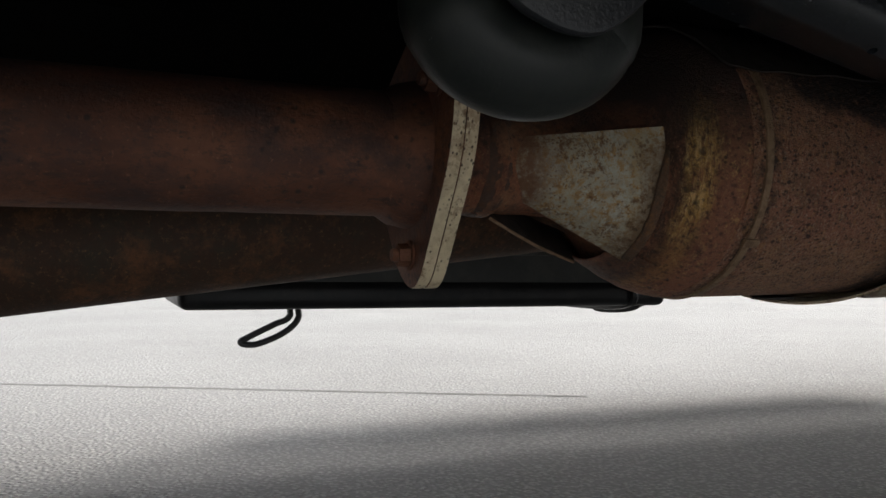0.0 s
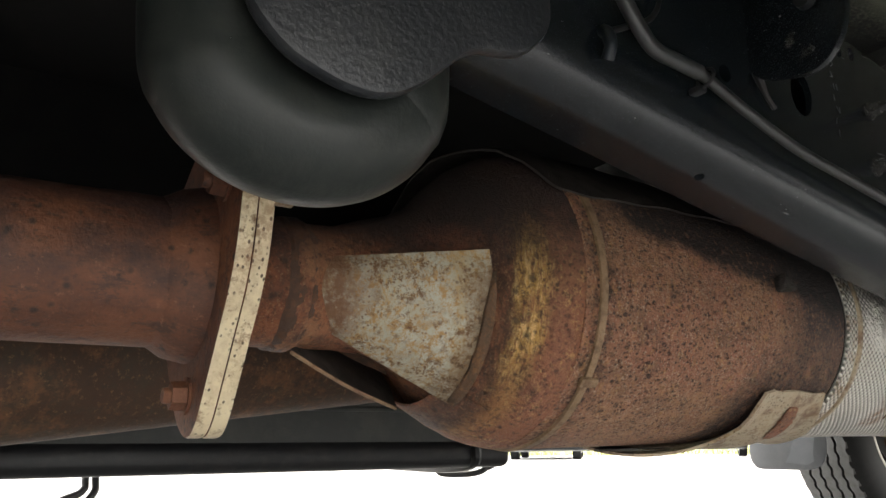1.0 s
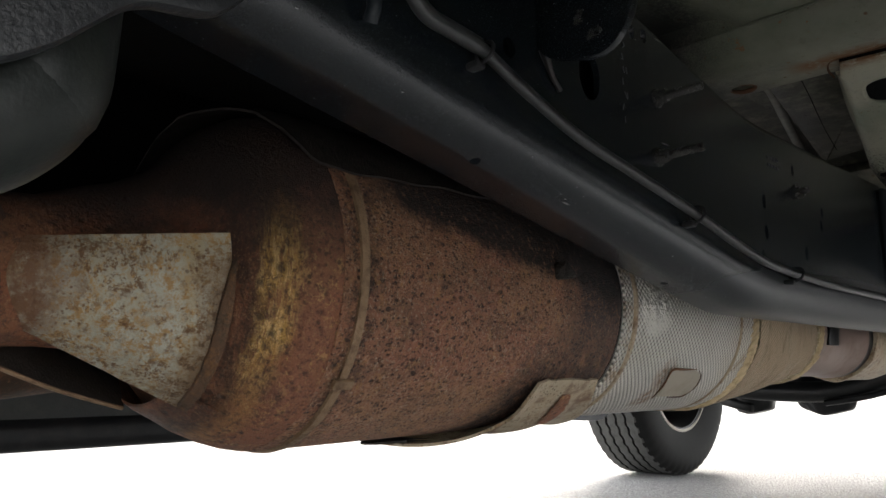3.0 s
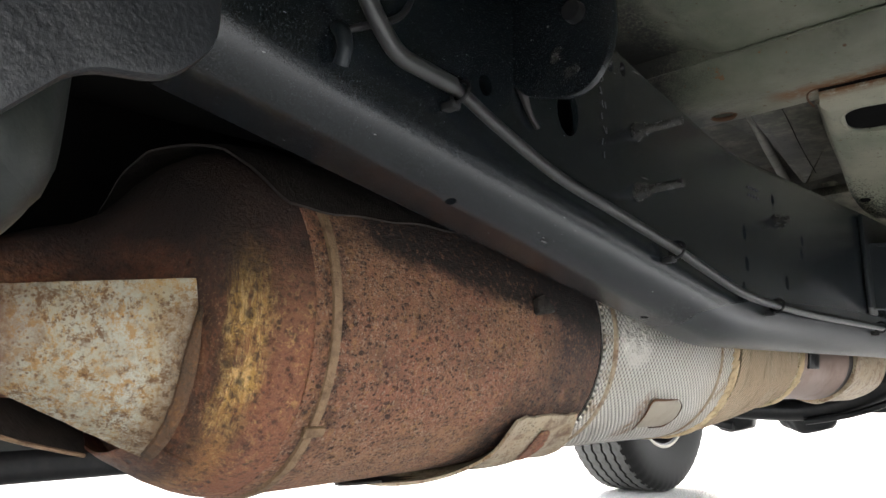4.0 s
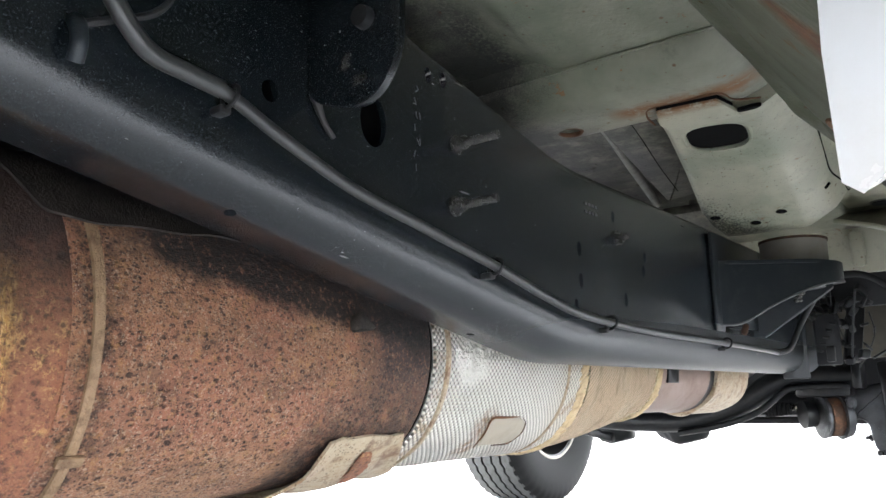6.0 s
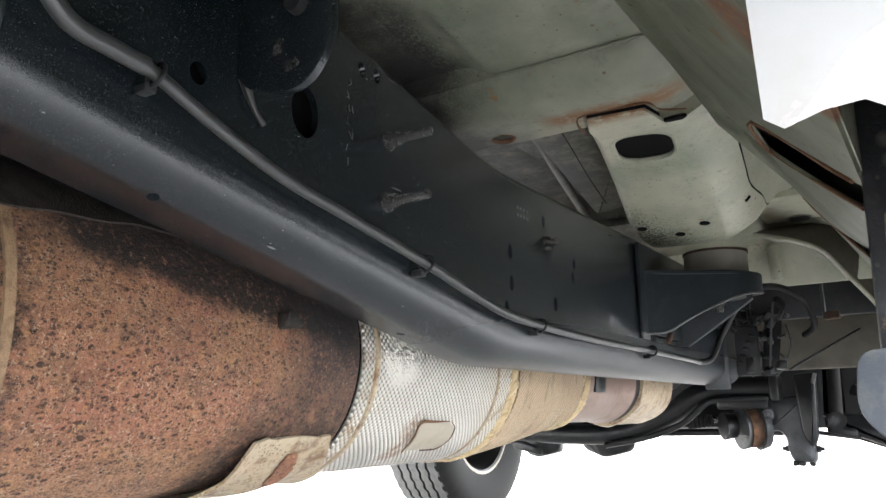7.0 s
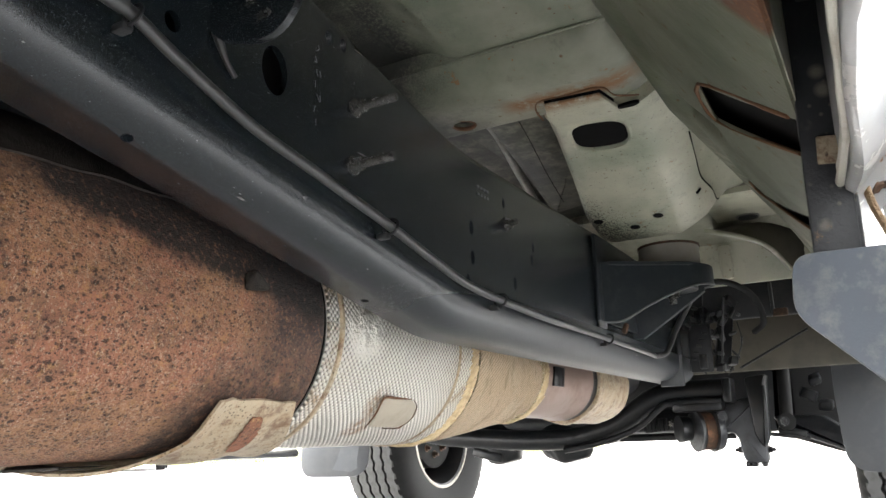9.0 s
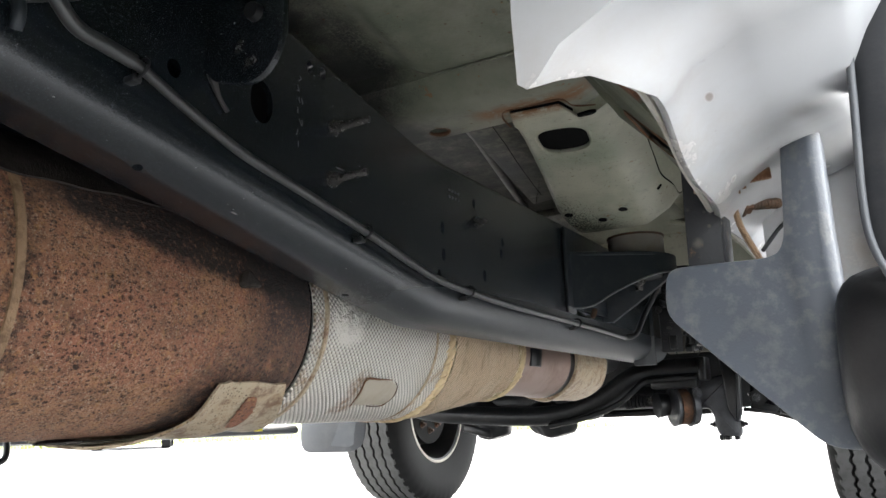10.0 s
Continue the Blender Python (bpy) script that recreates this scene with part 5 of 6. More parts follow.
def brake_line():
    b = thing("brake_line", "coated steel brake line clipped along the rail", "brake line")
    x = -0.4185
    pts = [(x + 0.004, 0.575, 0.80), (x + 0.004, 0.583, 0.70), (x + 0.004, 0.596, 0.622), (x + 0.004, 0.613, 0.590), (x + 0.002, 0.631, 0.571), (x, 0.645, 0.5645), (x, 0.664, 0.562), (x, 0.694, 0.5575), (x, 0.738, 0.541), (x, 0.805, 0.520),
           (x, 0.88, 0.506), (x, 0.987, 0.486), (x, 1.06, 0.470), (x, 1.116, 0.459), (x, 1.16, 0.4540), (x, 1.214, 0.451), (x, 1.354, 0.447), (x, 1.603, 0.446), (x, 1.80, 0.444), (x, 1.88, 0.442)]
    pipe("tube", pts, 0.0045, LINE, b, "", 14, 8)
    pipe("sleeve", [(x + 0.004, 0.575, 0.80), (x + 0.004, 0.583, 0.70), (x + 0.004, 0.596, 0.622), (x + 0.004, 0.613, 0.590), (x + 0.002, 0.631, 0.571), (x, 0.645, 0.5645), (x, 0.664, 0.562), (x, 0.69, 0.559)], 0.0058, LINE, b, "dark sleeve on the line", 14)
    for y, z in ((0.697, 0.5565), (0.987, 0.486), (1.214, 0.451), (1.603, 0.446)):
        ring = [(x + 0.0075 * math.cos(a), y + 0.002 * math.sin(a), z + 0.0075 * math.sin(a)) for a in np.linspace(0, 2 * math.pi, 13)]
        pipe("clip", ring, 0.0015, PLASTIC, b, "", 8, 2)
        part("clip_foot", box((0.012, 0.009, 0.006), (x - 0.007, y - 0.002, z - 0.0085), 0.002), DULL, b)
    pipe("hose", [(x, 1.875, 0.4425), (x + 0.015, 1.90, 0.45), (x + 0.03, 1.92, 0.49), (x + 0.055, 1.93, 0.535), (x + 0.07, 1.93, 0.56)], 0.0055, DULL, b, "ribbed rubber brake hose", 12)
    return b


def far_rail():
    """The other rail, seen from its open side."""
    r = thing("far_chassis_rail", "black painted steel chassis rail on the far side", "chassis rail")

    def section(y):
        b, u, w = rail_low(y), rail_top(y), -1.31
        return [(w + 0.073, b), (w, b), (w, u), (w + 0.073, u), (w + 0.073, u - 0.006), (w + 0.006, u - 0.006), (w + 0.006, b + 0.006), (w + 0.073, b + 0.006)]
    swept("rail_beam", section, [-1.6, -0.5, 0.3, 0.8, 1.0, 1.1, 1.15, 1.2, 1.3, 2.0, 3.3], BLACK, r)
    return r


chassis_rail()
far_rail()
body_mount()
brake_line()


# ---- exhaust ----
def ax(y):
    return -0.657 - 0.013 * min(1.0, max(0.0, (y - 0.68) / 0.42))


AZ = 0.420


def st(*rows):
    return [(y, ax(y), AZ, r) for y, r in rows]


def particulate_filter():
    e = thing("particulate_filter", "rust-brown exhaust filter can with straps and galvanised shield", "exhaust filter")
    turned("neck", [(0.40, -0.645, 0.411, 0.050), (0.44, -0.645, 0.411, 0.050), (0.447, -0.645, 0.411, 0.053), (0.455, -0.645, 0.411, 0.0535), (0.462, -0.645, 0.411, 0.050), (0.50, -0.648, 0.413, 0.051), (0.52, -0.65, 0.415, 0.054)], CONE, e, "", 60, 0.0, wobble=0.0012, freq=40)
    turned("weld_bead", [(0.438, -0.645, 0.411, 0.049), (0.442, -0.645, 0.411, 0.0525), (0.450, -0.645, 0.411, 0.0530), (0.458, -0.645, 0.411, 0.0520), (0.465, -0.646, 0.4115, 0.049)], BEAD, e, "black scaled weld bead", 90, wobble=0.0016, freq=150)
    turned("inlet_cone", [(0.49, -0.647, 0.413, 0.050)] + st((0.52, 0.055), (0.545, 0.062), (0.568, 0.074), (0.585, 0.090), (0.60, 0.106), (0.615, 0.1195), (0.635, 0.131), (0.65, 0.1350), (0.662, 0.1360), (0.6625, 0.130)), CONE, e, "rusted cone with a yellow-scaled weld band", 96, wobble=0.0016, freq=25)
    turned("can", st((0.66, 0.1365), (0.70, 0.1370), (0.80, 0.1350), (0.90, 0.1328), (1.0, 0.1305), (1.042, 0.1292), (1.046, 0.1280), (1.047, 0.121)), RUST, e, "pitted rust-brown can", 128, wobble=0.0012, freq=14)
    # thin strap with its folded lock
    turned("strap", st((0.6735, 0.1370), (0.6741, 0.1388), (0.6777, 0.1393), (0.6812, 0.1388), (0.6818, 0.1370)), STRAP, e, "tan steel strap", 96, 0.003, wobble=0.0006, freq=30)
    a = radians(-37)
    m = Matrix.Translation((ax(0.68) + 0.141 * math.cos(a), 0.677, AZ + 0.141 * math.sin(a))) @ pose(0, 0, 0, 0, 37, 0)
    part("strap_lock", box((0.004, 0.018, 0.008), m.translation, 0.001, m), STRAP, e)

    # galvanised plate over the cone
    tl, tr, bl, br = Vector((-0.608, 0.454, 0.4255)), Vector((-0.549, 0.585, 0.436)), Vector((-0.618, 0.445, 0.3885)), Vector((-0.618, 0.591, 0.319))
    verts, faces, n, k = [], [], 16, 14
    for lay in (0.0, -0.0022):
        for i in range(n + 1):
            for j in range(k + 1):
                s, t = i / n, j / k
                p = tl.lerp(tr, s).lerp(bl.lerp(br, s), t)
                c = Vector((ax(p.y), p.y, AZ - 0.006))
                out = (p - c).normalized()
                p = p + out * (0.026 * math.sin(math.pi * t) * (0.45 + 0.55 * s) + 0.001 * noise.noise(p * 60) + lay)
                verts.append(p)
    w = (n + 1) * (k + 1)
    for o in (0, w):
        faces += [(o + i * (k + 1) + j, o + i * (k + 1) + j + 1, o + (i + 1) * (k + 1) + j + 1, o + (i + 1) * (k + 1) + j) for i in range(n) for j in range(k)]
    rim = [i * (k + 1) for i in range(n + 1)] + [n * (k + 1) + j for j in range(1, k + 1)] + [i * (k + 1) + k for i in range(n - 1, -1, -1)] + [j for j in range(k - 1, 0, -1)]
    faces += [(rim[i], rim[(i + 1) % len(rim)], rim[(i + 1) % len(rim)] + w, rim[i] + w) for i in range(len(rim))]
    finish("shield_plate", verts, faces, GALV, e, "pale galvanised plate freckled with rust")
    # brown turned edge of the plate
    verts, faces, k = [], [], 16
    for lay in (0.0030, 0.0005):
        for j in range(k + 1):
            t = 0.16 + 0.80 * j / k
            wide = 0.062 * min(1.0, (t - 0.16) / 0.22) ** 0.8 * (1 - 0.25 * t)
            for q in (0.0, 0.5, 1.0):
                s = 1.010 - wide * (1 - q) - 0.012 * (1 - q) * abs(noise.noise(Vector((t * 9, q, 4))))
                p = tl.lerp(tr, s).lerp(bl.lerp(br, s), t)
                out = (p - Vector((ax(p.y), p.y, AZ - 0.006))).normalized()
                verts.append(p + out * (0.026 * math.sin(math.pi * t) * (0.45 + 0.55 * s) + lay + 0.0012 * math.sin(math.pi * q)))
    w = 3 * (k + 1)
    faces += [(3 * j + q, 3 * j + q + 1, 3 * j + q + 4, 3 * j + q + 3) for j in range(k) for q in range(2)]
    faces += [(w + 3 * j + q, w + 3 * j + q + 3, w + 3 * j + q + 4, w + 3 * j + q + 1) for j in range(k) for q in range(2)]
    faces += [(3 * j + q, w + 3 * j + q, w + 3 * j + 3 + q, 3 * j + 3 + q) for j in range(k) for q in (0, 2)]
    finish("plate_edge", verts, faces, LIP, e, "brown rusted turned edge of the plate")

    # lower skirt of the cone, standing off as a lip
    a, b, n, verts, faces = Vector((-0.628, 0.455, 0.356)), Vector((-0.687, 0.578, 0.319)), 10, [], []
    for lay in (0.0, 0.0018):
        for i in range(n + 1):
            p = a.lerp(b, i / n) + Vector((0, 0, -0.004 * math.sin(math.pi * i / n)))
            for q in range(4):
                verts.append(p + Vector((-0.016 * q, 0.003 * q + lay, 0.018 * q - 0.002 * q * q)))
    w = 4 * (n + 1)
    for o in (0, w):
        faces += [(o + 4 * i + q, o + 4 * i + q + 1, o + 4 * i + q + 5, o + 4 * i + q + 4) for i in range(n) for q in range(3)]
    faces += [(4 * i, 4 * i + 4, w + 4 * i + 4, w + 4 * i) for i in range(n)]
    finish("skirt", verts, faces, SHIELD, e, "thin sooty skirt under the cone")
    pipe("skirt_edge", [a, a.lerp(b, 0.5) + Vector((0, 0, -0.003)), b], 0.0016, STRAP, e, "", 8)
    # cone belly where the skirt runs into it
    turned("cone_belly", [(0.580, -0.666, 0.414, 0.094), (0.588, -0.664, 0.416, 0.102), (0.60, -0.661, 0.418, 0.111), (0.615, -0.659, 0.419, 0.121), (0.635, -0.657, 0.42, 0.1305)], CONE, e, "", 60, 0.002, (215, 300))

    # sooty shield over the top with a wavy lower edge
    verts, faces, rows, k = [], [], 54, 20
    for lay in (0.0, -0.002):
        for i in range(rows + 1):
            y = 0.600 + 0.40 * (i / rows) ** 1.4
            a0 = float(np.interp(y, (0.600, 0.617, 0.628, 0.634, 0.645, 0.675, 0.72, 0.772, 0.84, 1.0), (92, 79, 62, 43, 31.5, 30.3, 31.5, 34, 35.5, 38))) + 0.5 * math.sin(y * 90)
            for j in range(k + 1):
                a = radians(a0 + (150 - a0) * j / k)
                base = float(np.interp(y, (0.60, 0.635, 0.667, 1.0), (0.126, 0.137, 0.1392, 0.1335)))
                r = base + 0.0022 + 0.004 * noise.noise(Vector((a * 3, y * 18, 0))) * min(1.0, j / 4) + lay + 0.0012 * max(0, 1 - j / 2)
                verts.append((ax(y) + r * math.cos(a), y, AZ + r * math.sin(a)))
    w = (rows + 1) * (k + 1)
    for o in (0, w):
        faces += [(o + i * (k + 1) + j, o + i * (k + 1) + j + 1, o + (i + 1) * (k + 1) + j + 1, o + (i + 1) * (k + 1) + j) for i in range(rows) for j in range(k)]
    for i in range(rows):
        faces += [(i * (k + 1) + j, (i + 1) * (k + 1) + j, w + (i + 1) * (k + 1) + j, w + i * (k + 1) + j) for j in (0, k)]
    for j in range(k):
        faces += [(i * (k + 1) + j, i * (k + 1) + j + 1, w + i * (k + 1) + j + 1, w + i * (k + 1) + j) for i in (0, rows)]
    finish("top_shield", verts, faces, SHIELD, e, "sooty wrinkled heat shield over the can")

    # cream bracket wrapped round the underside of the can
    def wrap_span(deg):
        return (float(np.interp(-deg, (36, 45, 57, 75, 100, 125), (0.922, 0.916, 0.914, 0.888, 0.845, 0.80))), float(np.interp(-deg, (36, 50, 66, 100, 125), (1.027, 1.045, 1.068, 1.080, 1.085))))

    def wrap_top(u):
        return -38.2 + 1.4 * math.exp(-((u - 0.16) / 0.07) ** 2) + 0.8 * math.exp(-((u - 0.95) / 0.05) ** 2) - 0.6 * math.sin(u * 9)

    verts, faces, rows, k = [], [], 12, 26
    for lay in (0.0, -0.003):
        for i in range(rows + 1):
            u = i / rows
            for j in range(k + 1):
                t = j / k
                deg = wrap_top(u) - (82 + wrap_top(u) + 38) * t
                a, (lo, hi) = radians(deg), wrap_span(deg)
                y = lo + (hi - lo) * u
                r = 0.1328 + 0.0035 + 0.0028 * math.cos((u - 0.54) * 2 * math.pi * 1.7) * min(1, t * 6) + 0.004 * max(0, 1 - u * 5) + 0.006 * t * (1 - u) + lay - 0.002 * u
                verts.append((ax(y) + r * math.cos(a), y, AZ + r * math.sin(a)))
    w = (rows + 1) * (k + 1)
    for o in (0, w):
        faces += [(o + i * (k + 1) + j, o + i * (k + 1) + j + 1, o + (i + 1) * (k + 1) + j + 1, o + (i + 1) * (k + 1) + j) for i in range(rows) for j in range(k)]
    for i in range(rows):
        faces += [(i * (k + 1) + j, (i + 1) * (k + 1) + j, w + (i + 1) * (k + 1) + j, w + i * (k + 1) + j) for j in (0, k)]
    for j in range(k):
        faces += [(i * (k + 1) + j, i * (k + 1) + j + 1, w + i * (k + 1) + j + 1, w + i * (k + 1) + j) for i in (0, rows)]
    finish("wrap_bracket", verts, faces, TAN, e, "cream tarnished bracket strap round the can's underside")

    verts, faces, k = [], [], 10
    for lay in (0.0, -0.002):
        for j in range(k + 1):
            deg = -82 - 30 * j / k
            lo, hi = wrap_span(deg)
            for y in (lo - 0.065 * math.sin(math.pi * min(1.0, 0.25 + j / k)), lo + 0.01):
                r = 0.1405 + lay
                verts.append((ax(y) + r * math.cos(radians(deg)), y, AZ + r * math.sin(radians(deg))))
    w = 2 * (k + 1)
    for o in (0, w):
        faces += [(o + 2 * j, o + 2 * j + 1, o + 2 * j + 3, o + 2 * j + 2) for j in range(k)]
    faces += [(2 * j, 2 * j + 2, w + 2 * j + 2, w + 2 * j) for j in range(k)]
    finish("bracket_flange", verts, faces, SHIELD, e, "dark sooty flange of the bracket")

    # rusted groove along the bracket's middle
    verts, faces, k = [], [], 12
    for lay in (0.0, 0.0016):
        for j in range(k + 1):
            deg = -45 - 22 * j / k
            a, (lo, hi) = radians(deg), wrap_span(deg)
            t = (-deg - 38) / 82
            half = 0.0115 * math.sin(math.pi * (j + 0.6) / (k + 1.2)) ** 0.3 * (1 + 0.25 * noise.noise(Vector((j * 0.9, 2, 5))))
            for y in (lo + (hi - lo) * 0.54 - half, lo + (hi - lo) * 0.54 + half):
                r = 0.1328 + 0.0035 + 0.0028 + 0.006 * t * 0.46 - 0.0014 + lay
                verts.append((ax(y) + r * math.cos(a), y, AZ + r * math.sin(a)))
    for o in (0, 2 * (k + 1)):
        faces += [(o + 2 * j, o + 2 * j + 1, o + 2 * j + 3, o + 2 * j + 2) for j in range(k)]
    finish("rusted_groove", verts, faces, CONE, e, "dark rusted groove in the bracket")

    # torn weld stub near the can's front end
    bm = box((0.010, 0.026, 0.015), (-0.531, 0.937, 0.441), 0.003, pose(0, 0, 0, 0, -10, 14), 2)
    for v in bm.verts:
        v.co += Vector((1, 1, 1)) * 0.004 * noise.noise(v.co * 90)
    part("weld_stub", bm, SHIELD, e, "torn dark weld stub")

    # joint ring, foil sleeve, cloth wrap, outlet pipe, clamp
    turned("dark_joint", st((1.046, 0.119), (1.0465, 0.1245), (1.055, 0.1245), (1.056, 0.119)), DARK, e, "", 96)
    turned("end_band", st((1.054, 0.1262), (1.057, 0.1285), (1.066, 0.1275), (1.073, 0.1282), (1.076, 0.1265)), BAND, e, "narrow rust-stained dimpled silver band", 96, wobble=0.0008, freq=40)
    turned("bead_ring", st((1.0765, 0.126), (1.078, 0.1288), (1.0805, 0.1292), (1.083, 0.1285), (1.084, 0.126)), TAN, e, "thin tan bead ring", 96, wobble=0.0006, freq=40)
    turned("foil_sleeve", st(*[(1.084 + 0.262 * k / 20, 0.1262 - 0.0010 * k / 20) for k in range(21)]), FOIL, e, "dimpled silver foil sleeve", 128, wobble=0.0018, freq=12)
    turned("foil_bead", st((1.345, 0.1245), (1.3465, 0.1270), (1.3495, 0.1270), (1.351, 0.1245)), TAN, e, "", 96, wobble=0.0008, freq=40)
    turned("wrap_margin", st(*[(1.350 + 0.034 * k / 8, 0.1262 - 0.0006 * k / 8) for k in range(9)]), BAND, e, "cream-stained dimpled margin of the foil", 128, wobble=0.0016, freq=40)
    stitching("stitching", 1.392, 0.1256, 0.0036, 0.026, 120, e, "frayed pale cord stitched round the heat wrap")
    turned("wrap_lap", st((1.378, 0.120), (1.380, 0.1242), (1.400, 0.1244), (1.408, 0.1240), (1.411, 0.120)), FRAY, e, "", 96, wobble=0.0012, freq=60)
    # cloth with slanting creases towards its narrow end
    n, rows = 160, 40
    verts, faces, uvs = [], [], []
    for i in range(rows + 1):
        s = i / rows
        y, r0 = 1.407 + 0.321 * s, 0.1262 - 0.037 * s ** 1.15
        for k in range(n):
            a = 2 * math.pi * k / n
            fold = math.sin(5 * a + 7 * s + 2 * noise.noise(Vector((math.cos(a) * 2, s * 3, math.sin(a) * 2))))
            q = r0 + 0.0022 * noise.noise(Vector((math.cos(a) * 2.2, s * 5, math.sin(a) * 2.2))) - 0.0045 * max(0.0, fold) ** 6 * s ** 2
            verts.append((ax(y) + q * math.cos(a), y, AZ + q * math.sin(a)))
    for i in range(rows):
        for k in range(n):
            j = (k + 1) % n
            faces.append((i * n + k, i * n + j, (i + 1) * n + j, (i + 1) * n + k))
            uvs += [(0.68 * kk / n, 0.321 * ii / rows) for ii, kk in ((i, k), (i, k + 1), (i + 1, k + 1), (i + 1, k))]
    finish("cloth_wrap", verts, faces, CLOTH, e, "tan woven heat wrap with creases", 60, uvs)
    turned("wrap_end_band", st((1.716, 0.086), (1.722, 0.0915), (1.735, 0.0905), (1.748, 0.0905), (1.752, 0.080)), FRAY, e, "tan band at the end of the wrap", 96, wobble=0.0014, freq=60)
    stitching("end_stitching", 1.735, 0.0906, 0.0032, 0.026, 90, e, "pale cord stitched round the end of the wrap")
    turned("outlet_pipe", st((1.74, 0.080), (1.90, 0.0800), (1.98, 0.0805), (2.000, 0.084), (2.008, 0.084)), TEMPERED, e, "bare purplish-brown outlet pipe", 72, wobble=0.0006)
    turned("dark_gasket", st((2.005, 0.076), (2.008, 0.083), (2.040, 0.083), (2.042, 0.076)), GREASY, e, "", 72)
    # clamp sleeve: rolled lip, hollow, folded ridge
    turned("outlet_clamp", st((2.036, 0.080), (2.038, 0.0895), (2.048, 0.0905), (2.058, 0.0865), (2.10, 0.0862), (2.13, 0.0880), (2.16, 0.0862), (2.23, 0.0858), (2.252, 0.084), (2.256, 0.060)), TAN, e, "cream tarnished clamp sleeve with a folded ridge", 96, wobble=0.0042, freq=30)
    turned("front_pipe", [(2.19, -0.67, 0.42, 0.045), (2.35, -0.68, 0.43, 0.045), (2.6, -0.70, 0.46, 0.045)], DULL, e, "", 40)
    # dark tab on the outlet pipe
    a = radians(-6)
    part("sensor_tab", box((0.005, 0.050, 0.036), (ax(1.82) + 0.0808 * math.cos(a), 1.82, AZ + 0.0808 * math.sin(a)), 0.001, pose(0, 0, 0, 0, 6, 0)), GREASY, e)

    # blank label on the foil
    verts, faces, n, k = [], [], 8, 8
    for lay in (0.0020, 0.0006):
        for i in range(n + 1):
            for j in range(k + 1):
                t = j / k
                reach = 1 - 0.22 * abs(2 * t - 1) ** 4
                y = 1.192 + 0.080 * reach * i / n + 0.012 * t
                a = radians(-35 - 19.5 * t)
                r = 0.1262 + lay
                verts.append((ax(y) + r * math.cos(a), y, AZ + r * math.sin(a)))
    w = (n + 1) * (k + 1)
    for o in (0, w):
        faces += [(o + i * (k + 1) + j, o + i * (k + 1) + j + 1, o + (i + 1) * (k + 1) + j + 1, o + (i + 1) * (k + 1) + j) for i in range(n) for j in range(k)]
    finish("blank_label", verts, faces, PATCH, e, "smooth tan blank patch on the foil")
    rim = []
    for y, deg in ((1.252, -34), (1.22, -34), (1.192, -34.5), (1.194, -44), (1.199, -56)):
        rim.append((ax(y) + 0.1282 * math.cos(radians(deg)), y, AZ + 0.1282 * math.sin(radians(deg))))
    pipe("rusty_rim", rim, 0.0014, RUSTY, e, "", 8, 6, wobble=0.9)
    rim = []
    for y, deg in ((1.258, -34.5), (1.272, -38), (1.2785, -43), (1.280, -48), (1.275, -53), (1.268, -55.5), (1.236, -55.6)):
        rim.append((ax(y) + 0.1280 * math.cos(radians(deg)), y, AZ + 0.1280 * math.sin(radians(deg))))
    pipe("brown_rim", rim, 0.0007, SHAFT, e, "", 6, 4, wobble=0.5)
    return e


def stitching(name, y0, radius, thick, wide, count, parent, label):
    """A cord wound round the can: short slanting stitches, each a small spindle, on the ring's outside."""
    rng = random.Random(count)
    verts, faces, rings, sides = [], [], 5, 6
    for c in range(count):
        a = 2 * math.pi * (c + rng.uniform(-0.2, 0.2)) / count
        out = Vector((math.cos(a), 0, math.sin(a)))
        across = Vector((-math.sin(a), 0, math.cos(a)))
        d = (Vector((0, 1, 0)) * wide + across * wide * rng.uniform(0.45, 0.75)) * 0.5
        mid = Vector((ax(y0), y0 + rng.uniform(-0.002, 0.002), AZ)) + out * (radius + rng.uniform(-0.0008, 0.0010))
        side = d.cross(out).normalized()
        o = len(verts)
        for i in range(rings):
            t = i / (rings - 1) * 2 - 1
            r = thick * math.sqrt(max(0.04, 1 - t * t * 0.96)) * rng.uniform(0.8, 1.1)
            for k in range(sides):
                b = 2 * math.pi * k / sides
                verts.append(mid + d * t + side * r * math.cos(b) + out * r * 0.8 * math.sin(b))
        for i in range(rings - 1):
            faces += [(o + i * sides + k, o + i * sides + (k + 1) % sides, o + (i + 1) * sides + (k + 1) % sides, o + (i + 1) * sides + k) for k in range(sides)]
        faces += [tuple(range(o, o + sides)), tuple(range(o + (rings - 1) * sides, o + rings * sides))]
    return finish(name, verts, faces, ROPE, parent, label, 60)


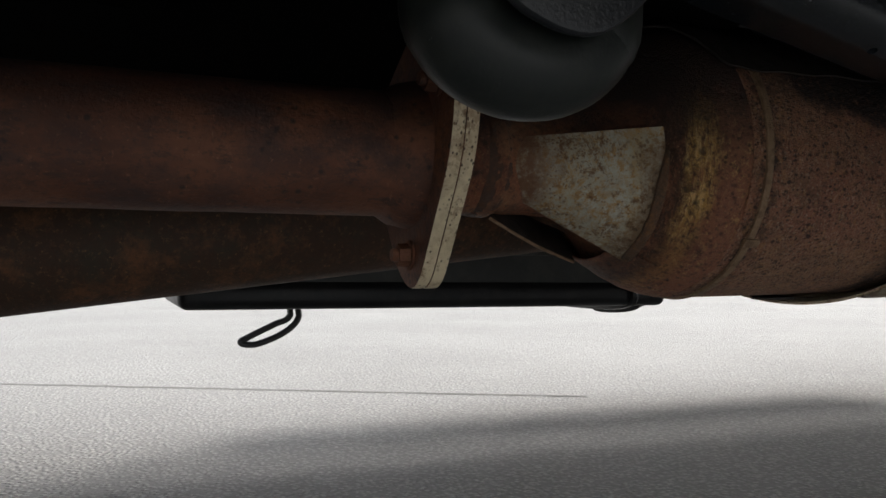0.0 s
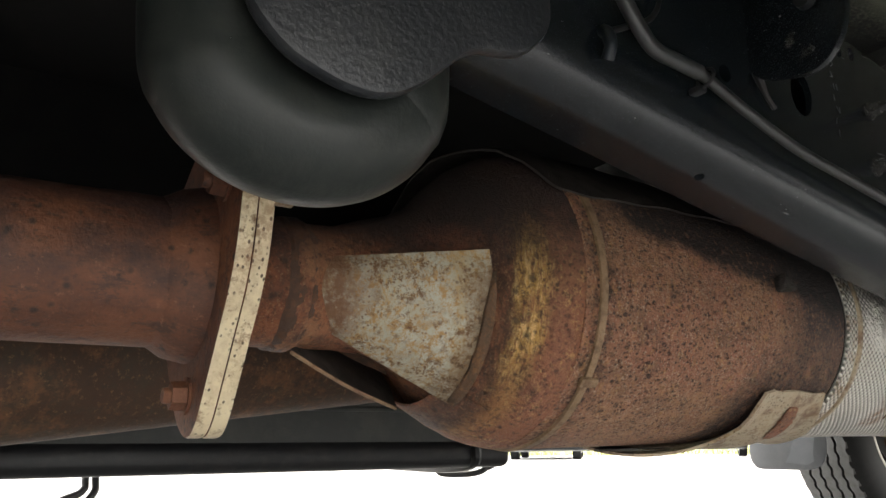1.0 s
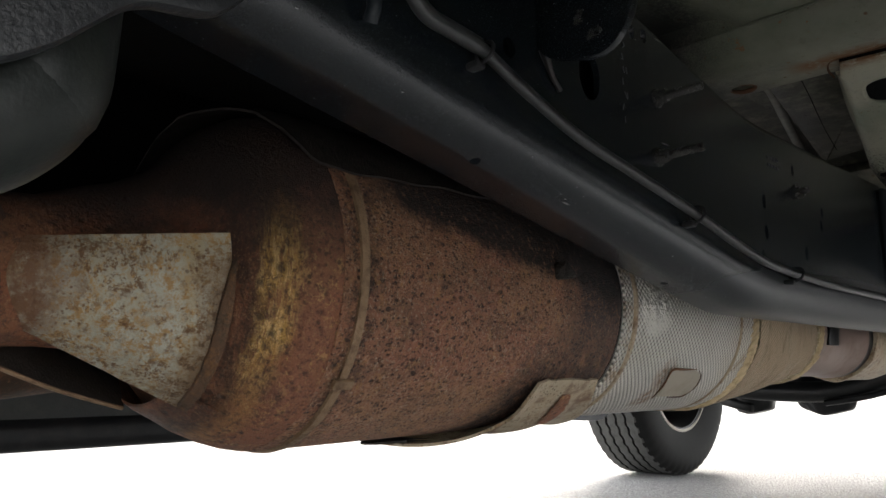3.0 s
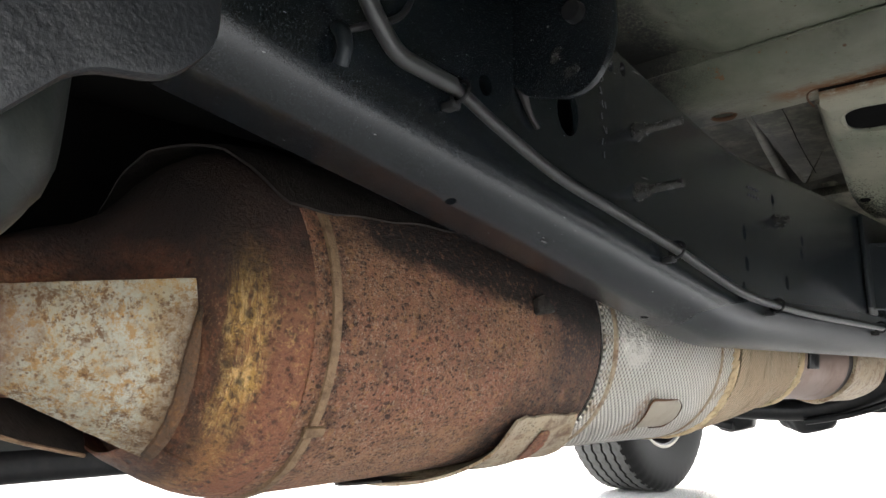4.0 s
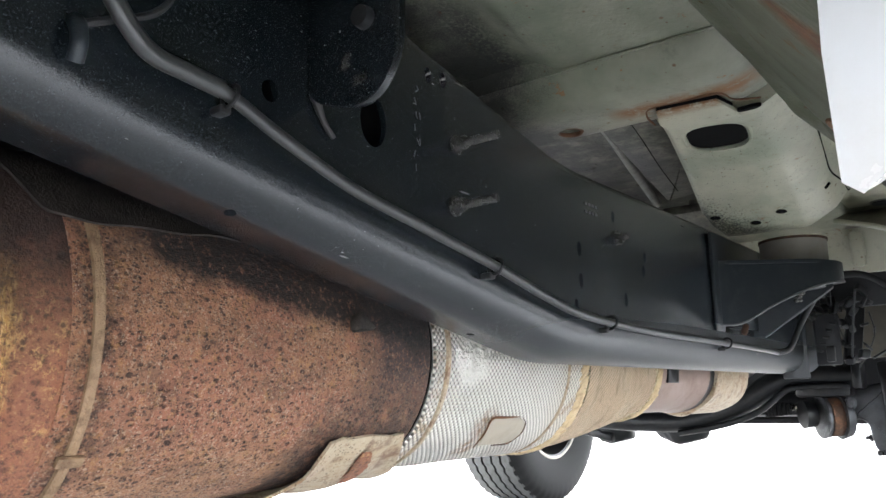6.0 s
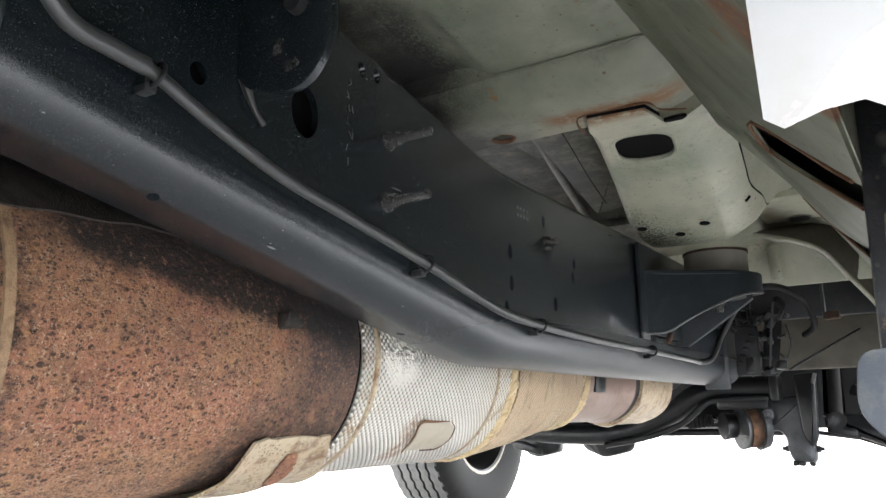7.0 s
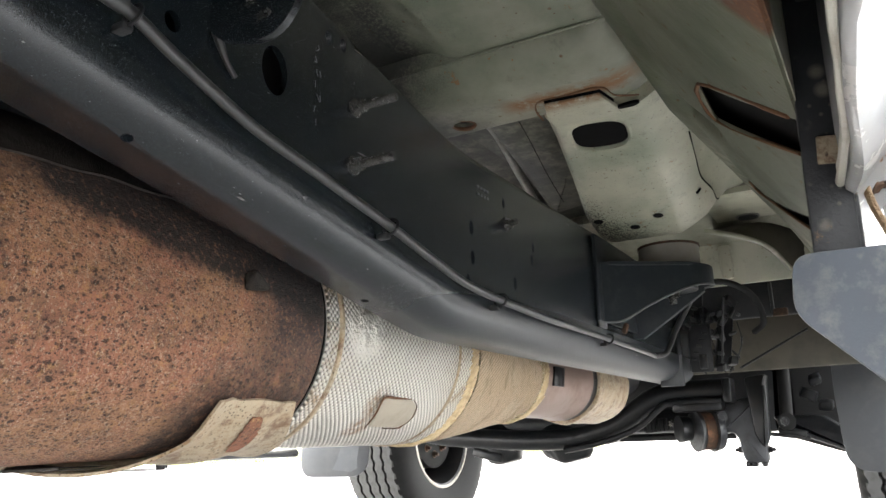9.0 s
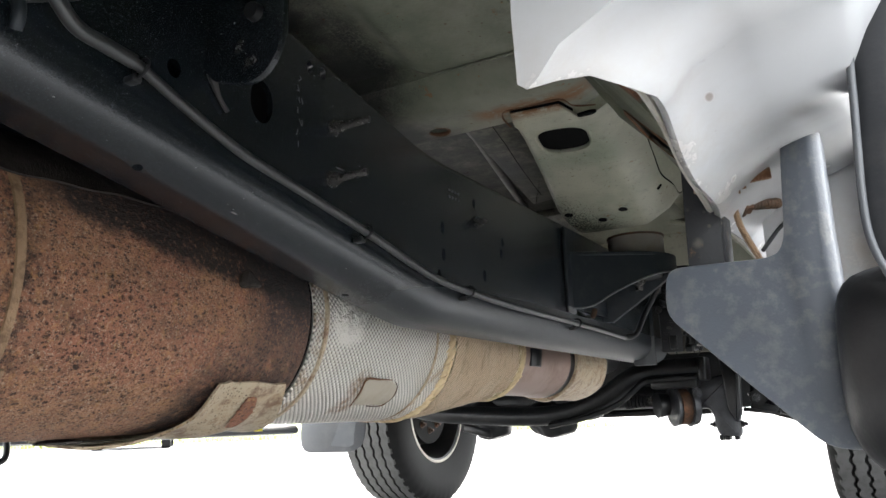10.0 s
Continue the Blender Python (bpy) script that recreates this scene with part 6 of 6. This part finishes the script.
def exhaust_pipe():
    e = thing("exhaust_pipe", "rust-red exhaust pipe with a cream bolted flange", "exhaust pipe")
    turned("tube", [(-0.9, -0.645, 0.400, 0.0545)] + [(-0.3 + 0.7 * k / 20, -0.645, 0.405 + 0.006 * k / 20, 0.0545) for k in range(21)], PIPE, e, "", 64, wobble=0.0008, freq=20)
    turned("weld_collar", [(0.352, -0.645, 0.411, 0.054), (0.366, -0.645, 0.411, 0.062), (0.382, -0.645, 0.411, 0.0655)], PIPE, e, "", 64, wobble=0.002, freq=40)
    out = round_poly([(-0.530, 0.500), (-0.545, 0.400), (-0.622, 0.288), (-0.665, 0.300), (-0.745, 0.40), (-0.735, 0.47), (-0.62, 0.53), (-0.56, 0.53)], 0.03, 6)
    for y in (0.382, 0.3936):
        f = part("flange", slab(out, 0.0115, Matrix.Translation((0, y, 0)) @ XZ, 0.0015), CREAM, e, "rusted flange plate with a cream tarnished edge")
        f.data.materials.append(PIPE)
        for p in f.data.polygons:
            p.material_index = 1 if abs(p.normal.y) > 0.8 else 0
    part("spacer", disc(0.0105, 0.022, (-0.572, 0.418, 0.462), (0, 1, 0), 24), TAN, e, "tan spacer sleeve behind the flange")
    for x, z in ((-0.638, 0.322), (-0.572, 0.462), (-0.715, 0.435)):
        hexbolt("flange_bolt", (x, 0.382, z), (0, -1, 0), 0.017, 0.006, PIPE, e, 0.010)
        if z > 0.4:
            hexbolt("flange_nut", (x, 0.4052, z), (0, 1, 0), 0.018, 0.006, STRAP, e, 0.010)
    return e


def drive_shaft():
    d = thing("drive_shaft", "brown rusted drive shaft tube along the middle", "drive shaft")
    pipe("tube", [(-0.935, -1.4, 0.163), (-0.93, 0.286, 0.370), (-0.925, 1.5, 0.519)], 0.080, SHAFT, d, "", 40, 4)
    return d


def fuel_tank():
    f = thing("fuel_tank", "dusty black plastic fuel tank with rounded edges", "fuel tank")
    bm = box((0.42, 0.86, 0.28), (-1.42, 0.66, 0.392), 0.04, None, 5)
    part("tank_shell", bm, TANK, f)
    part("tank_skid", box((0.434, 0.875, 0.046), (-1.42, 0.66, 0.2735), 0.016, None, 4), PLASTIC, f, "black skid tray under the tank")
    pipe("tank_seam", [(-1.2075, 0.245, 0.345), (-1.2075, 0.66, 0.344), (-1.2075, 1.075, 0.345)], 0.004, TANK, f, "moulded seam", 8, 4)
    for y in (1.02,):
        pipe("tank_strap", [(-1.205, y, 0.47), (-1.203, y, 0.30), (-1.24, y, 0.253), (-1.54, y, 0.251)], 0.010, GREASY, f, "", 8)
    return f


def step_loop(points, label):
    s = thing("step_loop", label, "metal loop", group="loops under the far side")
    pipe("loop_rod", points, 0.007, DULL, s, "", 10, 6)
    return s


particulate_filter()
exhaust_pipe()
drive_shaft()
fuel_tank()
step_loop([(-1.73, 0.49, 0.45), (-1.71, 0.487, 0.25), (-1.70, 0.483, 0.213), (-1.70, 0.452, 0.198), (-1.70, 0.402, 0.174), (-1.70, 0.381, 0.162), (-1.70, 0.394, 0.156), (-1.70, 0.421, 0.158), (-1.70, 0.471, 0.179), (-1.70, 0.502, 0.208), (-1.71, 0.504, 0.25), (-1.73, 0.503, 0.45)], "dark bent metal loop hanging under the far side")
step_loop([(-1.73, 1.24, 0.45), (-1.64, 1.23, 0.27), (-1.62, 1.205, 0.238), (-1.62, 1.22, 0.226), (-1.62, 1.29, 0.224), (-1.62, 1.335, 0.235), (-1.63, 1.37, 0.27), (-1.73, 1.38, 0.45)], "dark bent metal loop hanging under the far side")


# ---- rear hanger beside the rail ----
def spring_hanger():
    h = thing("spring_hanger", "black rounded spring hanger hanging beside the rail", "spring hanger")
    # curved tube: down, round and up again
    cy, cz, q = 0.359, 0.458, 0.044
    path = [(-0.375, cy - q - 0.005, 0.62), (-0.378, cy - q - 0.004, 0.52)] + [(-0.382, cy - q * math.cos(a), cz - 0.78 * q * math.sin(a)) for a in np.linspace(0.05, math.pi - 0.05, 9)] + [(-0.392, cy + q + 0.006, 0.53), (-0.40, cy + q, 0.62)]
    pipe("curved_tube", path, 0.031, HANGER, h, "smooth black curved tube", 32, 6)
    out = round_poly([(0.300, 0.60), (0.316, 0.458), (0.334, 0.440), (0.360, 0.431), (0.380, 0.431), (0.398, 0.442), (0.424, 0.467), (0.455, 0.471), (0.473, 0.490), (0.473, 0.64), (0.30, 0.64)], 0.010, 5)
    part("cover_plate", slab(out, 0.010, Matrix.Translation((-0.345, 0, 0)) @ YZ, 0.003), SLATE, h, "scuffed slate-black cover plate")
    return h


spring_hanger()


# ---- running board ----
def running_board():
    r = thing("running_board", "black running board on a grey steel bracket", "running board")
    out = round_poly([(-0.076, 0.380), (-0.079, 0.350), (-0.030, 0.301), (0.006, 0.266), (0.060, 0.262), (0.030, 0.300), (0.014, 0.34), (0.012, 0.455), (0.001, 0.455), (-0.004, 0.388), (-0.010, 0.379)], 0.010, 5)
    part("bracket_plate", slab(out, 0.006, Matrix.Translation((0, 0.835, 0)) @ XZ, 0.0012), GREY, r, "scuffed grey steel bracket plate")
    verts, faces = [], []
    prof = [(0.455, 0.011), (0.40, 0.011), (0.36, 0.012), (0.335, 0.015), (0.31, 0.022), (0.285, 0.034)]
    for z, x in prof:
        for a in np.linspace(0, math.pi / 2, 6):
            verts.append((x + 0.012 * math.sin(a), 0.835 + 0.012 - 0.012 * math.cos(a), z))
        verts.append((x + 0.012, 0.875, z))
        for p in ((x + 0.008, 0.875, z), (x, 0.845, z)):
            verts.append(p)
    c = 9
    for i in range(len(prof) - 1):
        faces += [(i * c + j, i * c + (j + 1) % c, (i + 1) * c + (j + 1) % c, (i + 1) * c + j) for j in range(c)]
    faces += [tuple(range(c)), tuple(range((len(prof) - 1) * c, len(prof) * c))]
    finish("bracket_lip", verts, faces, GREY, r, "rounded bright lip of the bracket")
    # board
    def section(y):
        e = max(0.0, (0.80 - y) / 0.05)
        s = math.sqrt(max(0.02, 1 - min(1, e) ** 2))
        pts = round_poly([(0.020, 0.352), (0.018, 0.275), (0.035, 0.250), (0.21, 0.262), (0.22, 0.335), (0.18, 0.360), (0.04, 0.362)], 0.022, 4)
        return [(0.12 + (x - 0.12) * s, 0.306 + (z - 0.306) * s) for x, z in pts]
    swept("board", section, [0.7505, 0.755, 0.76, 0.77, 0.78, 0.79, 0.80, 0.84, 1.2, 1.8, 2.3], PLASTIC, r, "black moulded running board", smooth=60)
    return r


def far_board():
    f = thing("running_board", "dark grey running board with a yellow tape mark", "running board")

    def section(y):
        s = 1.0 - 0.5 * max(0.0, (y - 2.35) / 0.1) ** 2
        return [(-1.74, 0.274), (-1.735, 0.284), (-1.745, 0.298), (-1.80, 0.315), (-1.96, 0.315 * s + 0.28 * (1 - s)), (-1.97, 0.285), (-1.95, 0.272), (-1.76, 0.270)]
    swept("board", section, [0.70, 0.75, 1.2, 1.8, 2.35, 2.45], FLAP, f, smooth=50)
    part("tape_mark", box((0.002, 0.04, 0.020), (-1.734, 2.25, 0.293), 0.0005, pose(0, 0, 0, 0, -20, 0)), YELLOW, f, "yellow tape mark")
    return f


def end_moulding():
    m = thing("end_moulding", "dark plastic moulding with a grey edge under the rocker", "moulding")
    out = round_poly([(0.048, 0.50), (0.0445, 0.433), (0.041, 0.371), (0.050, 0.34), (0.12, 0.34), (0.12, 0.50)], 0.012, 5)
    part("moulding_body", slab(out, 0.05, Matrix.Translation((0, 0.745, 0)) @ XZ, 0.006), PLASTIC, m)
    pipe("edge_trim", [(0.048, 0.742, 0.50), (0.0445, 0.742, 0.433), (0.042, 0.742, 0.371), (0.050, 0.742, 0.342)], 0.0020, FLAP, m, "grey trim along the moulding", 10)
    return m


def support_strut():
    s = thing("support_strut", "black flat steel strut with dirt spots behind the rocker", "strut")
    part("strut_bar", box((0.023, 0.006, 0.27), (-0.054, 0.866, 0.505), 0.001, pose(0, 0, 0, 0, 1, 10)), STRUT, s)
    part("strut_fold", box((0.005, 0.024, 0.27), (-0.043, 0.879, 0.505), 0.001, pose(0, 0, 0, 0, 1, 0)), STRUT, s)
    part("strut_clip", box((0.013, 0.003, 0.016), (-0.052, 0.8625, 0.441), 0.001, pose(0, 0, 0, 0, 3, 10)), TAN, s, "worn cream clip on the strut")
    part("strut_clip", box((0.013, 0.003, 0.012), (-0.051, 0.8625, 0.538), 0.001, pose(0, 0, 0, 0, 3, 10)), MARK, s, "pale grey clip on the strut")
    hexbolt("stud", (-0.031, 0.857, 0.437), (1, 0.12, 0.08), 0.021, 0.0042, RUSTY, s, 0.004)
    hexbolt("stud", (-0.038, 0.911, 0.433), (1, 0.85, 0.10), 0.034, 0.0040, SHAFT, s, 0.006)
    pipe("cable", [(-0.028, 0.93, 0.402), (-0.01, 0.96, 0.43), (0.02, 1.0, 0.455), (0.06, 1.04, 0.475)], 0.0016, PLASTIC, s, "", 8)
    pipe("wire_end", [(-0.04, 0.895, 0.44), (-0.036, 0.89, 0.415), (-0.030, 0.90, 0.398), (-0.028, 0.93, 0.39)], 0.0022, STRAP, s, "", 8)
    return s


running_board()
far_board()
end_moulding()
support_strut()


def wing_flare():
    w = thing("wheel_arch_flare", "dark plastic flare round the front wheel arch", "wheel arch flare")
    pts = [(0.085, 3.0 + 0.52 * math.cos(a), 0.40 + 0.46 * math.sin(a)) for a in np.linspace(math.pi * 1.02, 0.0, 15)]
    pipe("flare", pts, 0.03, PLASTIC, w, "", 14, 3)
    # body side round the arch
    out = [(2.30, 0.42), (2.30, 1.0), (3.7, 1.0), (3.7, 0.45)] + [(3.0 + 0.50 * math.cos(a), 0.40 + 0.44 * math.sin(a)) for a in np.linspace(0.05, math.pi * 0.98, 15)]
    part("wing_panel", slab(out, 0.012, Matrix.Translation((0.072, 0, 0)) @ YZ), WHITE, w, "white front wing")
    return w


wing_flare()


# ---- front wheels and suspension ----


def mud_flap(x0, x1, label):
    m = thing("mud_flap", label, "mud flap", group="front mud flaps")
    out = round_poly([(x0, 0.205), (x1, 0.205), (x1 + 0.01, 0.42), (x1, 0.55), (x0, 0.55), (x0 - 0.01, 0.42)], 0.06, 6)
    bm = slab(out, 0.006, Matrix.Translation((0, 2.55, 0)) @ XZ, 0.0015)
    for v in bm.verts:
        v.co.y += 0.9 * (v.co.x - (x0 + x1) / 2) ** 2 - 0.25 * (0.5 - v.co.z) ** 2
    part("flap_sheet", bm, FLAP, m)
    for k in range(3):
        hexbolt("flap_bolt", (x0 + (x1 - x0) * (k + 0.5) / 3, 2.55, 0.52), (0, -1, 0), 0.012, 0.004, BOLT, m, 0.004)
    return m


mud_flap(-0.165, 0.09, "dusty grey plastic mud flap behind the front tyre")
mud_flap(-1.81, -1.54, "dusty grey plastic mud flap behind the far front tyre")


def suspension():
    s = thing("front_suspension", "greasy black front suspension with crossmember and knuckle", "suspension")
    pipe("crossmember", [(-1.50, 2.62, 0.40), (-1.33, 2.60, 0.33), (-1.125, 2.60, 0.308), (-0.977, 2.60, 0.300), (-0.870, 2.60, 0.302), (-0.775, 2.60, 0.322), (-0.695, 2.60, 0.355), (-0.630, 2.60, 0.397), (-0.575, 2.61, 0.414), (-0.500, 2.61, 0.416), (-0.425, 2.61, 0.415)], 0.029, GREASY, s, "black bent crossmember tube", 20)
    pipe("crossmember_lip", [(-0.88, 2.575, 0.270), (-0.785, 2.575, 0.286), (-0.705, 2.575, 0.308), (-0.650, 2.575, 0.334), (-0.600, 2.58, 0.375), (-0.565, 2.585, 0.387), (-0.44, 2.585, 0.389)], 0.0085, GREASY, s, "rolled lower lip of the crossmember", 10)
    part("crossmember_step", box((0.130, 0.06, 0.030), (-0.506, 2.61, 0.376), 0.008), GREASY, s)
    part("crossmember_end", box((0.022, 0.07, 0.064), (-0.424, 2.61, 0.412), 0.006), GREASY, s)
    # cast housings under the crossmember, with ribs
    for x, z, r, l in ((-1.145, 0.294, 0.068, 1.10), (-0.925, 0.290, 0.062, 1.40), (-0.80, 0.32, 0.04, 1.0)):
        bm = bmesh.new()
        bmesh.ops.create_icosphere(bm, subdivisions=4, radius=r)
        for v in bm.verts:
            v.co.x *= l
            v.co += v.co.normalized() * (0.016 * noise.noise(v.co * 16) + 0.006 * noise.noise(v.co * 50))
            v.co.z = max(v.co.z, -r * 0.95 + 0.25 * abs(v.co.x))
        bmesh.ops.translate(bm, vec=(x, 2.72, z), verts=bm.verts)
        part("housing", bm, GREASY, s, "greasy cast housing")
    part("housing_plate", box((0.10, 0.10, 0.03), (-1.165, 2.70, 0.262), 0.008, pose(0, 0, 0, 0, 14, 0)), GREASY, s)
    part("crossmember_beam", box((0.95, 0.09, 0.07), (-1.02, 2.74, 0.345), 0.02), GREASY, s)
    rod("tie_rod", (-1.3, 2.80, 0.300), (-0.45, 2.80, 0.300), 0.012, GREASY, s)
    rod("tie_rod", (-0.86, 2.70, 0.322), (-0.50, 2.72, 0.328), 0.008, DULL, s)
    for k in range(6):
        part("bellows_ring", disc(0.022 - 0.0012 * k, 0.008, (-0.66 + 0.011 * k, 2.65, 0.332), (1, 0, 0), 20), RUBBER, s)
    rod("tie_rod_end", (-0.66, 2.65, 0.332), (-0.54, 2.66, 0.338), 0.009, BOLT, s)
    # control-arm bush: steel cheeks either side of a rusted core
    tilt = (1, 0.72, 0.05)
    part("bush_nut", disc(0.036, 0.030, (-0.556, 2.635, 0.318), tilt, 28, 0.032), GREASY, s)
    part("bush_cheek", disc(0.0545, 0.013, (-0.522, 2.64, 0.311), tilt, 40, 0.052), WORN, s, "worn grey steel bush cheek")
    part("rust_ring", disc(0.0495, 0.030, (-0.502, 2.645, 0.311), tilt, 36), SHAFT, s, "rust-brown bush core")
    part("bush_cheek", disc(0.0555, 0.020, (-0.478, 2.65, 0.311), tilt, 40, 0.050), WORN, s, "worn grey steel bush cheek")
    hexbolt("bush_bolt", (-0.452, 2.62, 0.345), (0.3, -1, 0), 0.016, 0.007, WORN, s, 0.010)
    # knuckle casting: saddle beside the bush, foot below, dark block before it
    out = round_poly([(-0.466, 0.352), (-0.440, 0.384), (-0.405, 0.390), (-0.352, 0.400), (-0.350, 0.225), (-0.408, 0.228), (-0.416, 0.262), (-0.418, 0.290), (-0.432, 0.306), (-0.456, 0.300)], 0.016, 5)
    part("knuckle", slab(out, 0.06, Matrix.Translation((0, 2.63, 0)) @ XZ, 0.012), WORN, s, "dull grey cast knuckle")
    part("knuckle_web", slab(round_poly([(-0.384, 0.445), (-0.372, 0.300), (-0.352, 0.262), (-0.338, 0.285), (-0.330, 0.45)], 0.010), 0.03, Matrix.Translation((0, 2.608, 0)) @ XZ, 0.006), GREASY, s)
    for x, w in ((-0.403, 0.010), (-0.386, 0.014), (-0.362, 0.012)):
        part("foot_lug", box((w, 0.035, 0.014), (x, 2.655, 0.224), 0.003), GREASY, s)
    for x, z in ((-0.412, 0.260), (-0.352, 0.259)):
        hexbolt("knuckle_bolt", (x, 2.655, z), (-1 if x < -0.38 else 1, 0, 0), 0.020, 0.005, GREASY, s, 0.010)
    for x in (-0.398, -0.364):
        hexbolt("knuckle_bolt", (x, 2.66, 0.228), (0, 0, -1), 0.010, 0.005, GREASY, s, 0.007)
    # shock absorber and its lower eye
    rod("shock_body", (-0.290, 2.70, 0.62), (-0.300, 2.68, 0.345), 0.0165, MATTE_BLACK, s, "black shock absorber")
    part("shock_eye", disc(0.022, 0.035, (-0.300, 2.67, 0.328), (0.2, -1, 0), 24), MATTE_BLACK, s)
    hexbolt("shock_bolt", (-0.303, 2.652, 0.328), (0.2, -1, 0), 0.010, 0.006, GREASY, s, 0.007)
    part("shock_fork", box((0.07, 0.03, 0.02), (-0.29, 2.69, 0.302), 0.006, pose(0, 0, 0, 0, 12, 0)), GREASY, s)
    part("lower_arm", slab(round_poly([(-0.345, 0.345), (-0.30, 0.300), (-0.20, 0.262), (-0.15, 0.238), (-0.14, 0.29), (-0.22, 0.345)], 0.014, 4), 0.08, Matrix.Translation((0, 2.73, 0)) @ XZ, 0.012), GREASY, s)
    part("brake_shield", slab(round_poly([(-0.34, 0.60), (-0.36, 0.300), (-0.28, 0.275), (-0.17, 0.238), (-0.13, 0.30), (-0.13, 0.60)], 0.03, 5), 0.006, Matrix.Translation((0, 2.90, 0)) @ XZ, 0.001), MATTE_BLACK, s)
    # plain dark backing added to stop sky showing behind the suspension
    part("engine_backing", box((0.93, 0.04, 0.30), (-0.755, 2.92, 0.455), 0.01), GREASY, s)
    rod("stay", (-0.345, 2.69, 0.298), (-0.25, 2.69, 0.285), 0.006, DULL, s)
    part("pale_tag", box((0.010, 0.004, 0.026), (-0.332, 2.60, 0.432), 0.002, pose(0, 0, 0, 0, 20, 0)), MARK, s, "small pale tag on the knuckle")
    for k, (x, z, q) in enumerate(((-0.25, 0.40, 0.03), (-0.21, 0.37, 0.025), (-0.23, 0.44, 0.022))):
        part("caliper_lug", box((q * 1.4, 0.05, q), (x, 2.80, z), 0.006, pose(0, 0, 0, 10 * k, 25 - 20 * k, 0)), GREASY, s)
    wheel((-0.047, 3.30, 0.347), 0, "front wheel with worn ribbed tyre", s)
    wheel((-1.80, 3.30, 0.347), 180, "far front wheel with ribbed tyre and bright rim", s)
    rod("axle_tube", (-1.70, 3.3, 0.347), (-0.12, 3.3, 0.347), 0.035, GREASY, s)
    return s


def wiring_loom():
    """Connectors, hoses and brackets at the rail's front end."""
    w = thing("wiring_loom", "black wiring connectors and hoses at the rail end", "wiring")
    rng = random.Random(11)
    part("connector_block", box((0.046, 0.04, 0.10), (-0.386, 2.12, 0.476), 0.004, pose(0, 0, 0, 8, 0, 12)), PLASTIC, w)
    part("connector_block", box((0.030, 0.03, 0.11), (-0.345, 2.16, 0.485), 0.004, pose(0, 0, 0, -6, 10, 20)), PLASTIC, w)
    for k in range(5):
        part("connector_rib", box((0.012, 0.006, 0.005), (-0.398 + 0.007 * k, 2.098, 0.452 + 0.013 * k), 0.0015, pose(0, 0, 0, 8, 10, 12)), DULL if k == 2 else PLASTIC, w)
    part("connector_window", box((0.016, 0.006, 0.03), (-0.378, 2.098, 0.445), 0.002), DULL, w)
    for k in range(46):
        x, z = rng.uniform(-0.41, -0.31), rng.uniform(0.43, 0.57)
        part("plug", box((rng.uniform(0.004, 0.016), 0.03, rng.uniform(0.004, 0.022)), (x, rng.uniform(2.08, 2.2), z), 0.003, pose(0, 0, 0, rng.uniform(-30, 30), rng.uniform(-40, 40), rng.uniform(-30, 30))), PLASTIC if k % 7 else DULL, w)
    for k in range(3):
        a = Vector((rng.uniform(-0.36, -0.28), rng.uniform(1.95, 2.1), rng.uniform(0.52, 0.585)))
        b = Vector((a.x + rng.uniform(-0.05, 0.01), a.y + rng.uniform(0.08, 0.2), rng.uniform(0.40, 0.47)))
        mid = a.lerp(b, 0.5) + Vector((rng.uniform(-0.03, 0.04), rng.uniform(-0.03, 0.03), rng.uniform(-0.02, 0.03)))
        pipe("wire", [a, mid, b], rng.choice((0.0010, 0.0014, 0.002)), PLASTIC, w, "", 8)
    pipe("hose", [(-0.315, 1.86, 0.565), (-0.285, 1.95, 0.575), (-0.255, 2.02, 0.555), (-0.25, 2.08, 0.515), (-0.275, 2.12, 0.50)], 0.006, RUBBER, w, "black rubber hose", 12)
    part("clip_bracket", box((0.006, 0.012, 0.07), (-0.235, 2.12, 0.565), 0.002), DULL, w)
    part("clip_tab", box((0.03, 0.012, 0.016), (-0.222, 2.12, 0.535), 0.003), SHAFT, w)
    rod("prop_rod", (-0.33, 2.25, 0.44), (-0.20, 2.40, 0.53), 0.003, GREASY, w)
    part("rail_end_plate", box((0.05, 0.012, 0.20), (-0.45, 2.12, 0.50), 0.003, pose(0, 0, 0, 0, 0, 15)), BLACK, w)
    return w


suspension()
wiring_loom()
